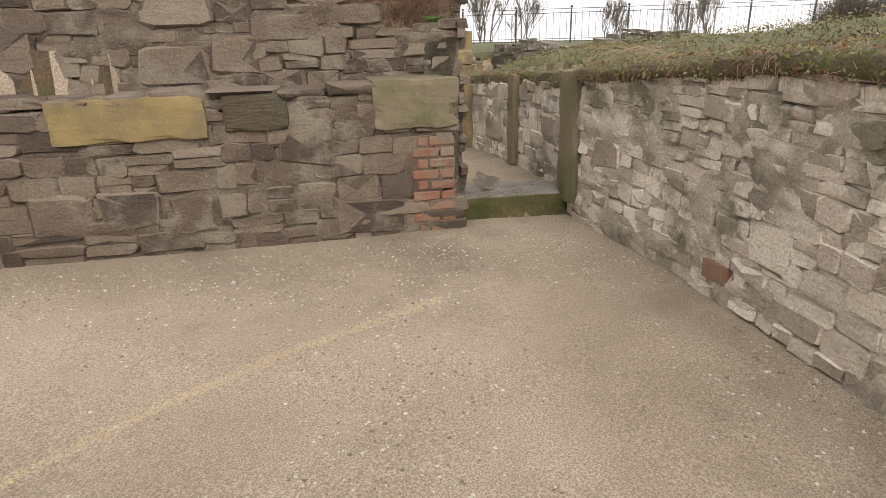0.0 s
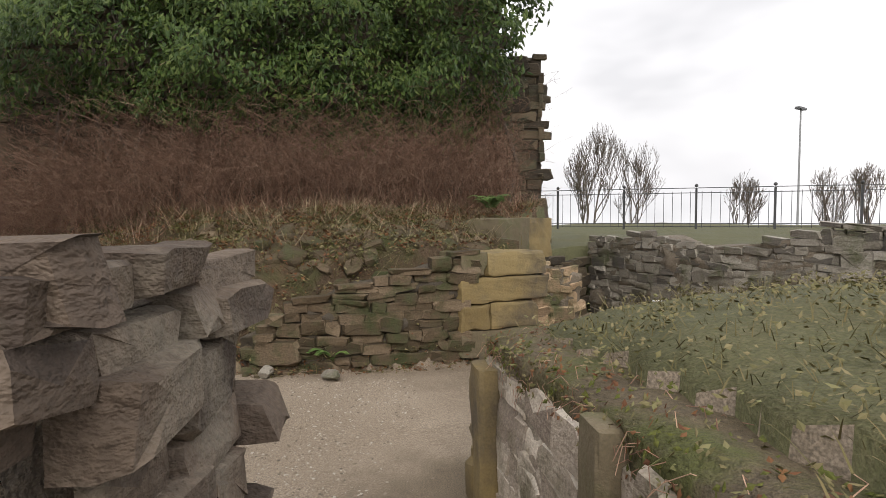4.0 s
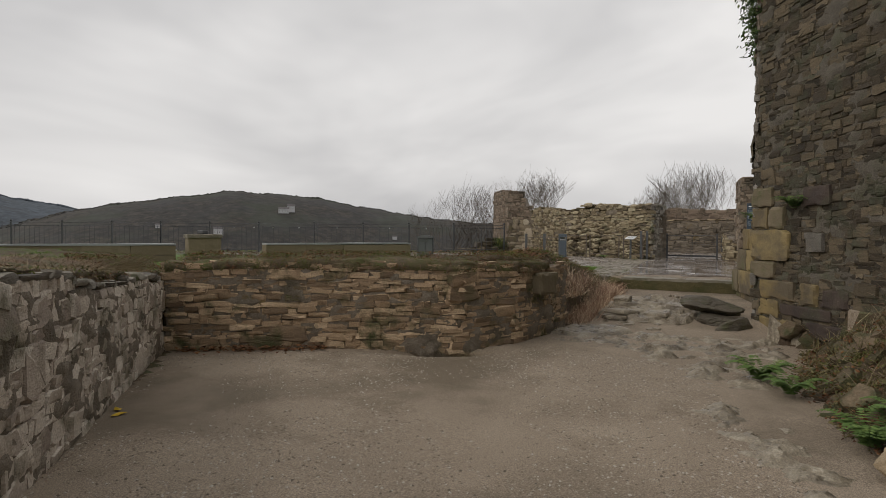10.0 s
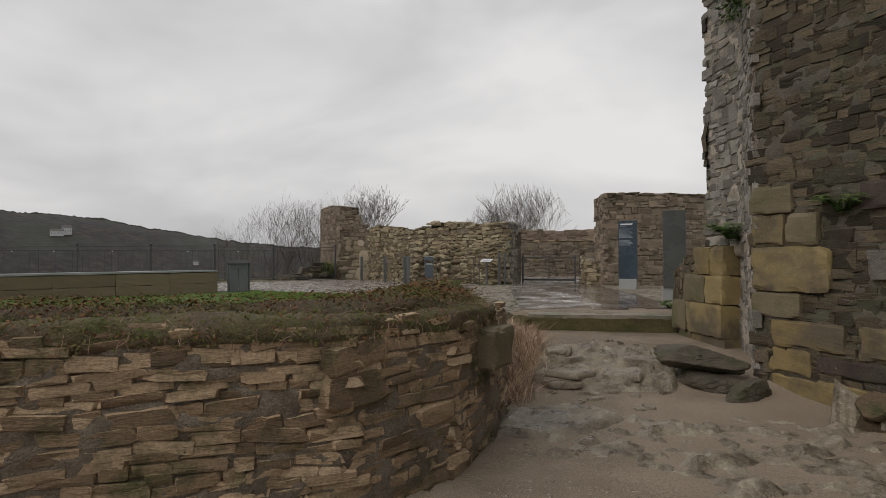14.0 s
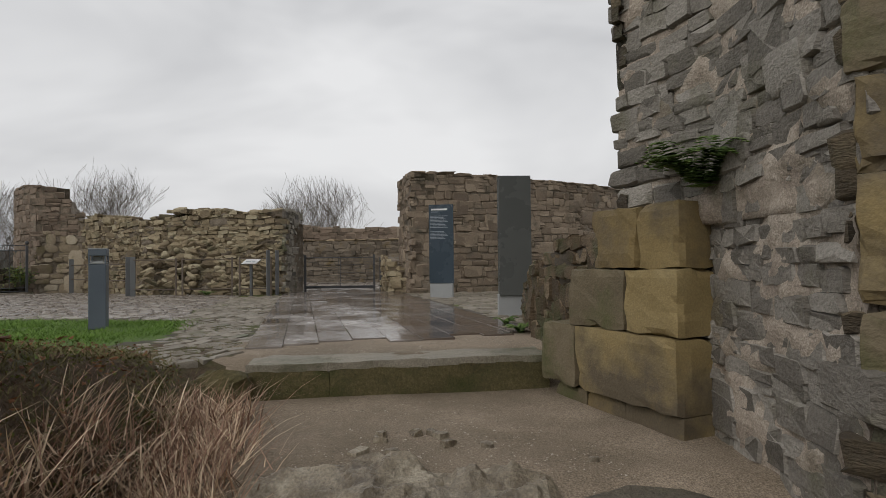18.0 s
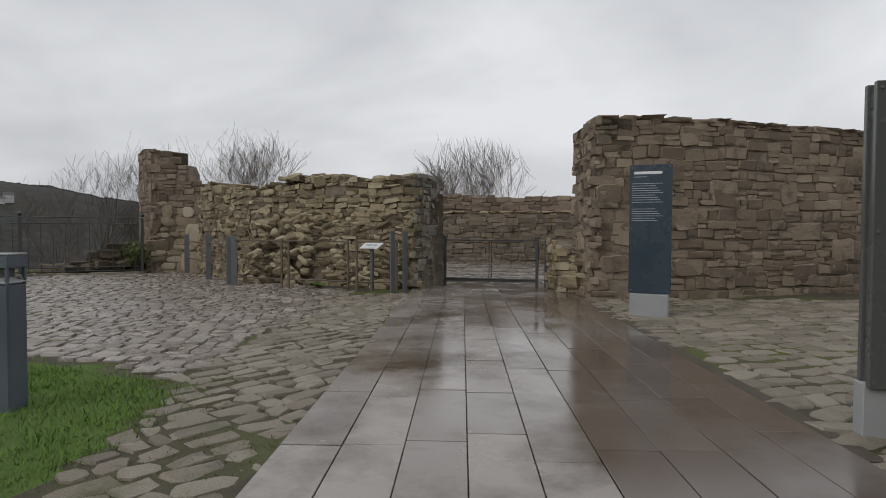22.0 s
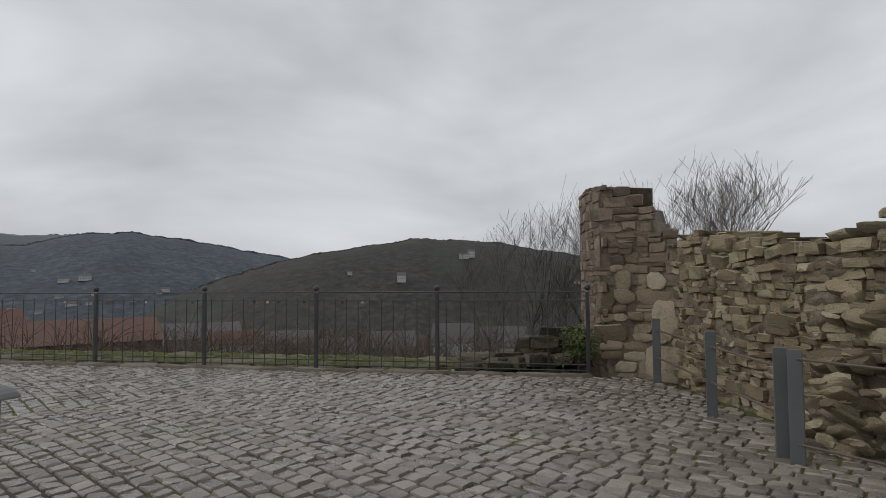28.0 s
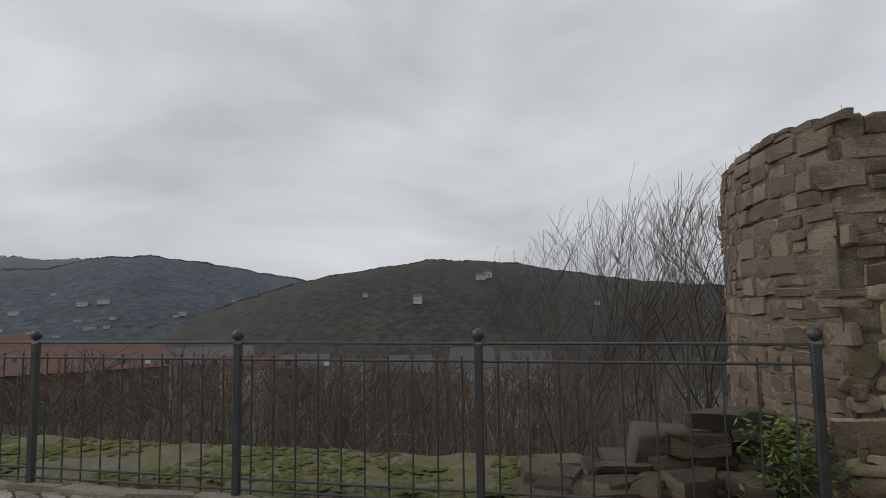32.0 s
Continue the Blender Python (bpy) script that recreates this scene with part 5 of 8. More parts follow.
paving = base("cobble_paving", -6, 4, 0, label="wet worn setts of the plaza with moss in the joints", category="paving", kind="structure")
lay(paving, cobble_places(COBBLES, 0.15, 0.175, radians(13), 21, jitter=0.07, lift=0.018, gap=0.014, arc=(5.5, 0.16), sizes=(0.75, 1.2)), "cobble", "cobble", "sett", limit=300, near=(-5.2, 3.2), rest="setts_beyond")
flags = base("flagstone_paving", -2.6, 2, 0, label="irregular pale flagstones with mossy joints beside the path", category="paving", kind="structure")
lay(flags, [(c, a, o, u, l * 1.02, d, w * 1.05) for c, a, o, u, l, d, w in cobble_places(FLAGS, 0.15, 0.19, radians(62), 22, jitter=0.35, sizes=(0.45, 1.5), bend=0.09, lift=0.013, gap=0.015)], "flag", "flat", "flagstone", limit=260, near=(-2, 1), rest="flagstones_beyond")
FLAGS_R = [(1.05, -0.6), (1.0, 0.6), (0.6, 2.6), (-0.6, 6.4), (0.9, 6.9), (3.2, 7.6), (4.6, 5.5), (3.2, 1.6), (1.4, 0.7)]
lay(flags, cobble_places(FLAGS_R, 0.2, 0.28, radians(30), 23, jitter=0.4, sizes=(0.6, 1.3)), "flag", "flat", "flagstone", limit=120, near=(1, 3), rest="flagstones_beyond")

# ---- walls of the plaza ----
E_FACE = [(-8.75, 8.76), (-8.2, 8.4), (-6.6, 7.55), (-5.2, 7.15), (-3.15, 6.95)]
wall_e = stone_wall("wall_ruin", E_FACE, -0.05, lambda s: 1.80 + 0.1 * math.sin(1.9 * s) - 0.1 * max(0, 1 - abs(s - 3.2)), 1.1, "rubble_warm", near=(-5.5, 7.2), limit=300, seed=105, rough=0.1,
                    label="ragged ruin wall of thin sandstone rubble", inset=-0.012, smear=0.06, drop=0.1, height=(0.045, 0.12), length=(0.1, 0.3), depth=(0.05, 0.12), lean=0.16)
stone_wall("wall_ruin_end", [(-3.15, 6.95), (-3.1, 8.1)], -0.05, 1.85, 0.4, "rubble_grey", near=(-3.1, 7.2), limit=120, seed=106, side=1, label="mortared end of the ruin wall beside the gate", height=(0.06, 0.14), length=(0.12, 0.34))
coping(wall_e, Line([(-8.9, 8.82), (-8.2, 8.45), (-6.6, 7.6), (-5.2, 7.2), (-3.3, 7.0)]), lambda s: 1.76 + 0.1 * math.sin(1.9 * s), "rubble_warm", depth=0.5, length=(0.15, 0.35), thick=(0.05, 0.12), seed=31, limit=40)


def debris(parent):
    """Loose stones that lean against the foot of the ruin and lie along its top."""
    rng = random.Random(17)
    ln = Line([(-7.6, 8.0), (-6.6, 7.55), (-5.2, 7.15), (-3.2, 6.95)])
    out = []
    for i in range(190):
        s = rng.uniform(ln.length * 0.3, ln.length * 0.97)
        p, d, o = ln.at(s)
        k = rng.random()
        z = 1.3 * k
        outward = (1 - k) * 0.55 * (0.5 + 0.5 * math.sin(s * 1.2 + 0.4)) + 0.03
        c = p + o * outward + Vector((0, 0, max(0.02, z)))
        a = (d + Vector((0, 0, rng.uniform(-0.5, 0.5))) + o * rng.uniform(-0.3, 0.3)).normalized()
        n = (o + Vector((0, 0, rng.uniform(0.3, 1.2)))).normalized()
        u = a.cross(n).normalized()
        n = u.cross(a) * (1 if u.cross(a).dot(o) > 0 else -1)
        out.append((c - n * 0.08, a, n, u, rng.uniform(0.12, 0.34), 0.11, rng.uniform(0.05, 0.14)))
    for i in range(70):
        s = rng.uniform(ln.length * 0.35, ln.length)
        p, d, o = ln.at(s)
        c = p - o * rng.uniform(0.05, 0.7) + Vector((0, 0, 1.76 + 0.16 * rng.random() * math.sin(s * 0.9) ** 2))
        a = (d + Vector((rng.uniform(-0.5, 0.5), rng.uniform(-0.5, 0.5), rng.uniform(-0.2, 0.25)))).normalized()
        n = (Vector((0, 0, 1)) + o * rng.uniform(-0.2, 0.4)).normalized()
        u = a.cross(n).normalized()
        n = u.cross(a)
        n = n if n.z > 0 else -n
        out.append((c, a, n, u, rng.uniform(0.16, 0.36), rng.uniform(0.04, 0.09), rng.uniform(0.12, 0.25)))
    lay(parent, out, "rubble_warm", "field", "loose_stone", 200, (-5, 7))


debris(wall_e)
F_FACE = [(-12.1, 12.6), (-12.05, 11.8), (-11.9, 11.05), (-11.7, 10.36), (-11.27, 9.74), (-10.77, 9.18), (-10.22, 8.74), (-9.7, 8.42)]
stone_wall("wall_ruin_corner", [(-9.7, 8.42), (-9.3, 8.7), (-8.7, 8.76)], -0.05, lambda s: 1.5 + 0.08 * math.sin(5 * s), 0.6, "corner_rubble", core="mortar", near=(-9.3, 8.7), limit=120, seed=104, inset=0.016, smear=0.02, shape="field",
           label="big pale stones in yellowish mortar at the foot of the round tower", height=(0.1, 0.3), length=(0.16, 0.5), depth=(0.05, 0.07), lean=0.08)
round_f = stone_wall("wall_round", F_FACE, -0.6, lambda s: 2.3 + 0.42 * min(1, max(0, (s - 0.6) / 0.4)), 0.75, "round_stone", near=(-10.5, 9), limit=300, seed=107, side=1, inset=0.0, label="curved stump of the round tower in squared brown stone",
                     height=(0.12, 0.2), length=(0.18, 0.42), depth=(0.05, 0.064), rough=0.02, lean=0.012, big=0.0, gap=0.007)
stone_wall("wall_round_front", [(-9.72, 8.4), (-9.3, 8.7), (-8.7, 8.76)], 1.42, lambda s: (2.72, 2.55, 2.36, 2.2, 2.02)[0 if s < 0.46 else min(4, 1 + int((s - 0.46) / 0.11))], 0.6, "round_stone", near=(-9.8, 8.5), limit=120, seed=108,
           label="stepped edge of the round tower above pale rubble", inset=0.0, drop=0.2, height=(0.12, 0.2), length=(0.16, 0.36), depth=(0.05, 0.066), rough=0.01, lean=0.012, big=0.0, gap=0.007)
G_FACE = [(-11.8, 12.6), (-9.6, 13.6), (-7.2, 15.6), (-3.5, 16.3), (0.5, 15.6), (3.5, 13.2)]
stone_wall("wall_court", G_FACE, -0.1, lambda s: 2.05 + 0.04 * math.sin(s), 0.7, "round_stone", near=(-2, 16), limit=260, seed=109, label="long brown wall closing the court behind the gate", height=(0.1, 0.18), length=(0.2, 0.5), depth=(0.05, 0.08))
g2 = stone_wall("wall_court_inner", [(-5.2, 15.2), (-1.0, 15.0), (0.9, 14.2)], -0.05, 1.5, 0.45, "court_stone", near=(-2, 15), limit=160, seed=110, label="inner court wall with pale coping and dark blocks for the shade of two small holes", height=(0.08, 0.16), length=(0.14, 0.4), depth=(0.05, 0.08))
coping(g2, Line([(-5.2, 15.2), (-1.0, 15.0), (0.9, 14.2)]), 1.48, "pale_rock", depth=0.4, seed=34, limit=30)
# No holes are cut: dark blocks stand in for the shade inside them.
for hx in (-3.05, -1.95):
    block(g2, (hx, 14.99, 1.05), (1, -0.05), (0.14, 0.1, 0.16), "dark_mortar", "putlog_hole", 0.01, 7)
D_FACE = [(-0.36, 6.48), (0.4, 6.75), (1.4, 7.3), (2.4, 8.0), (3.5, 8.75), (4.6, 9.7), (5.5, 10.7), (6.2, 11.9)]
wall_d = stone_wall("wall_curved", D_FACE, -0.05, 2.57, 0.9, "new_stone", core="mortar", near=(0.6, 6.9), limit=300, seed=111, rough=0.015, gap=0.004, label="tall curved wall rebuilt in brown sandstone", inset=0.008, height=(0.09, 0.19), length=(0.14, 0.42), depth=(0.05, 0.068), lean=0.03)
stone_wall("wall_curved_end", [(-0.72, 7.6), (-0.36, 6.48)], -0.05, 2.57, 0.5, "new_stone", core="mortar", near=(-0.6, 7), limit=120, seed=112, rough=0.015, label="end of the tall curved wall beside the gate", height=(0.10, 0.17), length=(0.16, 0.4), depth=(0.06, 0.1))
coping(wall_d, Line(D_FACE), 2.53, "new_stone", depth=0.5, seed=35, limit=40, length=(0.2, 0.45), over=0.02, thick=(0.06, 0.075), tilt=0.01)
stone_wall("wall_gate_stub", [(-1.18, 8.0), (-0.9, 7.2), (-0.5, 6.9)], -0.05, lambda s: 0.85 - 0.2 * s, 0.5, "rubble_warm", limit=60, seed=113, label="low broken stub of masonry beside the gate", height=(0.08, 0.16), length=(0.14, 0.34), depth=(0.06, 0.12))


def court_floor():
    rng = random.Random(3)
    f = base("court_paving", -2, 11, 0, label="wet stone paving of the court behind the gate", category="paving", kind="structure")
    lay(f, cobble_places(COURT, 0.35, 0.6, radians(5), 24, jitter=0.15), "cobble", "flat", "paving_stone", 160, (-2, 9), "paving_beyond")


court_floor()


# ---- railings ----
def rod(heap, a, b, r, sides=6):
    heap.add(*tube([a, b], [r, r], sides))


def ball(bm, c, r):
    bmesh.ops.create_uvsphere(bm, u_segments=12, v_segments=8, radius=r, matrix=Matrix.Translation(c))
    return bm


def railing(name, a, direction, n, spacing, height=1.18, bars=10, label="", ground_z=0.0, locks=False, spots=None):
    """A run of iron railing: posts with ball caps and panels of thin bars."""
    rng = random.Random(n)
    rail = base(name, a.x, a.y, ground_z, math.degrees(math.atan2(direction.y, direction.x)), label=label, category="railing")
    bar_mesh = []
    spots = spots or [i * spacing for i in range(n + 1)]
    for i in range(n + 1):
        b = box_bm(spots[i], 0, height / 2 - 0.05, 0.055, 0.055, height - 0.02, 0.006)
        pm = part("post", b, "iron", rail)
        part("ball_cap", ball(bmesh.new(), (spots[i], 0, height), 0.045), "iron", pm, smooth=True)
    for i in range(n):
        x0, x1 = spots[i] + 0.03, spots[i + 1] - 0.03
        for z in (height - 0.06, height - 0.185, 0.17, 0.09):
            h = Heap()
            rod(h, (x0, 0, z), (x1, 0, z), 0.01)
            h.object("rail", "iron", rail)
        for k in range(bars):
            x = x0 + (x1 - x0) * (k + 0.5) / bars
            if not bar_mesh:
                h = Heap()
                rod(h, (0, 0, 0.06), (0, 0, height - 0.15), 0.007, 5)
                first = h.object("bar", "iron", rail)
                bar_mesh.append(first.data)
            else:
                first = new("bar", bar_mesh[0])
                first.parent = rail
            first.matrix_basis = pose(x, 0, 0)
        if locks:
            for k in range(rng.randint(2, 5)):
                x = rng.uniform(x0 + 0.1, x1 - 0.1)
                z = rng.choice((height - 0.18, height - 0.18, 0.16, 0.075))
                lb = box_bm(x, -0.015, z - 0.03, 0.045, 0.018, 0.04, 0.006)
                part("padlock", lb, rng.choice(("rust_steel", "steel", "white")), rail)
    return rail


railing("railing", FENCE_A, FENCE_DIR, 7, 1.9, 1.25, label="grey iron railing with ball-topped posts and padlocks above the valley", locks=True, spots=(0.04, 2.19, 4.07, 5.95, 7.92, 10.1, 12.0, 13.85))
railing("railing", FENCE_A + FENCE_DIR * 13.85, FENCE_DIR, 6, 1.81, 1.25, label="grey iron railing continuing along the terrace edge")
railing("railing", Vector((3.6, 8.3, 0)), Vector((0.93, 0.36, 0)), 2, 1.5, label="iron railing in front of the curved wall")
railing("railing", Vector((6.3, 9.0, 0)), Vector((0.98, -0.18, 0)), 5, 1.7, label="iron railing at the eastern edge")


def parapet():
    """The mossy ledge outside the railing."""
    n = FENCE_OUT
    L0 = FENCE_A + FENCE_DIR * -0.2 + n * 0.08
    ln = Line([(L0.x, L0.y), tuple((L0 + FENCE_DIR * 14)[:2])], 1)
    k = 120
    vs, fs = [], []
    for i in range(k + 1):
        for j in range(9):
            p = L0 + FENCE_DIR * (14 * i / k) + n * (j * 0.19)
            z = 0.05 + 0.05 * noise.noise(Vector((p.x * 3, p.y * 3, 0))) - (0.5 if j == 8 else 0) - (0.1 if j == 0 else 0)
            vs.append((p.x, p.y, z))
    for i in range(k):
        for j in range(8):
            a = i * 9 + j
            fs.append((a, a + 1, a + 10, a + 9))
    ob = mesh_object("ledge", vs, fs, "ledge_rock", smooth=True)
    tagged(ob, "weathered rock ledge outside the railing", "ledge", kind="structure")
    rng = random.Random(2)
    h = Heap()
    for i in range(3200):
        p = L0 + FENCE_DIR * rng.uniform(1.5, 14) + n * rng.uniform(0.1, 1.3)
        r = rng.uniform(0.008, 0.032)
        if noise.noise(Vector((p.x * 1.3, p.y * 1.3, 9.0))) < -0.12:
            continue
        z = 0.06 + 0.05 * noise.noise(Vector((p.x * 3, p.y * 3, 0)))
        m = 7
        ring = [(p.x + r * 1.5 * math.cos(2 * math.pi * t / m), p.y + r * 1.5 * math.sin(2 * math.pi * t / m), z - 0.005) for t in range(m)]
        h.add(ring + [(p.x, p.y, z + r * 0.6)], [(t, (t + 1) % m, m) for t in range(m)])
    mo = h.object("moss", "moss", smooth=True)
    tagged(mo, "yellow-green moss cushions on the ledge", "moss", kind="stuff")
    kerb = []
    q = Line([tuple((FENCE_A - n * 0.06)[:2]), tuple((FENCE_A + FENCE_DIR * 16 - n * 0.06)[:2])], 1)
    s = 0
    while s < 15.0:
        l2 = rng.uniform(0.35, 0.7)
        p, d, o = q.at(s + l2 / 2)
        kerb.append((Vector((p.x, p.y, -0.03)), d, Vector((0, 0, 1)), Vector((-d.y, d.x, 0)), l2 - 0.015, 0.085, 0.16))
        s += l2
    lay(ob, kerb, "rock", "flat", "kerb_stone", 60)
    rub = []
    for i in range(34):
        u = rng.uniform(0.0, 2.0)
        c = FENCE_A + FENCE_DIR * u + n * rng.uniform(0.2, 1.0)
        c.z = 0.05 + max(0, 1.2 - u) * 0.2 * rng.random()
        a = Vector((rng.uniform(-1, 1), rng.uniform(-1, 1), 0)).normalized()
        up = Vector((0, 0, 1))
        rub.append((c, a, up, up.cross(a), rng.uniform(0.25, 0.5), rng.uniform(0.08, 0.16), rng.uniform(0.2, 0.35)))
    lay(ob, rub, "tower_stone", "rubble", "fallen_stone", 60)
    e0, e1 = FENCE_A + FENCE_DIR * 1.35 + n * 0.55, FENCE_A + FENCE_DIR * 0.05 + n * 0.6
    stone_wall("wall_ledge_stub", [e0[:2], e1[:2]], 0.0, lambda s: 0.3 + 0.22 * (s > 0.25) + 0.12 * (s > 0.8), 0.5, "tower_stone", core="dark_mortar", limit=60, seed=131, label="low broken stub of dark masonry outside the railing", height=(0.1, 0.2), length=(0.25, 0.55), depth=(0.06, 0.14), lean=0.08)


parapet()


def hand_fence():
    f = base("hand_fence", -6.5, 6.6, 0, label="low fence of grey flat bars and rusty frames", category="fence")
    inv = f.matrix_basis.inverted()
    spots = [(-8.9, 8.5), (-7.45, 7.35), (-6.38, 6.52), (-6.25, 6.47)]
    for i, (x, y) in enumerate(spots):
        b = box_bm(x, y, 0.42, 0.1, 0.025, 0.86, 0.004, turn=Matrix.Rotation(radians(35 if i < 3 else 20), 4, "Z"))
        bmesh.ops.transform(b, matrix=inv, verts=b.verts)
        part("flat_bar", b, "steel", f)
    thin = [(-5.3, 6.4), (-5.13, 6.33), (-4.1, 6.36), (-3.92, 6.3), (-3.3, 6.4)]
    runs = [(spots[0], spots[1]), (spots[1], spots[2]), (spots[3], thin[0]), (thin[1], thin[2]), (thin[3], thin[4])]
    for x, y in thin:
        b = box_bm(x, y, 0.4, 0.035, 0.018, 0.84, 0.003)
        bmesh.ops.transform(b, matrix=inv, verts=b.verts)
        part("upright", b, "rust_steel", f)
    for a, b2 in runs:
        for z in ((0.78, 0.16) if a not in spots[:2] else (0.7, 0.35)):
            h = Heap()
            rod(h, inv @ Vector((*a, z)), inv @ Vector((*b2, z)), 0.011)
            h.object("rail", "rust_steel", f)
    for x, y, tall in ((-3.32, 6.28, 0.95), (-3.2, 6.5, 0.95)):
        b = box_bm(x, y, tall / 2, 0.1, 0.025, tall, 0.004, turn=Matrix.Rotation(radians(70), 4, "Z"))
        bmesh.ops.transform(b, matrix=inv, verts=b.verts)
        part("flat_bar", b, "steel", f)


hand_fence()


def gate():
    g = base("gate", -2.95, 7.85, 0, 3, label="low iron gate of thin horizontal wires across the path", category="gate")
    w = 1.6
    for x in (0, w):
        part("post", box_bm(x, 0, 0.43, 0.05, 0.05, 0.88, 0.005), "iron", g)
    for z in (0.1, 0.13, 0.8):
        h = Heap()
        rod(h, (0, 0, z), (w, 0, z), 0.016 if z < 0.2 else 0.012)
        h.object("rail", "iron", g)
    h = Heap()
    for i in range(9):
        rod(h, (0.05, 0, 0.2 + i * 0.062), (w - 0.05, 0, 0.2 + i * 0.062), 0.004, 4)
    h.object("wires", "iron", g)["kind"] = "stuff"
    for x in (w / 2 - 0.02, w / 2 + 0.02):
        h = Heap()
        rod(h, (x, 0, 0.1), (x, 0, 0.8), 0.008)
        h.object("stile", "iron", g)
    part("end_box", box_bm(w + 0.2, 0.1, 0.4, 0.16, 0.12, 0.8, 0.01), "iron", g)


gate()


# ---- signs, bollard, bin, benches ----
def info_panel():
    p = base("info_panel", 0.3, 4.93, 0, -8, label="upright blue-grey information panel on a pale concrete foot", category="sign")
    part("foot", box_bm(0, 0, 0.13, 0.41, 0.14, 0.27, 0.006), "concrete", p)
    board = part("board", box_bm(0, 0, 0.99, 0.45, 0.05, 1.44, 0.004), "panel_blue", p)
    part("title_bar", box_bm(-0.03, -0.0265, 1.62, 0.3, 0.002, 0.03, 0), "white", board)
    part("title_rule", box_bm(-0.11, -0.0265, 1.575, 0.14, 0.002, 0.008, 0), "ink", board)
    for r in range(15):
        w = 0.33 * (1 - 0.08 * ((r * 7) % 4))
        part("text_line", box_bm(-0.2 + w / 2, -0.0265, 1.5 - 0.026 * r - (0.05 if r > 8 else 0), w, 0.002, 0.007, 0), "ink", board)
    for x in (-0.2, 0.2):
        for z in (0.3, 1.0, 1.68):
            b = bmesh.new()
            bmesh.ops.create_cone(b, segments=10, radius1=0.009, radius2=0.009, depth=0.008, cap_ends=True, matrix=Matrix.Translation((x, -0.028, z)) @ Matrix.Rotation(radians(90), 4, "X"))
            part("screw", b, "steel", board)


def dark_pillar():
    p = base("sign_pillar", 1.25, 1.1, 0, 4, label="tall dark metal sign pillar on a narrow concrete foot", category="sign")
    part("foot", box_bm(0, 0.02, 0.13, 0.40, 0.1, 0.27, 0.005), "concrete", p)
    part("front_board", box_bm(0, -0.045, 0.95, 0.38, 0.03, 1.40, 0.003), "panel_dark", p)
    part("frame", box_bm(0, 0, 0.95, 0.35, 0.06, 1.36, 0.003), "panel_dark", p)
    part("back_board", box_bm(0, 0.045, 0.95, 0.38, 0.03, 1.40, 0.003), "panel_dark", p)
    for x in (-0.17, 0.17):
        for z in (0.28, 0.97, 1.62):
            b = bmesh.new()
            bmesh.ops.create_cone(b, segments=10, radius1=0.008, radius2=0.008, depth=0.008, cap_ends=True, matrix=Matrix.Translation((x, -0.061, z)) @ Matrix.Rotation(radians(90), 4, "X"))
            part("screw", b, "steel", p)


info_panel()
dark_pillar()


def small_sign():
    s = base("tilted_sign", -3.75, 6.5, 0, -12, label="small white tilted plate on a slim grey post", category="sign")
    part("post", box_bm(0, 0, 0.33, 0.05, 0.05, 0.68, 0.004), "steel", s)
    plate = part("plate", box_bm(0, 0, 0.72, 0.34, 0.22, 0.018, 0.003, turn=Matrix.Rotation(radians(25), 4, "X")), "white", s)
    for i, (x, w) in enumerate(((-0.05, 0.12), (0.07, 0.06))):
        part("print_mark", box_bm(x, -0.01, 0.731, w, 0.03, 0.003, 0, turn=Matrix.Rotation(radians(25), 4, "X")), "ink", plate)


small_sign()


def bollard():
    b0 = base("bollard", -3.18, 0.24, 0, 22, label="square blue-grey metal bollard light with a slotted head", category="bollard")
    part("shaft", box_bm(0, 0, 0.33, 0.165, 0.165, 0.68, 0.008), "bollard_grey", b0)
    part("neck", box_bm(0, 0, 0.70, 0.09, 0.09, 0.1, 0.004), "panel_dark", b0)
    for k in range(4):
        t = Matrix.Rotation(radians(90 * k), 4, "Z") @ Matrix.Translation((0, -0.062, 0.69)) @ Matrix.Rotation(radians(32), 4, "X")
        bb = box_bm(0, 0, 0, 0.15, 0.055, 0.005, 0)
        bmesh.ops.transform(bb, matrix=t, verts=bb.verts)
        part("reflector", bb, "concrete", b0)
    for x in (-0.074, 0.074):
        for y in (-0.074, 0.074):
            part("corner_strut", box_bm(x, y, 0.71, 0.016, 0.016, 0.1, 0.002), "bollard_grey", b0)
    part("head", box_bm(0, 0, 0.79, 0.17, 0.17, 0.07, 0.005), "bollard_grey", b0)
    part("cap", box_bm(0, 0, 0.828, 0.172, 0.172, 0.008, 0.002), "concrete", b0)


bollard()


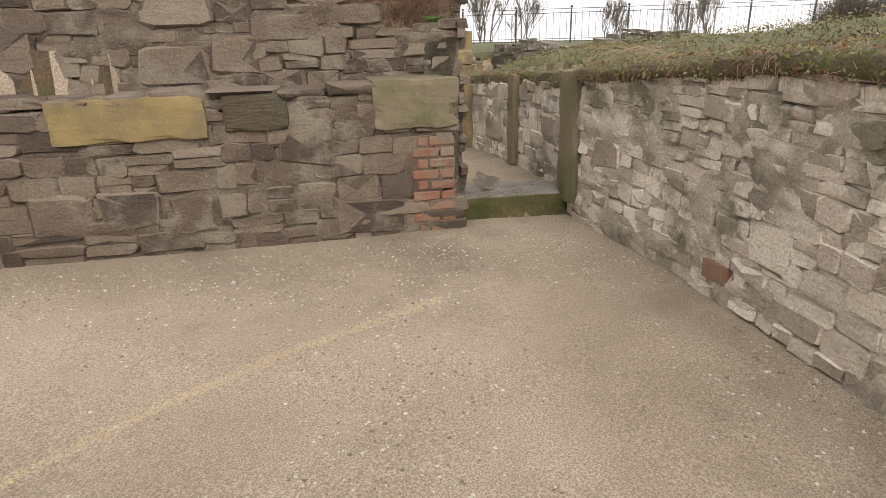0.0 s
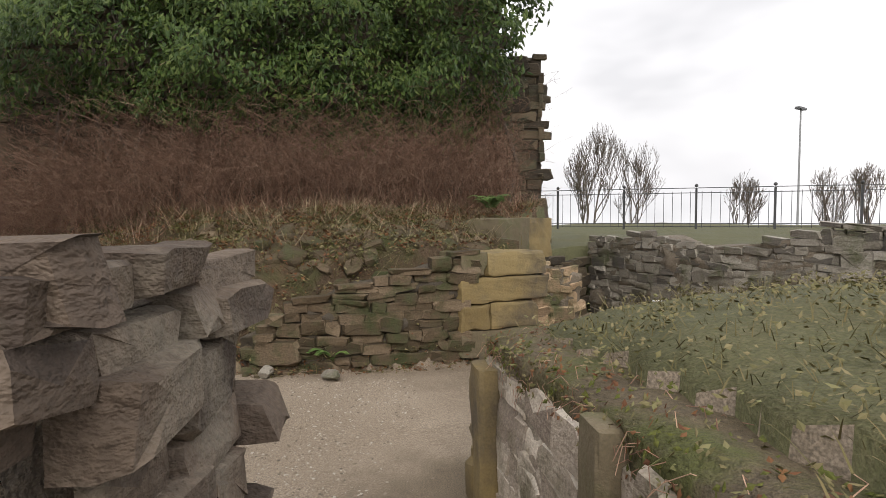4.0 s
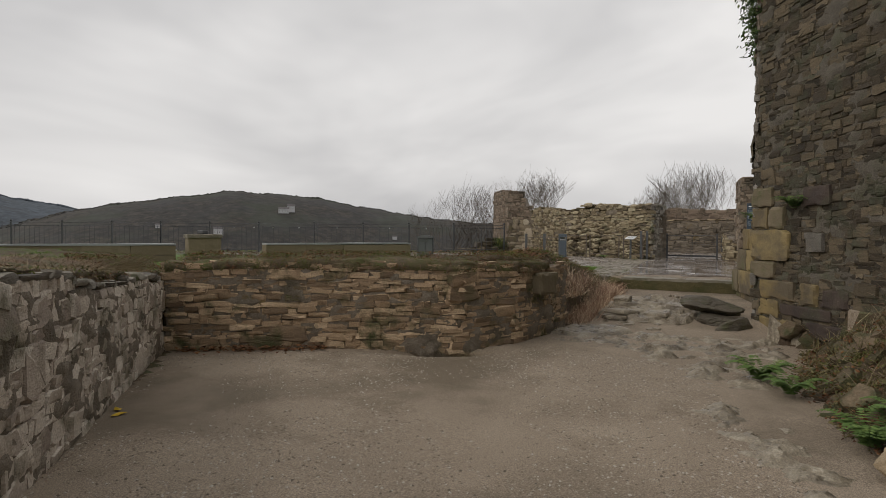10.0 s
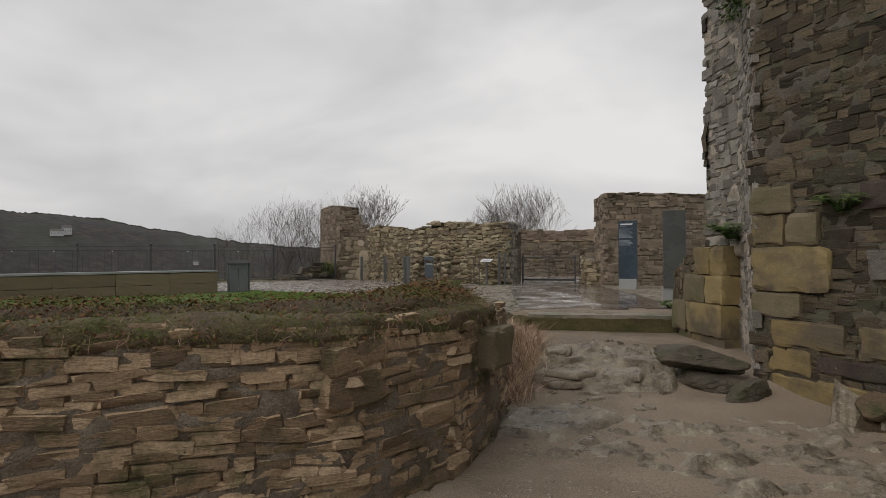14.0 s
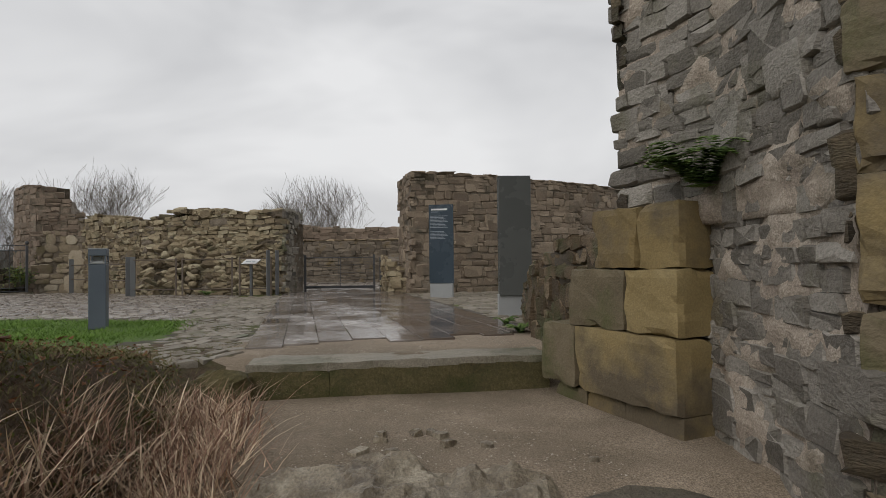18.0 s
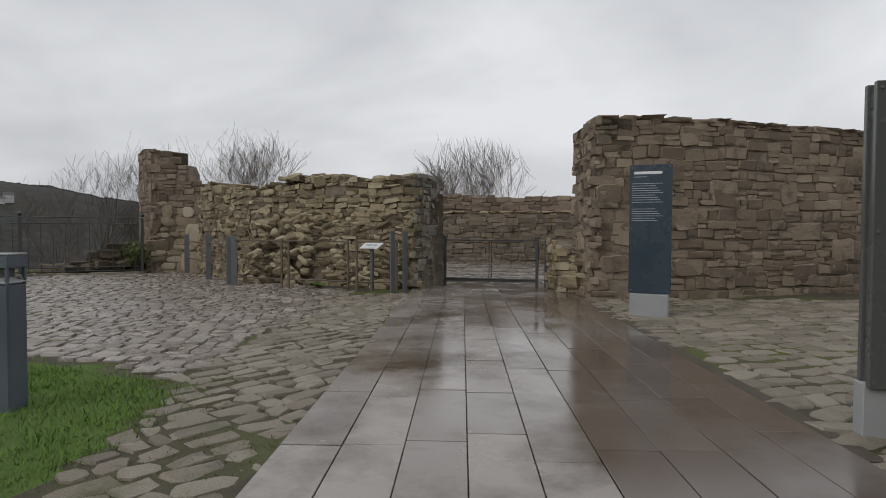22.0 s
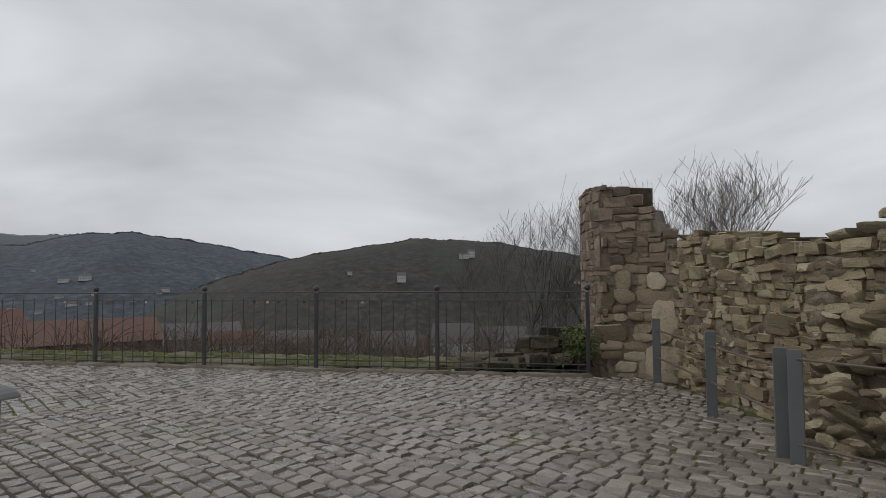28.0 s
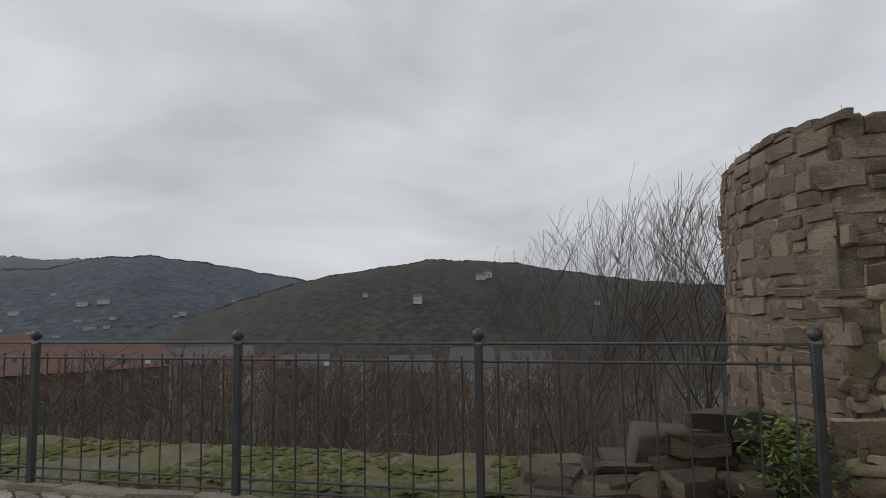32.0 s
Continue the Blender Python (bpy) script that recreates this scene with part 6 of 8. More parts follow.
def litter_bin():
    b0 = base("litter_bin", -8.55, 1.42, 0, 38, label="grey metal litter bin with a domed lid beside the bench", category="bin")

    def half(x, w, name):
        part(name, box_bm(x, 0, 0.34, w, 0.36, 0.68, 0.015), "steel", b0)

    half(-0.11, 0.21, "door")
    half(0.11, 0.21, "door")
    for i in range(2):
        part("post", box_bm(-0.235 + 0.47 * i, 0, 0.36, 0.04, 0.3, 0.72, 0.01), "steel", b0)
    lid = bmesh.new()
    bmesh.ops.create_cone(lid, segments=24, radius1=0.28, radius2=0.28, depth=0.5, cap_ends=True)
    bmesh.ops.scale(lid, vec=(1, 0.3, 1), verts=lid.verts)
    bmesh.ops.transform(lid, matrix=Matrix.Translation((0, 0, 0.69)) @ Matrix.Rotation(radians(90), 4, "X"), verts=lid.verts)
    geom = lid.verts[:] + lid.edges[:] + lid.faces[:]
    bmesh.ops.bisect_plane(lid, geom=geom, plane_co=(0, 0, 0.7), plane_no=(0, 0, -1), clear_outer=True)
    bmesh.ops.holes_fill(lid, edges=lid.edges[:])
    part("lid", lid, "steel", b0, smooth=False)
    # A thin dark sheet on the doors paints the shaded inside of the slot.
    part("opening", box_bm(-0.05, -0.185, 0.6, 0.3, 0.006, 0.09, 0), "panel_dark", b0)


litter_bin()


def bench(x0, y0, x1, y1, seed, label):
    d = Vector((x1 - x0, y1 - y0))
    L = d.length
    d = d / L
    o = Vector((-d.y, d.x))
    b0 = base("stone_bench", (x0 + x1) / 2, (y0 + y1) / 2, 0, label=label, category="bench")
    n = max(2, round(L / 1.1))
    for r, (z, h) in enumerate(((0.13, 0.26), (0.385, 0.25))):
        for i in range(n):
            f = (i + 0.5) / n
            block(b0, (x0 + d.x * L * f, y0 + d.y * L * f, z - 0.02), d, (L / n - 0.008, 0.42, h - 0.006), "bench", "block", 0.008, seed + 7 * r + i)
    block(b0, ((x0 + x1) / 2, (y0 + y1) / 2, 0.515), d, (L, 0.46, 0.04), "concrete", "seat_slab", 0.005, seed + 40)


bench(-8.95, 1.0, -10.5, -3.25, 200, "long low bench of pale sandstone blocks")
bench(-11.45, -5.3, -12.9, -9.2, 240, "second low bench of pale sandstone blocks")
pier = base("stone_pier", -11.05, -4.75, 0, label="squat sandstone pier with a small metal top", category="pier")
block(pier, (-11.05, -4.75, 0.3), (-0.36, -0.93), (0.8, 0.6, 0.8), "bench", "body", 0.03, 260)
block(pier, (-11.05, -4.75, 0.73), (-0.36, -0.93), (0.86, 0.66, 0.1), "rock", "cap", 0.02, 261)
part("metal_top", box_bm(0, 0, 0.83, 0.3, 0.16, 0.1, 0.02), "iron", pier)


# ---- growth ----
def leaf(heap, p, d, n, length, width):
    """A folded leaf from p along d."""
    s = d.cross(n).normalized()
    mid = p + d * length * 0.45
    heap.add([p, mid + s * width * 0.5 - n * width * 0.12, p + d * length, mid - s * width * 0.5 - n * width * 0.12, mid + n * width * 0.08], [(0, 1, 4), (1, 2, 4), (2, 3, 4), (3, 0, 4)])


def blade(heap, p, tip, width):
    d = (tip - p)
    s = Vector((-d.y, d.x, 0.001))
    if s.length < 1e-3:
        s = Vector((1, 0, 0))
    s = s.normalized() * width * 0.5
    mid = p + d * 0.55 + Vector((0, 0, d.length * 0.06))
    heap.add([p - s, p + s, mid + s * 0.7, tip, mid - s * 0.7], [(0, 1, 2, 4), (4, 2, 3)])


def twig(heap, pts, r0, sides=3):
    n = len(pts)
    heap.add(*tube(pts, [max(0.0012, r0 * (1 - 0.8 * i / (n - 1))) for i in range(n)], sides))


FACE_A, FACE_B = Vector((4.45, -6.45, 0)), Vector((11.25, -10.75, 0))
FACE_D = (FACE_B - FACE_A).normalized()
FACE_O = Vector((FACE_D.y, -FACE_D.x, 0))
FACE_L = (FACE_B - FACE_A).length


def ivy_front():
    rng = random.Random(31)
    ivy = base("ivy", 7.8, -8.7, 0.9, label="dense dark green ivy hanging over the front of the keep", category="ivy")
    inv = ivy.matrix_basis.inverted()
    heap = Heap()

    def bulge(s, z):
        v = Vector((s * 0.8, z * 0.9, 3.3))
        low = min(1, max(0, (z - 1.9) / 0.8))
        return 0.18 + low * (0.55 + 1.2 * noise.noise(v) + 0.75 * noise.noise(v * 2.7))

    clumps = 6600
    for _ in range(clumps):
        s, z = rng.uniform(0.3, FACE_L - 0.15), rng.uniform(1.75, 6.9)
        bottom = 2.05 + 0.35 * noise.noise(Vector((s * 1.1, 7, 0))) + 0.25 * math.sin(s * 0.9)
        if z < bottom or s < 0.35 + 0.3 * noise.noise(Vector((z * 1.3, 5, 0))):
            continue
        if s > FACE_L - 0.55 and z < 3.5:
            continue
        out = bulge(s, z) * rng.uniform(0.75, 1.12)
        c = FACE_A + FACE_D * s + FACE_O * out + Vector((0, 0, z))
        for k in range(rng.randint(6, 10)):
            p = c + Vector((rng.gauss(0, 0.09), rng.gauss(0, 0.09), rng.gauss(0, 0.07)))
            n = (FACE_O * rng.uniform(0.5, 1.2) + Vector((rng.uniform(-0.5, 0.5), rng.uniform(-0.5, 0.5), rng.uniform(0.0, 1.0)))).normalized()
            d = (Vector((rng.uniform(-0.7, 0.7), rng.uniform(-0.7, 0.7), -rng.uniform(0.4, 1.2)))).normalized()
            d = (d - n * d.dot(n)).normalized()
            leaf(heap, inv @ p, d, n, rng.uniform(0.07, 0.135), rng.uniform(0.03, 0.054))
    heap.object("foliage", "ivy", ivy)
    wood = Heap()
    for i in range(26):
        s = rng.uniform(0.2, FACE_L - 0.4)
        pts = []
        for j in range(7):
            z = 0.9 + j * 0.7
            pts.append(inv @ (FACE_A + FACE_D * (s + 0.25 * math.sin(j * 1.3 + i)) + FACE_O * (0.08 + 0.06 * (j % 2)) + Vector((0, 0, z))))
        twig(wood, pts, 0.03, 5)
    wood.object("stem_tangle", "bark", ivy)
    brow = base("ivy", 2.1, -4.7, 4.2, label="tuft of ivy over the broken top of the keep", category="ivy")
    inv = brow.matrix_basis.inverted()
    h = Heap()
    for _ in range(480):
        if rng.random() < 0.6:
            c = Vector((1.8, -3.96, 0)) + Vector((0.685, -0.728, 0)) * rng.uniform(-0.1, 1.5) + Vector((rng.gauss(0, 0.1), rng.gauss(0, 0.1), 4.3 + rng.uniform(-0.12, 0.45) * rng.random()))
        else:
            c = Vector((1.78, -3.7, 0)) + Vector((0.02, 1.0, 0)) * rng.uniform(-0.3, 0.7) + Vector((rng.gauss(-0.06, 0.07), rng.gauss(0, 0.07), 4.3 - 0.85 * rng.random() ** 1.6))
        for k in range(6):
            n = Vector((rng.uniform(-1, 0.4), rng.uniform(-1, 0.2), rng.uniform(0, 1))).normalized()
            d = Vector((rng.uniform(-0.7, 0.7), rng.uniform(-0.7, 0.7), -rng.uniform(0.3, 1))).normalized()
            d = (d - n * d.dot(n)).normalized()
            leaf(h, inv @ (c + Vector((rng.gauss(0, 0.05), rng.gauss(0, 0.05), rng.gauss(0, 0.05)))), d, n, rng.uniform(0.05, 0.1), rng.uniform(0.03, 0.05))
    h.object("foliage", "ivy", brow)


ivy_front()


def brambles():
    rng = random.Random(32)
    br = base("bramble_thicket", 7.2, -9.2, 0.7, label="brown leafless bramble thicket below the ivy", category="bush")
    inv = br.matrix_basis.inverted()
    canes, fine = Heap(), Heap()
    for i in range(3000):
        s = rng.uniform(-0.35, FACE_L - 0.55)
        o = 0.1 + 1.35 * rng.random() ** 1.3
        b = FACE_A + FACE_D * s + FACE_O * o
        z0 = on_ground(b.x, b.y)
        h = (1.95 - 0.62 * o) * rng.uniform(0.45, 1.1) * (1 + 0.3 * noise.noise(Vector((s * 1.4, o * 1.5, 4.0)))) * (0.45 + 0.55 * min(1, max(0, (s + 0.4) / 1.4)))
        lean = (Vector((rng.gauss(0, 0.42), rng.gauss(0, 0.42), 0)) + FACE_O * rng.uniform(0, 0.35)) * min(1.0, max(0.3, (s + 0.4) / 1.4), max(0.3, (FACE_L - s) / 1.2))
        pts = []
        for j in range(5):
            t = j / 4
            pts.append(inv @ (b + lean * t * t * h + Vector((0.08 * math.sin(9 * t + i), 0.08 * math.cos(7 * t + i), z0 + h * (t - 0.18 * t * t)))))
        twig(canes, pts, rng.uniform(0.002, 0.0045))
        for k in range(9):
            j = rng.randint(1, 3)
            p = pts[j].lerp(pts[j + 1], rng.random())
            q = p + Vector((rng.gauss(0, 0.14), rng.gauss(0, 0.14), rng.uniform(-0.1, 0.18)))
            twig(fine, [p, p.lerp(q, 0.5) + Vector((0, 0, 0.02)), q], 0.002)
    canes.object("cane_tangle", "brush", br)["kind"] = "stuff"
    fine.object("twig_tangle", "brush", br)["kind"] = "stuff"


brambles()


def tufts(name, mat, spots, seed, label, category, n=(14, 26), height=(0.08, 0.22), spread=0.08, width=0.006, lean=0.6, kind="stuff"):
    rng = random.Random(seed)
    h = Heap()
    for x, y in spots:
        z = on_ground(x, y) - 0.01
        for k in range(rng.randint(*n)):
            p = Vector((x + rng.gauss(0, spread), y + rng.gauss(0, spread), z))
            t = rng.uniform(*height)
            blade(h, p, p + Vector((rng.gauss(0, lean) * t, rng.gauss(0, lean) * t, t * rng.uniform(0.5, 1))), width * rng.uniform(0.6, 1.3))
    return tagged(h.object(name, mat), label, category, kind=kind)


def scatter(poly, n, seed, test=None):
    rng = np.random.RandomState(seed)
    a = np.array(poly)
    lo, hi = a.min(0), a.max(0)
    out = np.zeros((0, 2))
    while len(out) < n:
        p = lo + (hi - lo) * rng.rand(n * 2, 2)
        keep = inside(poly, p[:, 0], p[:, 1])
        if test is not None:
            keep &= test(p[:, 0], p[:, 1])
        out = np.vstack([out, p[keep]])
    return [tuple(q) for q in out[:n]]


MOUND = MOUND_BASE + TOWER_FRONT
tufts("dead_stalks", "stalk", scatter(MOUND, 260, 11, lambda x, y: (distance(MOUND_BASE, x, y) > 1.3) & (distance(MOUND_BASE, x, y) < 2.7)), 68, "tangle of reddish dead stalks below the brambles", "plants", n=(6, 12), height=(0.12, 0.42), spread=0.1, width=0.005, lean=1.4)
tufts("dry_grass", "straw", scatter(MOUND, 420, 1, lambda x, y: (distance(MOUND_BASE, x, y) > 0.2) & (distance(MOUND_BASE, x, y) < 2.6)), 41, "dry straw-coloured grass on the mound", "grass", n=(8, 16), height=(0.08, 0.3), lean=0.9)
tufts("winter_grass", "dull_grass", scatter(MOUND, 1000, 2, lambda x, y: distance(MOUND_BASE, x, y) < 2.2), 42, "dull green grass and weeds on the mound", "grass", n=(10, 20), height=(0.04, 0.14), lean=0.9, spread=0.09)
BANK_TOP = [(-3.6, -10.6), (-3.1, -9.75), (-1.95, -8.6), (-0.7, -7.6), (-0.35, -6.9), (-0.4, -5.4), (-0.75, -3.6), (-1.0, -2.4), (-1.9, -2.2), (-2.2, -5.5), (-4.2, -8.2), (-5.5, -10)]
tufts("winter_grass", "dull_grass", scatter(BANK_TOP, 3400, 3), 43, "short brownish turf along the top of the bank", "grass", n=(8, 14), height=(0.01, 0.04), width=0.003, lean=0.9, spread=0.07)
tufts("dry_grass", "dull_grass", scatter(BANK_TOP, 900, 4), 44, "dead grass over the edge of the bank", "grass", n=(6, 12), height=(0.015, 0.045), width=0.003, lean=1.3, spread=0.07)
tufts("dry_grass", "stalk", scatter(BANK_TOP, 1700, 9), 49, "reddish-brown dead turf on the bank", "grass", n=(8, 14), height=(0.01, 0.035), width=0.003, lean=1.2, spread=0.06)
tufts("lawn_grass", "grass", scatter(LAWN, 5200, 5), 45, "bright short green lawn of the plaza", "grass", n=(9, 13), height=(0.02, 0.05), lean=0.7, spread=0.07, width=0.005)
NEAR_LAWN = [(-2.5, 0.9), (-5.0, 1.2), (-8.4, 1.8), (-7.5, -0.3), (-4.2, -1.2), (-2.3, -1.2), (-2.1, -0.3)]
tufts("lawn_grass", "grass", scatter(NEAR_LAWN, 3600, 6), 46, "bright short green lawn around the bollard", "grass", n=(10, 14), height=(0.02, 0.065), lean=0.7, spread=0.06, width=0.005)
MEADOW = [(2.9, -20.9), (4.0, -19.2), (4.6, -18.3), (5.15, -17.3), (5.95, -16.0), (6.6, -15.0), (7.6, -15.3), (8.6, -16.8), (9, -20), (6, -23)]
tufts("winter_grass", "dull_grass", scatter(MEADOW, 1500, 7), 47, "low weedy turf on top of the meadow wall", "grass", n=(10, 16), height=(0.02, 0.08), lean=0.9, spread=0.08, width=0.004)
EDGE_B = [(2.5, -20.75), (3.5, -19.3), (4.4, -18.15), (4.98, -17.15)]


def hanging(points, seed, z, mat, label, n=700, drop=(0.03, 0.16), out=0.05, side=1):
    rng = random.Random(seed)
    ln = Line(points, side)
    h = Heap()
    for i in range(n):
        p, d, o = ln.at(rng.uniform(0, ln.length))
        zz = z + rng.uniform(-0.02, 0.05)
        a = Vector((p.x, p.y, zz)) - o * rng.uniform(0.0, 0.25)
        b = Vector((p.x, p.y, zz)) + o * rng.uniform(0, out) + Vector((0, 0, -rng.uniform(*drop) + 0.03)) + d * rng.gauss(0, 0.05)
        m = (a + b) / 2 + Vector((0, 0, 0.02))
        twig(h, [a, m, b], 0.0016)
    return tagged(h.object("hanging_turf", mat), label, "grass", kind="stuff")


hanging(EDGE_B, 51, 0.6, "dull_grass", "dead grass hanging over the meadow wall", side=-1, n=90, drop=(0.0, 0.1))
hanging(EDGE_B, 59, 0.63, "meadow_leaf", "green turf over the edge of the meadow wall", side=-1, n=60, drop=(-0.02, 0.05), out=0.03)
hanging(EDGE_B, 58, 0.6, "stalk", "brown roots hanging over the meadow wall", side=-1, n=120, drop=(0.0, 0.14))
hanging(BANK, 60, 0.48, "dull_grass", "dead brown turf over the edge of the bank wall", n=160, drop=(0.0, 0.07), out=0.04)
hanging(BANK, 57, 0.46, "stalk", "brown roots and dead stalks over the bank wall", n=80, drop=(0.0, 0.06))
hanging([a_point(12.2, 0.45), a_point(8.3, 0.45)], 53, 1.34, "brush", "dry roots over the crumbled wall", n=120, side=-1, drop=(0.0, 0.08))
hanging([a_point(12.95, 0.42), a_point(12.4, 0.42)], 54, 0.98, "brush", "dry plants over the crumbled wall", n=220, side=-1, drop=(0.0, 0.18), out=0.08)
hanging([a_point(12.95, 0.45), a_point(12.2, 0.45)], 56, 1.02, "dull_grass", "dull green creepers over the crumbled wall", n=180, side=-1, drop=(-0.08, 0.08), out=0.06)
hanging([a_point(3.4, 0.9), a_point(9.0, 0.9)], 55, 0.42, "straw", "dry grass along the coping", n=700, side=-1, drop=(-0.15, 0.05), out=0.15)


def turf_lip(name, pts, side, top, seed, label, out=0.05, greens="meadow_leaf", density=420):
    """The rounded edge of turf that hangs over the top of a wall, with its small leaves and roots."""
    rng = random.Random(seed)
    line = Line(pts, side)
    n = max(4, int(line.length / 0.05))
    section = ((-0.5, 0.02), (-0.3, 0.06), (-0.12, 0.065), (0.0, 0.05), (out, 0.01), (out * 0.8, -0.05), (-0.02, -0.075), (-0.1, -0.06))

    def at(s, k):
        p, d, o = line.at(s)
        i = min(len(section) - 2, int(k))
        f = k - i
        a, b = section[i], section[i + 1]
        x, z = a[0] + (b[0] - a[0]) * f, a[1] + (b[1] - a[1]) * f
        q = Vector((s * 1.0, k * 0.35, seed))
        w = 0.045 * noise.noise(q * 2.1) + 0.03 * noise.noise(q * 6.0)
        return p + o * (x + w * (0.4 if k < 2 else 1.0)) + Vector((0, 0, top(s) + z + 0.7 * w)), o, d

    m = len(section)
    vs = [tuple(at(line.length * i / n, k)[0]) for i in range(n + 1) for k in range(m)]
    fs = [(i * m + k, i * m + k + 1, i * m + m + k + 1, i * m + m + k) for i in range(n) for k in range(m - 1)]
    ob = mesh_object(name, vs, fs, "turf_soil", smooth=True)
    tagged(ob, label, "turf", kind="stuff")
    heaps = {greens: Heap(), "stalk": Heap(), "moss": Heap(), "leaf_litter": Heap()}
    for i in range(int(density * line.length)):
        k = 5.6 * rng.random()
        p, o, d = at(rng.uniform(0, line.length), k)
        up = (Vector((0, 0, 1)) * (1 if k < 3 else 0.4) + o * (0.1 if k < 2 else 0.8) + Vector((rng.gauss(0, 0.5), rng.gauss(0, 0.5), rng.gauss(0, 0.3)))).normalized()
        t = Vector((rng.gauss(0, 1), rng.gauss(0, 1), rng.gauss(0, 1) - (0.8 if k > 3 else 0)))
        t = (t - up * t.dot(up)).normalized()
        kind = rng.choices((greens, "stalk", "moss", "leaf_litter"), (4, 1 if k < 3 else 4, 2.5, 1.5))[0]
        if kind == "stalk":
            twig(heaps[kind], [p - up * 0.01, p + t * 0.03 + up * 0.015, p + t * rng.uniform(0.04, 0.09) - Vector((0, 0, 0.02))], 0.0014)
        else:
            for _ in range(3):
                leaf(heaps[kind], p + Vector((rng.gauss(0, 0.012), rng.gauss(0, 0.012), rng.gauss(0, 0.008))) + up * 0.006, t, up, rng.uniform(0.014, 0.032), rng.uniform(0.008, 0.018))
                t = (Matrix.Rotation(2.1, 3, up) @ t).normalized()
    for kind, heap in heaps.items():
        piece = heap.object({"stalk": "root_tangle", "moss": "moss"}.get(kind, "foliage"), kind, ob)
        piece["kind"] = "stuff"


turf_lip("turf_edge", B_FACE, -1, lambda s: 0.61 - 0.15 * min(1, max(0, (s - 2.4) / 2.0)), 201, "overhanging edge of weedy turf on the meadow wall", 0.07, density=560)
turf_lip("turf_edge", B_PASS, -1, lambda s: 0.40 - 0.15 * min(1, s / 2.5), 202, "mossy turf over the top of the passage wall", 0.0, density=420)
turf_lip("turf_edge", BANK, 1, lambda s: 0.44 + 0.03 * math.sin(s), 203, "brown turf edge over the bank wall", 0.02, "dull_grass", density=420)
turf_lip("turf_edge", [a_point(3.5, 1.0), a_point(9.0, 1.0)], -1, lambda s: 0.31 + 0.07 * min(s, 4.2), 204, "crumbling earth and dead turf over the court wall", -0.04, "straw", density=420)
COURT_TOP = [a_point(3.2, 1.0), a_point(8.6, 1.0), a_point(8.6, 0.0), a_point(3.2, -0.6)]
tufts("dry_grass", "straw", scatter(COURT_TOP, 500, 65), 65, "dry straw-coloured grass on the earth above the court wall", "grass", n=(8, 14), height=(0.02, 0.09), width=0.003, lean=1.2, spread=0.07)
tufts("dry_grass", "stalk", scatter(COURT_TOP, 700, 66), 66, "reddish dead turf above the court wall", "grass", n=(8, 14), height=(0.015, 0.05), width=0.003, lean=1.2, spread=0.07)


def bush(name, x, y, rx, ry, h, n, mat, seed, label, r=0.003):
    rng = random.Random(seed)
    b0 = base(name, x, y, on_ground(x, y) - 0.02, label=label, category="bush")
    hp = Heap()
    for i in range(n):
        a, q = rng.uniform(0, 6.28), math.sqrt(rng.random())
        p = Vector((rx * q * math.cos(a) * 0.5, ry * q * math.sin(a) * 0.5, 0))
        t = p * 2 + Vector((rng.gauss(0, 0.06), rng.gauss(0, 0.06), h * (1 - 0.5 * q * q) * rng.uniform(0.6, 1.1)))
        twig(hp, [p, p.lerp(t, 0.5) + Vector((0, 0, 0.05)), t], r)
    hp.object("stem_tangle", mat, b0)["kind"] = "stuff"
    return b0


CORNER = [(-0.22, -5.3), (-0.25, -4.4), (-0.4, -3.3), (-0.66, -2.5), (-1.05, -2.5), (-0.95, -3.6), (-0.8, -4.8), (-0.7, -5.3)]
tufts("tussock_grass", "tussock", scatter(CORNER, 200, 61), 61, "long dry straw tussocks over the corner of the bank", "grass", n=(16, 24), height=(0.06, 0.24), spread=0.07, width=0.007, lean=0.75)
tufts("tussock_grass", "stalk", scatter(CORNER, 150, 62), 62, "reddish-brown dead stalks over the corner of the bank", "grass", n=(16, 24), height=(0.08, 0.28), spread=0.07, width=0.005, lean=0.7)
HUMP = [(-0.6, -3.2), (-0.75, -2.35), (-1.5, -2.2), (-2.0, -3.0), (-1.9, -4.6), (-1.2, -5.6), (-0.8, -5.6), (-0.95, -4.2)]
tufts("winter_grass", "dull_grass", scatter(HUMP, 900, 63), 63, "mossy brown turf beside the step", "grass", n=(14, 22), height=(0.015, 0.05), spread=0.06, width=0.005, lean=0.9)
bush("dry_stalks", 4.62, -15.75, 0.1, 0.1, 0.5, 9, "bark", 64, "few bare stalks at the end of the thick wall", 0.004)


def fern(x, y, z, n, size, seed, label="green fern growing from the stones", name="fern"):
    rng = random.Random(seed)
    f = base(name, x, y, z, label=label, category="fern")
    h = Heap()
    for i in range(n):
        a = rng.uniform(0, 6.28)
        ln = size * rng.uniform(0.6, 1.1)
        d = Vector((math.cos(a), math.sin(a), 0))
        s = Vector((-d.y, d.x, 0))
        for k in range(14):
            t = k / 14
            p = d * ln * t + Vector((0, 0, ln * (1.5 * t - 1.15 * t * t) + 0.02))
            w = size * 0.42 * (1 - t) * (0.5 + t)
            for sg in (-1, 1):
                leaf(h, p, (s * sg + d * 0.5 + Vector((0, 0, -0.15))).normalized(), Vector((0, 0, 1)), max(0.025, w), 0.03)
    h.object("frond_tuft", "fern", f)


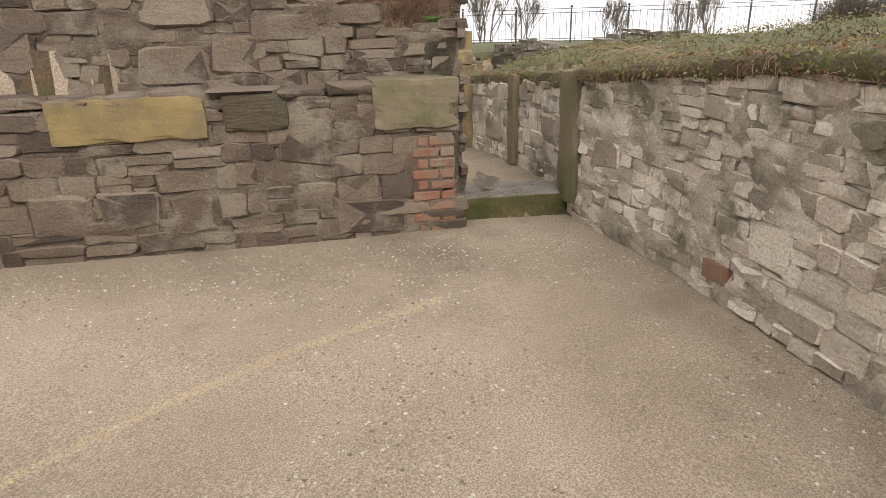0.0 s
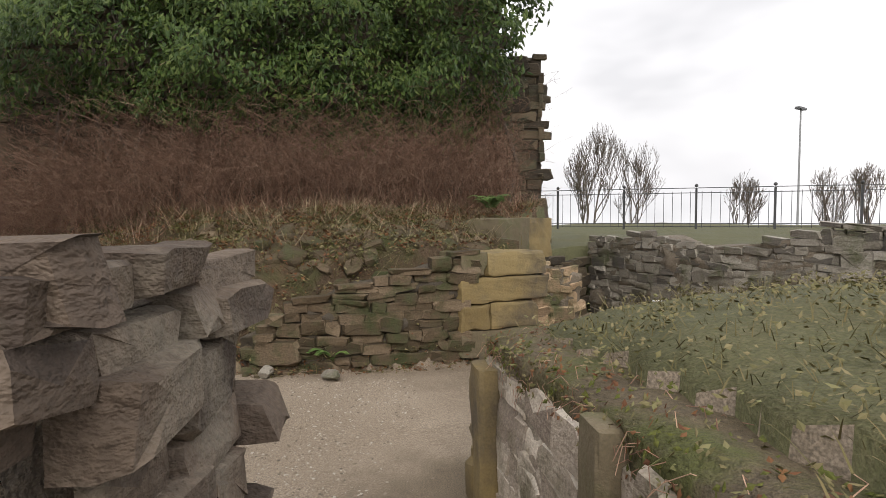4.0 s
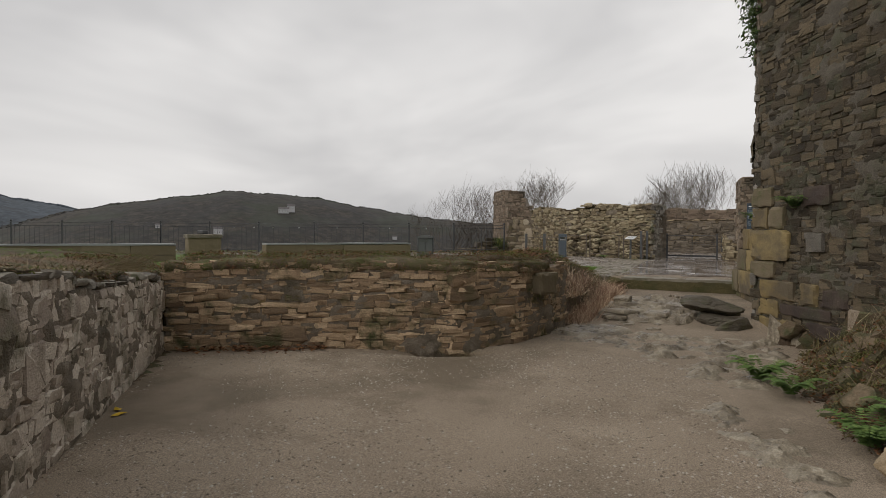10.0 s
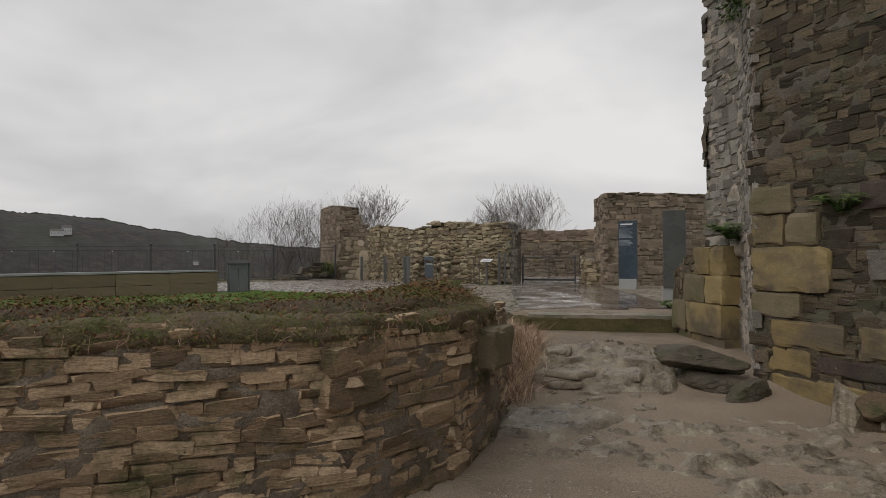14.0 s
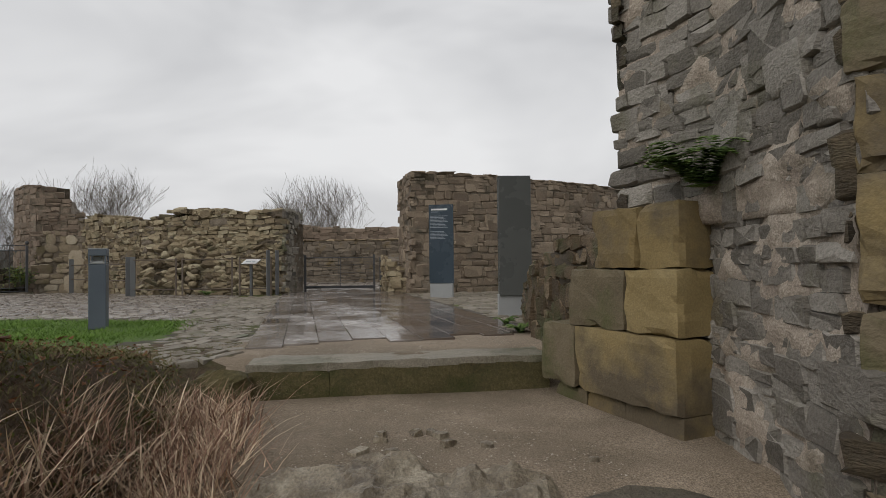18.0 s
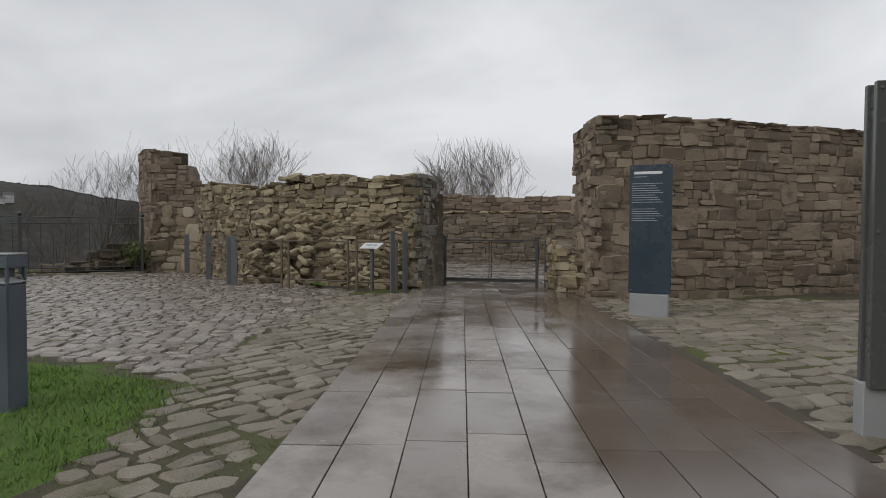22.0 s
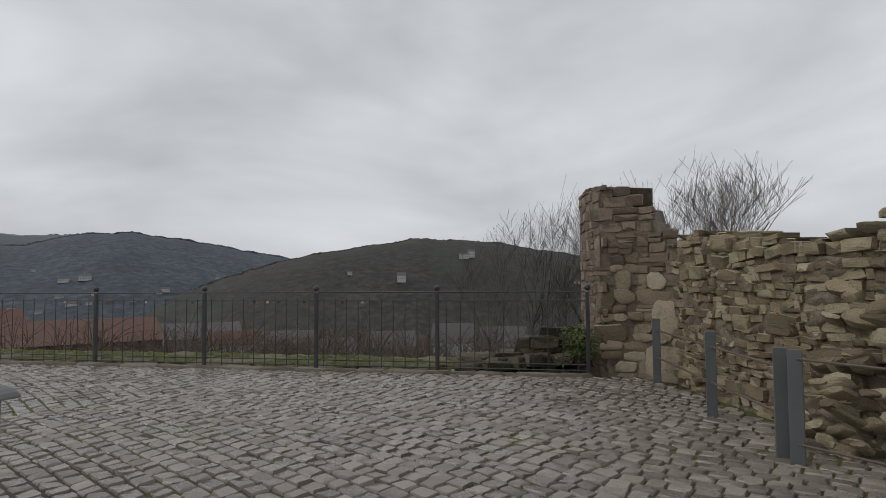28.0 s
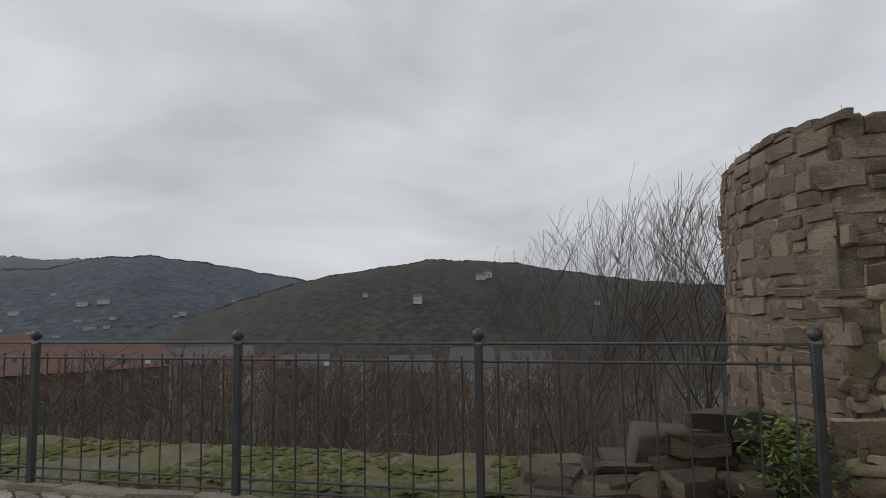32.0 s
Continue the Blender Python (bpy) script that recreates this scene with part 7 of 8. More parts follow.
for i, (x, y, n, sz) in enumerate(((3.3, -8.75, 30, 0.32), (3.72, -9.0, 34, 0.36), (4.02, -9.36, 22, 0.3), (3.5, -8.55, 20, 0.28), (2.45, -7.35, 24, 0.3), (2.75, -7.75, 16, 0.26), (6.15, -11.7, 10, 0.22), (6.9, -12.35, 12, 0.24))):
    fern(x, y, on_ground(x, y) + 0.03, n, sz, 70 + i)
fern(1.74, -3.02, 0.98, 46, 0.34, 80, "fern in a hole of the keep's masonry")
fern(2.38, -4.68, 1.16, 26, 0.26, 81, "grassy fern on a ledge of the keep")


def shrub(x, y, z, rx, h, n, seed, label):
    rng = random.Random(seed)
    b0 = base("leafy_shrub", x, y, z, label=label, category="shrub")
    stems, leaves = Heap(), Heap()
    for i in range(n):
        t = Vector((rng.gauss(0, rx * 0.5), rng.gauss(0, rx * 0.5), h * rng.uniform(0.25, 1.0)))
        twig(stems, [Vector((0, 0, 0)), t * 0.5 + Vector((0, 0, 0.04)), t], 0.004)
        for k in range(9):
            p = t + Vector((rng.gauss(0, 0.05), rng.gauss(0, 0.05), rng.gauss(0, 0.045)))
            nn = Vector((rng.gauss(0, 0.6), rng.gauss(0, 0.6), 1)).normalized()
            d = Vector((rng.gauss(0, 1), rng.gauss(0, 1), 0.0)).normalized()
            leaf(leaves, p, (d - nn * d.dot(nn)).normalized(), nn, rng.uniform(0.05, 0.1), rng.uniform(0.02, 0.035))
    stems.object("stem_tangle", "bark", b0)["kind"] = "stuff"
    leaves.object("foliage", "shrub", b0)["kind"] = "stuff"


shrub(-10.02, 8.28, 0.02, 0.3, 0.62, 60, 82, "bright green leafy shrub at the foot of the round tower")
fern(9.2, -11.9, 0.9, 22, 0.3, 84, "green tuft on the ochre blocks")
fern(1.12, -0.6, 0.0, 12, 0.14, 85, "weeds at the foot of the low wall")
fern(1.05, 0.1, 0.0, 12, 0.14, 86, "weeds at the foot of the low wall")
fern(-4.7, 6.55, 0.0, 14, 0.2, 87, "weeds among the loose stones")


tufts("joint_moss", "moss", scatter(FLAGS, 620, 10, lambda x, y: bumps(x, y, 1.9) > 0.0), 50, "moss and small grass between the flagstones", "grass", n=(10, 16), height=(0.015, 0.035), spread=0.035, width=0.004, lean=0.8)
edge_strip = lambda x, y: (distance(LAWN[:6], x, y) < 0.9) & ~inside(LAWN, x, y)
tufts("joint_moss", "grass", scatter([(-2.3, 0.4), (-2.2, 1.6), (-5.3, 1.9), (-8.6, 2.5), (-8.8, 1.6), (-5.3, 1.0), (-3.5, 0.9)], 950, 8, edge_strip), 48, "moss and grass in the joints beside the lawn", "grass", n=(8, 14), height=(0.01, 0.035), spread=0.03, width=0.004, lean=0.8)
tufts("joint_moss", "dull_grass", scatter(FLAGS, 420, 9), 49, "moss in the joints of the flagstones", "grass", n=(8, 14), height=(0.01, 0.03), spread=0.03, width=0.004, lean=0.8)


# ---- stones on the ground ----
def boulder(name, x, y, z, size, mat, seed, label, rz=0):
    b = bmesh.new()
    bmesh.ops.create_icosphere(b, subdivisions=4, radius=0.5)
    frng = random.Random(seed)
    facets = []
    for _ in range(11):
        w = Vector((frng.gauss(0, 1), frng.gauss(0, 1), frng.gauss(0, 1))).normalized()
        facets.append((w.x, w.y, w.z, frng.uniform(0.52, 0.84)))
    for v in b.verts:
        n = v.co.normalized()
        k = 1 + 0.25 * noise.noise(n * 1.7 + Vector((seed * 5.1, 0, 0)))
        for f in facets:
            k = min(k, f[3] / max(0.05, n.x * f[0] + n.y * f[1] + n.z * f[2])) if n.x * f[0] + n.y * f[1] + n.z * f[2] > 0.05 else k
        k += 0.07 * noise.noise(n * 5 + Vector((0, seed * 2.3, 0))) + 0.04 * noise.noise(n * 12 + Vector((seed, 0, 0)))
        v.co = Vector((n.x * size[0], n.y * size[1], n.z * size[2])) * 0.5 * k
    ob = part(name, b, mat)
    ob.matrix_basis = pose(x, y, z, 0, 0, rz)
    return tagged(ob, label, "rock")


boulder("pale_rock", 3.52, -9.25, -0.40, (0.36, 0.27, 0.22), "pale_rock", 1, "pale yellow limestone rock at the foot of the mound", 20)
boulder("pale_rock", 3.86, -9.38, -0.41, (0.3, 0.24, 0.2), "pale_rock", 2, "pale yellow limestone rock at the foot of the mound", 60)
boulder("pale_rock", 3.75, -8.95, -0.33, (0.22, 0.2, 0.16), "pale_rock", 7, "pale limestone lump under the ferns", 30)
boulder("boulder", 5.0, -10.36, -0.34, (0.46, 0.4, 0.4), "mound_stone", 3, "dark round boulder in the foot of the mound", 10)
boulder("rock", 5.74, -10.84, -0.14, (0.3, 0.26, 0.22), "rock", 5, "pale lichen-covered stone in the slope", 40)
boulder("rock", 4.2, -9.2, -0.2, (0.34, 0.3, 0.4), "rock", 6, "tan lump of broken masonry in the slope", 15)
boulder("step_rock", 1.24, -4.15, -0.19, (1.05, 0.6, 0.28), "dark_rock", 12, "long dark flat rock beside the steps", 4)
boulder("step_rock", 1.36, -4.25, -0.39, (0.8, 0.5, 0.3), "dark_rock", 8, "big rough rock beside the steps", -20)
boulder("step_rock", 1.68, -4.5, -0.42, (0.6, 0.36, 0.3), "dark_rock", 9, "rough rock at the corner of the keep", 30)
boulder("step_rock", -0.05, -3.95, -0.24, (0.38, 0.28, 0.2), "step_rock", 10, "pale loose stone beside the steps", 10)
boulder("step_rock", -0.92, -2.28, -0.16, (0.55, 0.5, 0.36), "mossy_dark", 11, "mossy rock at the end of the worn step", 25)
for i, (x, y) in enumerate(((5.95, -11.75), (6.35, -12.2), (6.75, -12.6))):
    boulder("loose_stone", x, y, -0.45, (0.17, 0.14, 0.14), "rubble_grey", 20 + i, "small pale stone at the foot of the dry wall", 50 * i)


def embedded(poly, n, seed, mat, parent, name, size=(0.1, 0.32), lift=0.0, test=None, limit=200, near=(5, -10), flat=False):
    rng = random.Random(seed)
    out = []
    for x, y in scatter(poly, n, seed, test):
        g = Vector((on_ground(x + 0.05, y) - on_ground(x - 0.05, y), on_ground(x, y + 0.05) - on_ground(x, y - 0.05), 0)) * 10
        up = Vector((-g.x, -g.y, 1)).normalized()
        if flat:
            up = Vector((0, 0, 1))
        a = Vector((rng.uniform(-1, 1), rng.uniform(-1, 1), 0))
        a = (a - up * a.dot(up)).normalized()
        si = up.cross(a).normalized()
        l = rng.uniform(*size)
        dp = l * rng.uniform(0.3, 0.6) if not flat else rng.uniform(0.06, 0.1)
        c = Vector((x, y, on_ground(x, y) - dp * (0.5 if not flat else 0.75) + lift))
        out.append((c, a, up, si, l, dp, l * rng.uniform(0.5, 0.9)))
    lay(parent, out, mat, "field" if not flat else "flat", name, limit, near)




def ground_cover(name, poly, n, seed, mat, label, test=None, size=(0.02, 0.05), clump=6):
    rng = random.Random(seed)
    h = Heap()
    for x, y in scatter(poly, n, seed, test):
        z = on_ground(x, y)
        for k in range(clump):
            p = Vector((x + rng.gauss(0, 0.05), y + rng.gauss(0, 0.05), z + rng.uniform(-0.01, 0.06)))
            nn = Vector((rng.gauss(0, 0.6), rng.gauss(0, 0.6), 1)).normalized()
            d = Vector((rng.gauss(0, 1), rng.gauss(0, 1), rng.gauss(0, 0.3))).normalized()
            d = (d - nn * d.dot(nn)).normalized()
            leaf(h, p, d, nn, rng.uniform(*size), rng.uniform(*size) * 0.6)
    return tagged(h.object(name, mat), label, "plants", kind="stuff")


near_foot = lambda x, y: distance(MOUND_BASE, x, y) < 2.2
patchy = lambda x, y: (distance(MOUND_BASE, x, y) < 2.2) & (bumps(x, y, 1.3) > 0.1)
ground_cover("ground_ivy", MOUND, 800, 171, "dull_grass", "low weeds and creeping plants over the mound", patchy)
ground_cover("green_weeds", MOUND, 650, 177, "meadow_leaf", "small green weeds over the stony slope", near_foot, (0.02, 0.05), 7)
ground_cover("moss_patches", MOUND, 2000, 172, "moss", "yellow-green moss and small weeds on the mound", patchy, (0.015, 0.03), 8)
ground_cover("dead_leaves", MOUND, 2800, 173, "leaf_litter", "dead brown leaves lying on the mound", near_foot, (0.025, 0.06), 4)
ground_cover("meadow_weeds", MEADOW, 2200, 174, "meadow_leaf", "dense small-leaved weeds on top of the meadow wall", None, (0.012, 0.032), 10)
ground_cover("moss_patches", BANK_TOP, 3000, 178, "moss", "yellow-green moss in the turf of the bank", lambda x, y: bumps(x, y, 1.7) > -0.4, (0.01, 0.024), 10)
ground_cover("dead_leaves", BANK_TOP, 2200, 179, "leaf_litter", "dead brown leaves on the turf of the bank", None, (0.015, 0.04), 5)
ground_cover("slope_weeds", MOUND, 800, 180, "meadow_leaf", "small fresh green weeds on the stony slope", lambda x, y: (distance(MOUND_BASE, x, y) < 1.6) & (bumps(x, y, 1.1) > 0.15), (0.02, 0.055), 7)
slope = base("mound_stones", 5, -10, -0.4, label="rough stones sticking out of the overgrown slope", category="stones")
embedded(MOUND, 520, 91, "mound_stone", slope, "stone", (0.07, 0.27), -0.02, lambda x, y: (distance(MOUND_BASE, x, y) < 1.3) & (x > 2.1), limit=260)
FOOT = [(x - 0.12, y - 0.1) for x, y in MOUND_BASE] + [(x + 0.2, y + 0.16) for x, y in MOUND_BASE[::-1]]
embedded(FOOT, 300, 96, "mound_stone", slope, "stone", (0.03, 0.13), -0.01, lambda x, y: x > 2.4, limit=120)
ground_cover("foot_litter", FOOT, 1100, 175, "leaf_litter", "dead leaves and crumbs along the foot of the mound", lambda x, y: x > 2.0, (0.015, 0.04), 4)
ground_cover("foot_weeds", FOOT, 700, 176, "dull_grass", "small weeds along the foot of the mound", lambda x, y: (x > 2.2) & (bumps(x, y, 2.1) > -0.1), (0.015, 0.05), 7)
ledge = base("rock_steps", 0.6, -5.0, -0.45, label="rough natural rock steps and slabs up to the plaza", category="steps")
STEPS = [(-0.2, -5.15), (-0.25, -4.35), (0.4, -4.3), (1.1, -4.55), (1.2, -5.1), (0.5, -5.25)]
LEDGE = [(-0.45, -3.9), (-0.35, -3.0), (0.3, -2.85), (0.9, -2.95), (1.35, -3.4), (1.2, -4.3), (0.3, -4.2)]


def outcrop(poly, seed, lift, amp, mat, levels=5, step=0.03, fade=0.3):
    """Bedrock that comes up through the gravel in thin broken layers."""
    a = np.array(poly)
    lo, hi = a.min(0), a.max(0)
    xs, ys = np.arange(lo[0], hi[0], step), np.arange(lo[1], hi[1], step)
    gx, gy = np.meshgrid(xs, ys)
    keep, edge, gz = inside(poly, gx, gy), distance(poly + poly[:1], gx, gy), ground_height(gx, gy)
    vs, fs, index = [], [], {}
    for j in range(len(ys)):
        for i in range(len(xs)):
            if not keep[j, i]:
                continue
            x, y = gx[j, i], gy[j, i]
            n = 0.5 + 0.7 * noise.noise(Vector((x * 2.8, y * 3.8, seed))) + 0.45 * noise.noise(Vector((x * 7.5, y * 9.5, seed + 3)))
            q = n * levels
            f = q - math.floor(q)
            n = (math.floor(q) + min(1.0, max(0.0, (f - 0.8) / 0.2))) / levels
            fine = 0.01 * noise.noise(Vector((x * 16, y * 16, seed))) + 0.003 * noise.noise(Vector((x * 41, y * 41, seed)))
            z = gz[j, i] - 0.03 + (lift + amp * n) * min(1.0, edge[j, i] / fade) + fine
            index[(i, j)] = len(vs)
            vs.append((x + 0.012 * noise.noise(Vector((x * 9, y * 9, 2))), y + 0.012 * noise.noise(Vector((x * 9, y * 9, 7))), z))
    for (i, j), k in index.items():
        if (i + 1, j) in index and (i, j + 1) in index and (i + 1, j + 1) in index:
            fs.append((k, index[(i + 1, j)], index[(i + 1, j + 1)], index[(i, j + 1)]))
    ob = mesh_object("bedrock", vs, fs, mat, smooth=True)
    ob.data.set_sharp_from_angle(angle=radians(22))
    ob.parent = ledge
    ob.matrix_basis = ledge.matrix_basis.inverted()


def rock_ledges():
    """Broken ledges of thin flat rock, one above and behind the other."""
    rng = random.Random(44)
    out = []
    for y0, z0, x0, x1 in ((-4.5, -0.40, -0.15, 1.05), (-4.36, -0.33, -0.15, 1.0), (-3.95, -0.27, -0.2, 0.9)):
        x = x0
        while x < x1:
            ln = rng.uniform(0.2, 0.62)
            g = rng.uniform(-0.7, 0.7)
            a = Vector((math.cos(g), math.sin(g), rng.uniform(-0.06, 0.06))).normalized()
            up = Vector((rng.uniform(-0.08, 0.08), rng.uniform(-0.12, 0.04), 1)).normalized()
            si = up.cross(a).normalized()
            th = rng.uniform(0.05, 0.11)
            out.append((Vector((x + ln / 2, y0 + rng.uniform(-0.06, 0.06) + 0.1 * math.sin(3 * x), z0 - th * 0.7)), a, up, si, ln, th, rng.uniform(0.2, 0.34)))
            x += ln * rng.uniform(1.2, 2.6)
    lay(ledge, out, "step_rock", "flat", "rock", 60, (0.4, -4.5))


rock_ledges()
embedded(LEDGE, 26, 95, "step_rock", ledge, "rock", (0.04, 0.14), 0.0, None, 60, (0.3, -3.4), True)
embedded(STEPS, 16, 92, "step_rock", ledge, "rock", (0.05, 0.16), 0.0, None, 60, (0.4, -5), True)
SHELF = [(-0.15, -7.1), (-0.12, -5.5), (0.9, -5.2), (1.75, -5.0), (2.6, -5.1), (2.75, -6.5), (2.95, -7.7), (2.2, -8.0), (1.4, -7.2), (0.6, -6.6)]
outcrop([(-0.3, -4.62), (-0.35, -3.4), (0.3, -3.3), (0.95, -3.4), (1.15, -4.0), (1.1, -4.6), (0.5, -4.66)], 11, 0.035, 0.11, "step_rock", 4, 0.025, 0.07)
outcrop(SHELF, 5, -0.02, 0.12, "step_rock", 6)
outcrop([(-0.33, -6.3), (-0.3, -5.45), (0.3, -5.15), (0.75, -5.5), (0.45, -6.0), (0.1, -6.25)], 8, 0.05, 0.05, "step_rock", 4, 0.03, 0.12)
PATCH = [(2.3, -8.1), (2.9, -8.5), (3.5, -9.6), (3.2, -10.1), (2.6, -9.4), (2.1, -8.6)]
outcrop(PATCH, 6, 0.0, 0.12, "step_rock", 6)


def pebbles(name, poly, n, seed, label, size=(0.003, 0.013)):
    rng = np.random.RandomState(seed)
    pts = scatter(poly, n, seed, lambda x, y: bumps(x, y, 0.9) + 0.6 * np.sin(37.1 * x + 11 * y) * np.sin(29 * y - 7 * x) > -0.25)
    xy = np.array(pts)
    zz = ground_height(xy[:, 0], xy[:, 1])
    h = Heap()
    faces = [(0, 1, 4), (1, 2, 4), (2, 3, 4), (3, 0, 4), (1, 0, 5), (2, 1, 5), (3, 2, 5), (0, 3, 5)]
    for (x, y), z in zip(pts, zz):
        r = size[0] + (size[1] - size[0]) * rng.rand() ** 3
        a, e = rng.rand() * 6.28, 0.6 + 0.4 * rng.rand()
        c, s = math.cos(a) * r, math.sin(a) * r
        h.add([(x + c, y + s, z), (x - s * e, y + c * e, z), (x - c, y - s, z), (x + s * e, y - c * e, z), (x, y, z + r * 0.6), (x, y, z - r * 0.4)], faces)
    return tagged(h.object(name, "pebble"), label, "gravel", kind="stuff")


pebbles("gravel_grit", [(4.6, -17.3), (4.0, -16.7), (0.6, -14.2), (-0.6, -16.5), (0.4, -19.5), (2.6, -20.4), (4.2, -18.5)], 15000, 101, "scattered pale pebbles on the floor of the sunken room")
pebbles("gravel_grit", [(-2.8, -10.0), (-1.8, -8.9), (-0.5, -8.0), (0.2, -6.9), (1.8, -7.0), (3.0, -9.6), (5.5, -11.3), (7.3, -13.0), (6.2, -14.8), (5.2, -16.4), (4.8, -15.9), (-0.3, -12.0)], 46000, 102, "scattered pale pebbles on the floor of the lower court")
pebbles("gravel_grit", [(-0.7, -2.1), (-1.2, -1.2), (0.9, -0.7), (1.15, -1.7)], 6000, 103, "fine gravel between the step and the slabs", (0.002, 0.007))
pebbles("gravel_grit", [(-0.6, -4.2), (-0.65, -2.4), (1.1, -2.1), (1.4, -4.3)], 4000, 104, "fine gravel below the step", (0.002, 0.008))


def litter(name, pts, n, seed, mat, label):
    rng = random.Random(seed)
    ln = Line(pts)
    h = Heap()
    for i in range(n):
        p, d, o = ln.at(rng.uniform(0, ln.length))
        q = p + o * abs(rng.gauss(0.02, 0.1))
        z = on_ground(q.x, q.y) + rng.uniform(0.0, 0.05)
        n2 = Vector((rng.gauss(0, 0.4), rng.gauss(0, 0.4), 1)).normalized()
        d2 = Vector((rng.uniform(-1, 1), rng.uniform(-1, 1), 0.1)).normalized()
        leaf(h, Vector((q.x, q.y, z)), d2, n2, rng.uniform(0.03, 0.07), rng.uniform(0.02, 0.045))
    return tagged(h.object(name, mat), label, "leaves", kind="stuff")


litter("leaf_litter", [(-2.95, -9.78), (-1.75, -8.65)], 380, 111, "leaf_litter", "drift of dead leaves along the bank wall")
tufts("straw_clump", "straw", [(-0.52 + 0.03 * math.cos(i), -7.74 + 0.03 * math.sin(i * 2)) for i in range(16)], 67, "clump of dead straw in the hollow below the bank wall", "grass", n=(30, 40), height=(0.05, 0.2), spread=0.06, width=0.004, lean=1.2)
litter("leaf_litter", [(-0.35, -6.2), (-1.6, -5.2), (-1.3, -3.6)], 500, 112, "leaf_litter", "dead leaves on the bank")
for i, (x, y) in enumerate(((-1.05, -11.3), (-1.0, -11.36), (-1.1, -11.25))):
    h = Heap()
    leaf(h, Vector((0, 0, 0.012)), Vector((0.8, 0.6, 0.1)).normalized(), Vector((0, 0, 1)), 0.09, 0.06)
    y1 = h.object("fallen_leaf", "yellow")
    y1.matrix_basis = pose(x, y, on_ground(x, y), 0, 0, 70 * i)
    tagged(y1, "bright yellow fallen leaf on the gravel", "leaf", "yellow leaves")


# ---- bare trees ----
def bare_tree(name, x, y, z, height, spread, seed, label, r0=0.09, forks=5, depth=5, upright=0.75, stems=1, fine=0.006, bole=0.3):
    rng = random.Random(seed)
    tree = base(name, x, y, z, label=label, category="tree")
    bones = []

    def grow(p, d, length, r, level):
        n = 4 if level < 2 else 3
        pts, q = [p], p
        for i in range(n):
            d = (d + Vector((rng.gauss(0, 0.07), rng.gauss(0, 0.07), rng.gauss(0.05, 0.05)))).normalized()
            q = q + d * length / n
            pts.append(q)
        bones.append((pts, [max(fine, r * (1 - 0.5 * i / n)) for i in range(n + 1)], level))
        if level >= depth:
            return
        for k in range(forks if level < 2 else forks - 1):
            t = rng.uniform(0.3, 1.0) if level else rng.uniform(min(0.8, 2.2 * bole - 0.5), 1.0)
            i = min(n - 1, int(t * n))
            b = pts[i].lerp(pts[i + 1], t * n - i)
            side = Vector((rng.gauss(0, 1), rng.gauss(0, 1), 0)).normalized() * spread
            nd2 = (d * upright + side * rng.uniform(0.35, 0.8) + Vector((0, 0, 0.32))).normalized()
            grow(b, nd2, (length if level else height * 0.3) * rng.uniform(0.55, 0.8), r * rng.uniform(0.4, 0.58), level + 1)

    for s in range(stems):
        lean = Vector((rng.gauss(0, 0.1), rng.gauss(0, 0.1), 1)).normalized() if stems > 1 else Vector((0, 0, 1))
        grow(Vector((rng.gauss(0, 0.1), rng.gauss(0, 0.1), 0)) * (stems > 1), lean, height * bole, r0, 0)
    ends = np.array([tuple(pts[-1]) for pts, _, level in bones if level > 2])
    k = height / np.percentile(ends[:, 2], 94)
    mid = Vector((*ends[:, :2].mean(0), 0))
    wide = 1.5 * np.percentile(np.hypot(ends[:, 0] - mid.x, ends[:, 1] - mid.y), 80)
    low = 0.5 * height / k

    def in_crown(p):
        q = p - mid
        up = max(0.0, q.z - low) / low
        return (q.x * q.x + q.y * q.y) / (wide * wide) + up * up < 1.0 + 0.25 * noise.noise(p * 2.0)

    bones = [b for b in bones if b[2] < 2 or in_crown(b[0][-1])]
    heaps = [Heap(), Heap(), Heap()]
    for pts, radii, level in bones:
        heaps[0 if level == 0 else 1 if level < 3 else 2].add(*tube([p * k for p in pts], radii, 7 if level == 0 else 5 if level < 2 else 3))
    heaps[0].object("trunk", "bark", tree)
    heaps[1].object("branchwork", "bark", tree)["kind"] = "stuff"
    heaps[2].object("crown", "bark", tree)["kind"] = "stuff"
    return tree


def tree_at(x, y, top, spread, seed, label, **kw):
    z = on_ground(x, y) - 0.3
    return bare_tree("bare_tree", x, y, z, top - z, spread, seed, label, **kw)


tree_at(-11.5, 15.0, 4.7, 1.25, 121, "leafless spreading tree behind the round tower", r0=0.05, forks=5, depth=5, upright=0.85, stems=1, fine=0.0036, bole=0.5)
tree_at(-5.6, 23.5, 5.4, 1.2, 122, "broad leafless tree behind the court", r0=0.065, forks=5, depth=5, upright=0.8, stems=2, fine=0.0048)
tree_at(-8.4, 24.0, 3.7, 1.1, 123, "small leafless tree behind the court", r0=0.055, forks=5, depth=5, stems=2, fine=0.006)
tree_at(1.5, 24.5, 4.5, 1.1, 124, "leafless tree showing over the court wall", r0=0.07, forks=5, depth=5, stems=2, fine=0.006)
for i, (x, y, top) in enumerate(((-16.2, 12.9, 3.6), (-16.3, 14.1, 3.9), (-14.75, 13.5, 4.1), (-17.6, 14.0, 2.8), (-13.6, 12.2, 3.3), (-15.4, 15.2, 4.3))):
    tree_at(x, y, top, 1.0, 130 + i, "tall slender leafless tree on the slope below the railing", r0=0.045, forks=4, depth=5, upright=0.68, stems=1, fine=0.0032, bole=0.45)
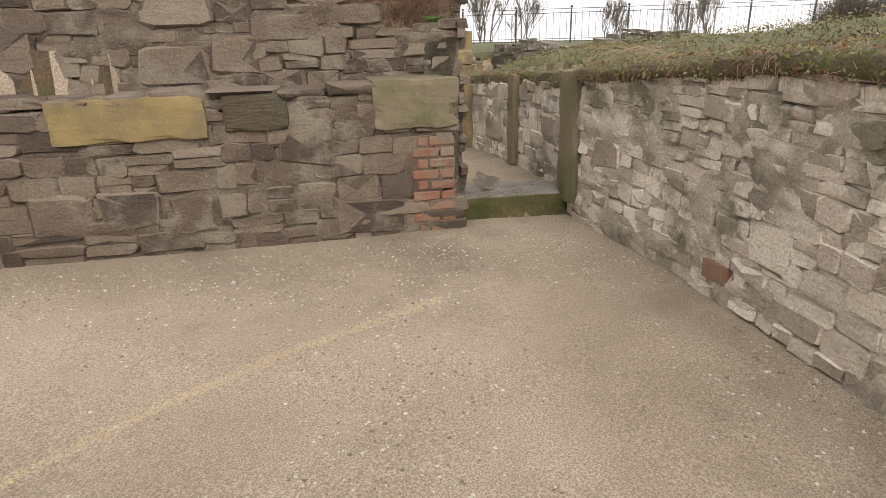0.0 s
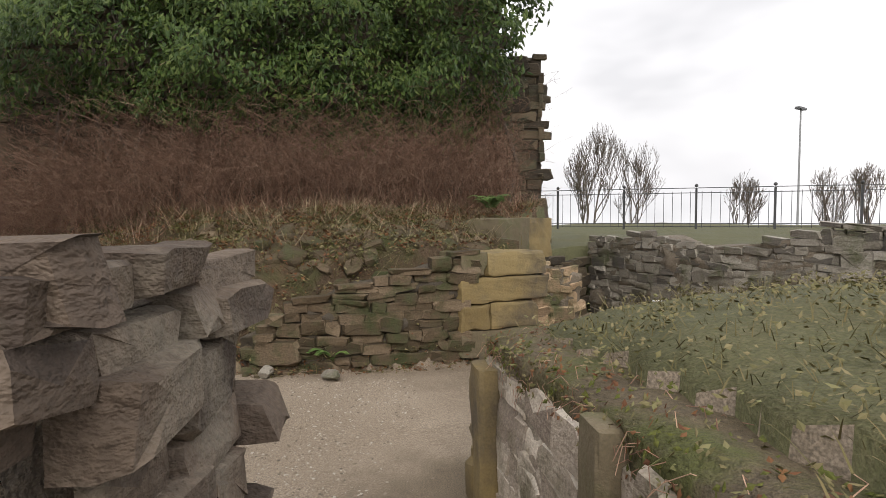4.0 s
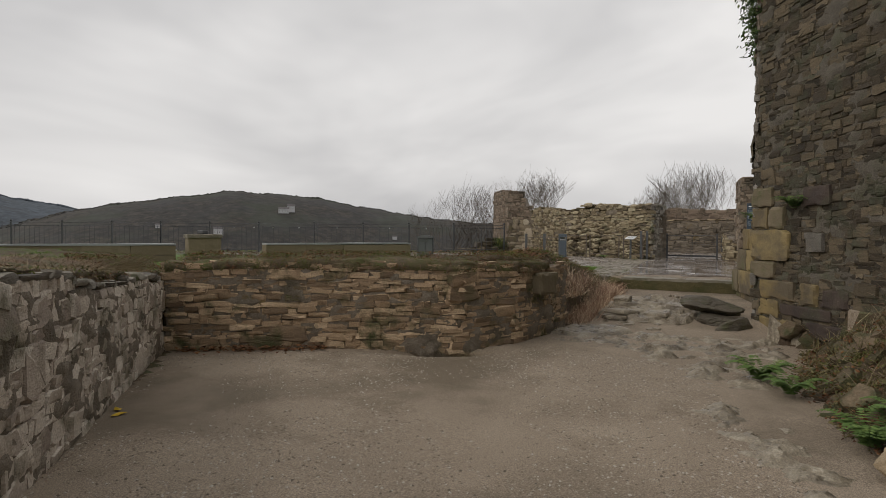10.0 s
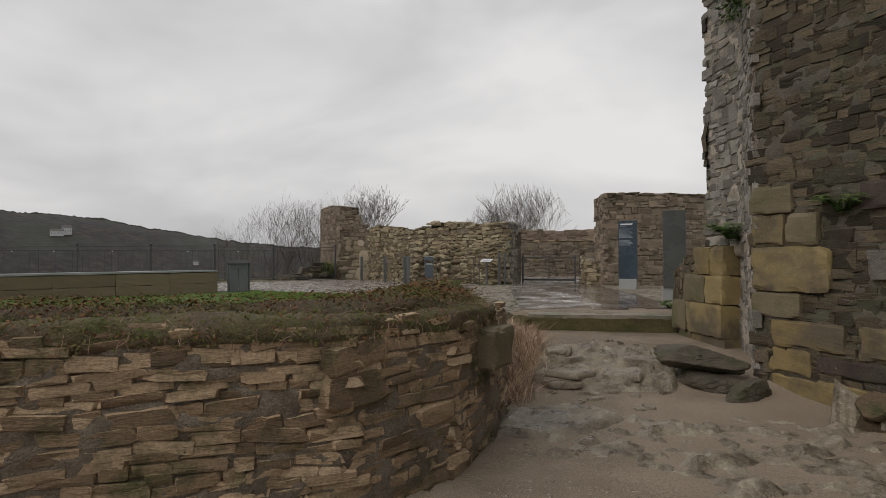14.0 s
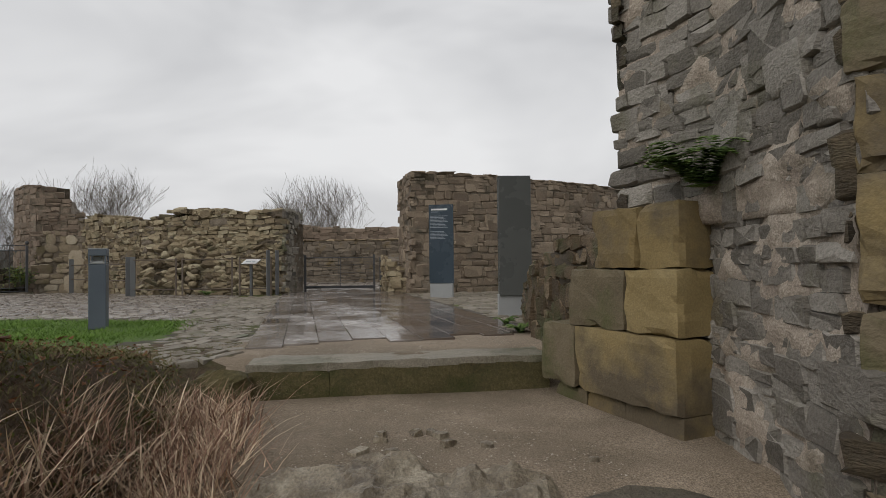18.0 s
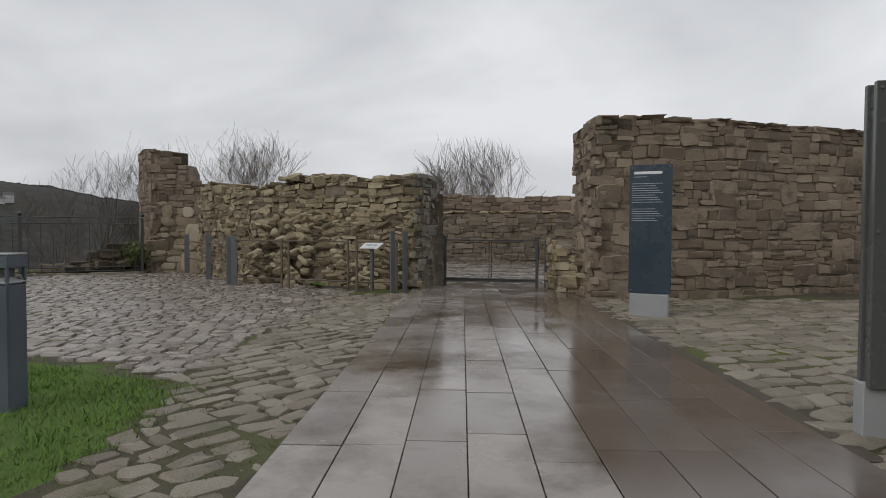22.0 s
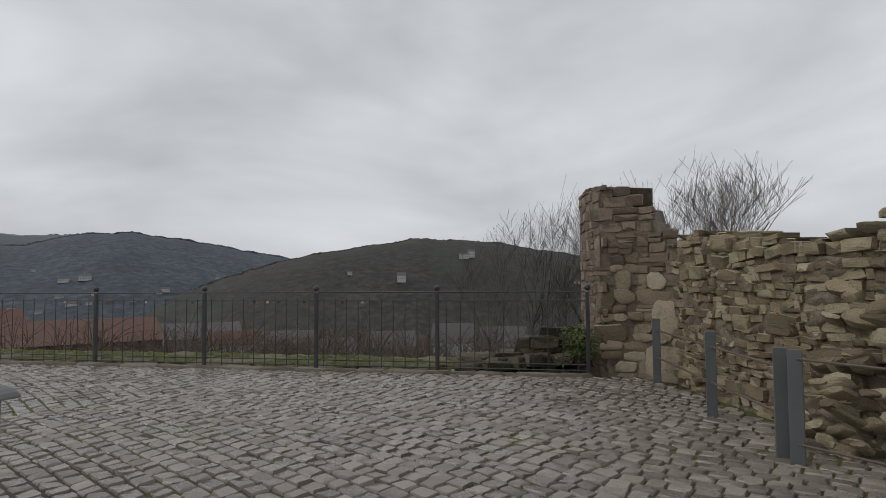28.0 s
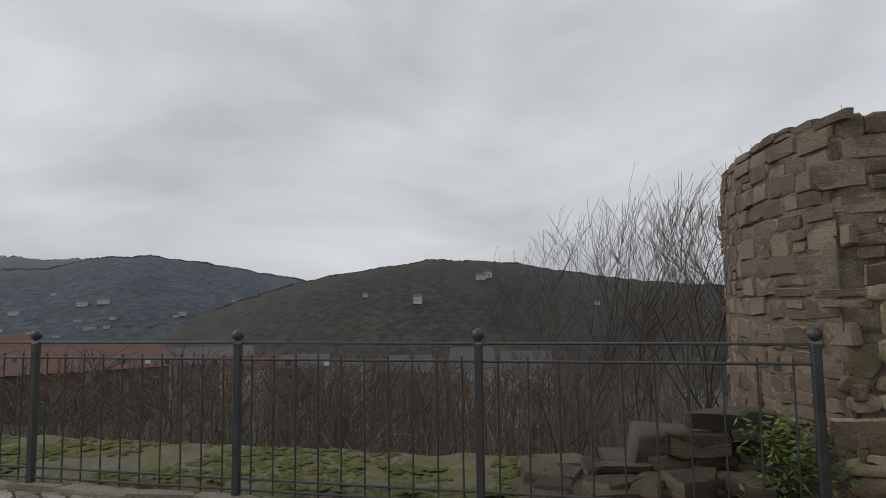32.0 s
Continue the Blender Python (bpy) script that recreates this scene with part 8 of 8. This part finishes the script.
for i, (x, y, top) in enumerate(((25.4, -0.8, 4.6), (27.3, -1.7, 4.2), (31.0, -9.5, 2.7), (29.5, -5.5, 2.6), (33.0, -7.2, 2.9), (26.5, 0.6, 3.8))):
    tree_at(x, y, top, 0.7, 140 + i, "leafless tree beyond the meadow fence", r0=0.05, forks=4, depth=5, upright=0.8, stems=2, fine=0.0055)
def hedge_bush(x, y, rx, h, n, seed, label):
    """A rounded leafless bush: fine twigs fanning out through a lumpy dome."""
    rng = random.Random(seed)
    b0 = base("bare_shrub", x, y, on_ground(x, y) - 0.02, label=label, category="bush")
    hp = Heap()
    for i in range(n):
        a, q, c = rng.uniform(0, 6.28), rng.random() ** 0.4, rng.random() ** 0.8
        lump = 0.85 + 0.25 * noise.noise(Vector((math.cos(a) * 1.6, math.sin(a) * 1.6, c * 2.5 + seed)))
        s = math.sqrt(1 - c * c)
        d = Vector((math.cos(a) * s * rx, math.sin(a) * s * rx, c * h)) * lump
        p, t = d * q * 0.7, d * min(1.0, q * 0.75 + 0.3)
        t += Vector((rng.gauss(0, 0.12), rng.gauss(0, 0.12), rng.gauss(0.05, 0.1)))
        twig(hp, [p, p.lerp(t, 0.5) + Vector((rng.gauss(0, 0.06), rng.gauss(0, 0.06), 0.05)), t], 0.008)
    hp.object("stem_tangle", "thicket", b0)["kind"] = "stuff"


for i in range(6):
    hedge_bush(30 + 0.4 * i, -15.0 - 1.7 * i, 2.0, 2.2 + 0.22 * i, 2600, 150 + i, "dense leafless reddish-brown shrub beyond the meadow")


def slope_thicket():
    """Bare saplings on the slope under the railing."""
    rng = random.Random(5)
    n = FENCE_OUT
    h = Heap()
    for i in range(1500):
        u, v = rng.uniform(-3, 30), 4.0 + 40 * rng.random() ** 1.4
        p = FENCE_A + FENCE_DIR * u + n * v
        z = on_ground(p.x, p.y)
        right = max(0.0, 1 - max(0.0, u - 0.3 * v) / 10)
        top = min(8.0, rng.triangular(-6.5, -0.7, -2.8) + 1.2 * right - z)
        if top < 0.6:
            continue
        q = Vector((p.x, p.y, z))
        lean = Vector((rng.gauss(0, 0.12), rng.gauss(0, 0.12), 1))
        twig(h, [q, q + lean * top * 0.5 + Vector((rng.gauss(0, 0.12), rng.gauss(0, 0.12), 0)), q + lean * top], 0.022)
        for k in range(9):
            t = rng.uniform(0.25, 1)
            b = q + lean * top * t
            e = b + Vector((rng.gauss(0, 0.5), rng.gauss(0, 0.5), rng.uniform(0.2, 0.9))) * (1.2 - 0.6 * t)
            twig(h, [b, b.lerp(e, 0.5) + Vector((0, 0, 0.05)), e], 0.014)
    return tagged(h.object("slope_thicket", "thicket"), "brown leafless thicket on the slope below the railing", "woods", kind="stuff")


slope_thicket()

# ---- meadow fence, masts, cord ----
railing("railing", Vector((14.0, 0.5, 0)), Vector((0.483, -0.876, 0)), 11, 1.8, 1.15, 8, "iron fence along the far side of the meadow", 0.38)


def mast(x, y, h, label):
    m = base("light_mast", x, y, on_ground(x, y), label=label, category="lamp")
    hp = Heap()
    hp.add(*tube([(0, 0, 0), (0, 0, h)], [0.09, 0.05], 8))
    hp.object("pole", "concrete", m)
    part("head", box_bm(0, 0, h, 1.1, 0.3, 0.15, 0.02), "steel", m)


mast(44.0, -2.0, 12.5, "tall floodlight mast far behind the fence")
mast(58.0, -1.0, 13.0, "second floodlight mast far behind the fence")
cord = base("cord", 9.5, -14.6, 0, label="taut white cord across the trench", category="cord")
hc = Heap()
rod(hc, (-0.05, 0.75, 0.04), (0.05, -1.6, 0.14), 0.008)
hc.object("line", "white", cord)

# ---- valley and hills ----
# The first two ridges wear bluish woods colours that stand in for haze.
RIDGES = (
    ("backdrop_hill", "distant wooded ridge with haze put into its colour", "haze_woods", 1500.0, [(60, -3), (76, 0.0), (82, 3.0), (88, 3.55), (93, 3.6), (98, 3.3), (108, 3.4), (125, 2.5), (150, 1.5)]),
    ("backdrop_hill", "wooded winter hill beyond the valley, haze put into its bluish colour", "far_woods_hazed", 1000.0, [(56, -2.5), (64, 0.3), (70.3, 2.0), (74, 2.6), (79, 3.5), (83, 4.0), (86, 3.9), (90, 3.0), (96, 2.3), (104, 2.6), (112, 2.8), (125, 1.5), (150, 0.5)]),
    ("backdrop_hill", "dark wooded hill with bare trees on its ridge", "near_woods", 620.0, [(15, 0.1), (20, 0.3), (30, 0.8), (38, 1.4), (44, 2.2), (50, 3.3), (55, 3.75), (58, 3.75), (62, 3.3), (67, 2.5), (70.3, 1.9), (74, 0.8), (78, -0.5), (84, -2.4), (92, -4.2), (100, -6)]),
)


def ridge_height(ridge, b, d):
    peak, line = ridge[3], ridge[4]
    xs, ys = zip(*line)
    e = math.radians(float(np.interp(b, xs, ys)))
    k = min(1.0, max(0, (d / peak - 0.25) / 0.75))
    z = -62 + (peak * math.tan(e) + 62) * (k * k * (3 - 2 * k))
    if d > peak:
        z = peak * math.tan(e) - (d - peak) * 0.5
    return z + peak * (0.004 * noise.noise(Vector((b * 0.35, d / peak * 4, 1))) + 0.0018 * noise.noise(Vector((b * 1.3, d / peak * 9, 5)))) * k


def hills():
    rng = random.Random(9)
    for ridge in RIDGES:
        name, label, mat, peak, line = ridge
        xs, ys = zip(*line)
        bearings = np.arange(xs[0], xs[-1], 0.25)
        dist = [peak * k for k in (0.2, 0.28, 0.36, 0.44, 0.52, 0.6, 0.68, 0.76, 0.84, 0.9, 0.95, 1.0, 1.06, 1.2)]
        verts, faces = [], []

        def height(b, d):
            return ridge_height(ridge, b, d)

        for b in bearings:
            for d in dist:
                a = math.radians(b)
                verts.append((-math.sin(a) * d, math.cos(a) * d, height(b, d)))
        n = len(dist)
        for i in range(len(bearings) - 1):
            for j in range(n - 1):
                a = i * n + j
                faces.append((a, a + 1, a + n + 1, a + n))
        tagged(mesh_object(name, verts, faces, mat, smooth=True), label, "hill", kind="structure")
        h = Heap()
        for i in range(1900 if mat != "haze_woods" else 500):
            b = rng.uniform(max(xs[0], 20), min(xs[-1], 115))
            d = peak * (1 - 0.06 * rng.random())
            a = math.radians(b)
            c = Vector((-math.sin(a) * d, math.cos(a) * d, height(b, d) - 1.0))
            side = Vector((math.cos(a), math.sin(a), 0))
            w, t = d * rng.uniform(0.003, 0.008), d * rng.uniform(0.0012, 0.0034)
            m = 7
            ring = [c + side * w * math.cos(math.pi * q / (m - 1)) * rng.uniform(0.75, 1.15) + Vector((0, 0, t * math.sin(math.pi * q / (m - 1)) * rng.uniform(0.7, 1.2))) for q in range(m)]
            front = c - Vector((-math.sin(a), math.cos(a), 0)) * w * 0.8 + Vector((0, 0, t * 0.5))
            h.add(ring + [front], [(q, q + 1, m) for q in range(m - 1)])
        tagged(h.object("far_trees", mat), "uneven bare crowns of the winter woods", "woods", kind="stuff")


hills()


def house(bearing, d, elev, w, hgt, mat, roof, label, seed):
    """A house on the far slope where its foot shows at that elevation, or on the valley floor (elev None)."""
    a = math.radians(bearing)
    if elev is None:
        x, y = -math.sin(a) * d, math.cos(a) * d
        z = on_ground(x, y) - 0.5
    else:
        ridge = RIDGES[2] if bearing < 70 else RIDGES[1]
        steps = [ridge[3] * (0.3 + 0.7 * i / 140) for i in range(141)]
        d = next((q for q in steps if ridge_height(ridge, bearing, q) > q * math.tan(math.radians(elev))), ridge[3])
        x, y, z = -math.sin(a) * (d - 4), math.cos(a) * (d - 4), ridge_height(ridge, bearing, d) - 1.5
    ob = base("far_house", x, y, z, bearing, label=label, category="house")
    dep = w * 0.6
    part("wall", box_bm(0, 0, hgt / 2, w, dep, hgt, 0.05), mat, ob)
    r = bmesh.new()
    vs = [r.verts.new(v) for v in ((-w / 2 - 0.4, -dep / 2 - 0.4, hgt), (w / 2 + 0.4, -dep / 2 - 0.4, hgt), (w / 2 + 0.4, dep / 2 + 0.4, hgt), (-w / 2 - 0.4, dep / 2 + 0.4, hgt), (-w / 2, 0, hgt * 1.4), (w / 2, 0, hgt * 1.4))]
    for f in ((0, 1, 5, 4), (2, 3, 4, 5), (0, 4, 3), (1, 2, 5), (0, 3, 2, 1)):
        r.faces.new([vs[i] for i in f])
    part("roof", r, roof, ob)
    for i in range(4):
        wb = box_bm(-w / 2 + w * (i + 0.5) / 4, -dep / 2 - 0.02, hgt * 0.55, w * 0.06, 0.1, hgt * 0.16, 0)
        part("window", wb, "roof_grey", ob)


rh = random.Random(10)
house(53.6, 0, 2.1, 8, 3.6, "house_white", "roof_grey", "large white house high on the wooded hill", 1)
house(52.9, 0, 2.2, 6, 5, "house_white", "roof_grey", "white tower-like house high on the hill", 2)
house(59.6, 0, -0.1, 6, 5, "house_white", "roof_grey", "white villa on the lower slope", 3)
for i, (b, e, w) in enumerate(((76.0, 0.0, 10), (75.0, -0.4, 8), (86.5, 0.15, 10), (88.0, 0.0, 9), (92.5, -0.6, 8), (94.5, -1.2, 12), (74.0, -0.8, 7), (80.5, -0.9, 7), (90.0, 0.9, 5), (64.5, 0.6, 4), (43.0, -0.4, 4))):
    house(b, 0, e, w, w * 0.35 + 1, "house_white", "roof_grey", "pale house on the far wooded slope", 20 + i)
for i, (b, d, w, h, wall, roof) in enumerate(((88.0, 118, 30, 8, "far_brick", "roof_red"), (95.0, 150, 26, 9, "far_brick", "roof_red"), (82.5, 170, 14, 9, "house_white", "roof_grey"), (77.5, 190, 22, 10, "house_grey", "roof_grey"), (74.5, 160, 12, 8, "house_white", "roof_red"),
                                              (70.0, 200, 16, 9, "house_grey", "roof_grey"), (66.0, 150, 10, 7, "house_white", "roof_grey"), (60.5, 130, 9, 8, "house_grey", "roof_grey"), (55.0, 120, 8, 9, "house_white", "roof_grey"), (98.5, 190, 30, 10, "house_grey", "roof_grey"), (50.5, 95, 7, 8, "house_white", "roof_grey"))):
    house(b, d, None, w, h, wall, roof, "red-brick building in the valley" if wall == "far_brick" else "pale building in the valley", 50 + i)


def valley_trees():
    """Bare trees that fill the valley."""
    rng = random.Random(15)
    h = Heap()
    for i in range(900):
        b, d = math.radians(rng.uniform(38, 108)), 45 + 230 * rng.random() ** 1.5
        x, y = -math.sin(b) * d, math.cos(b) * d
        z = on_ground(x, y)
        t = rng.uniform(4.5, 9.5) * (0.8 + d / 500)
        q, r = Vector((x, y, z)), 0.0006 * d
        twig(h, [q, q + Vector((rng.gauss(0, 0.2), rng.gauss(0, 0.2), t * 0.5)), q + Vector((rng.gauss(0, 0.4), rng.gauss(0, 0.4), t))], r * 2.2)
        for k in range(16):
            f = rng.uniform(0.3, 0.95)
            p = q + Vector((0, 0, t * f))
            e = p + Vector((rng.gauss(0, 0.22), rng.gauss(0, 0.22), rng.uniform(0.12, 0.38))) * t
            twig(h, [p, p.lerp(e, 0.5) + Vector((0, 0, 0.05 * t)), e], r)
    return tagged(h.object("valley_trees", "thicket"), "brown leafless trees filling the valley", "woods", kind="stuff")


valley_trees()
for i in range(22):
    b = rh.uniform(70, 100)
    house(b, 0, rh.uniform(-2.6, -0.9), rh.uniform(4, 7), rh.uniform(2, 3.2), rh.choice(("house_white", "house_white", "house_grey")), rh.choice(("roof_grey", "roof_red", "roof_grey")), "small house among the trees of the valley side", 90 + i)


# ---- pale trodden line ----
def streak():
    line = Line([(0.6, -17.2), (1.0, -17.17), (1.5, -17.15), (2.15, -17.2), (3.1, -17.39)])
    h = Heap()
    rng = random.Random(77)
    for i in range(2600):
        p, d, o = line.at(rng.uniform(0, line.length))
        q = p + o * rng.gauss(0, 0.022)
        z = on_ground(q.x, q.y)
        r = rng.uniform(0.003, 0.008)
        h.add([(q.x + r, q.y, z), (q.x, q.y + r, z), (q.x - r, q.y, z), (q.x, q.y - r, z), (q.x, q.y, z + r * 0.5)], [(0, 1, 4), (1, 2, 4), (2, 3, 4), (3, 0, 4)])
    tagged(h.object("pale_grit", "pale_rock"), "pale line of crushed stone across the gravel floor", "gravel", kind="stuff")


streak()
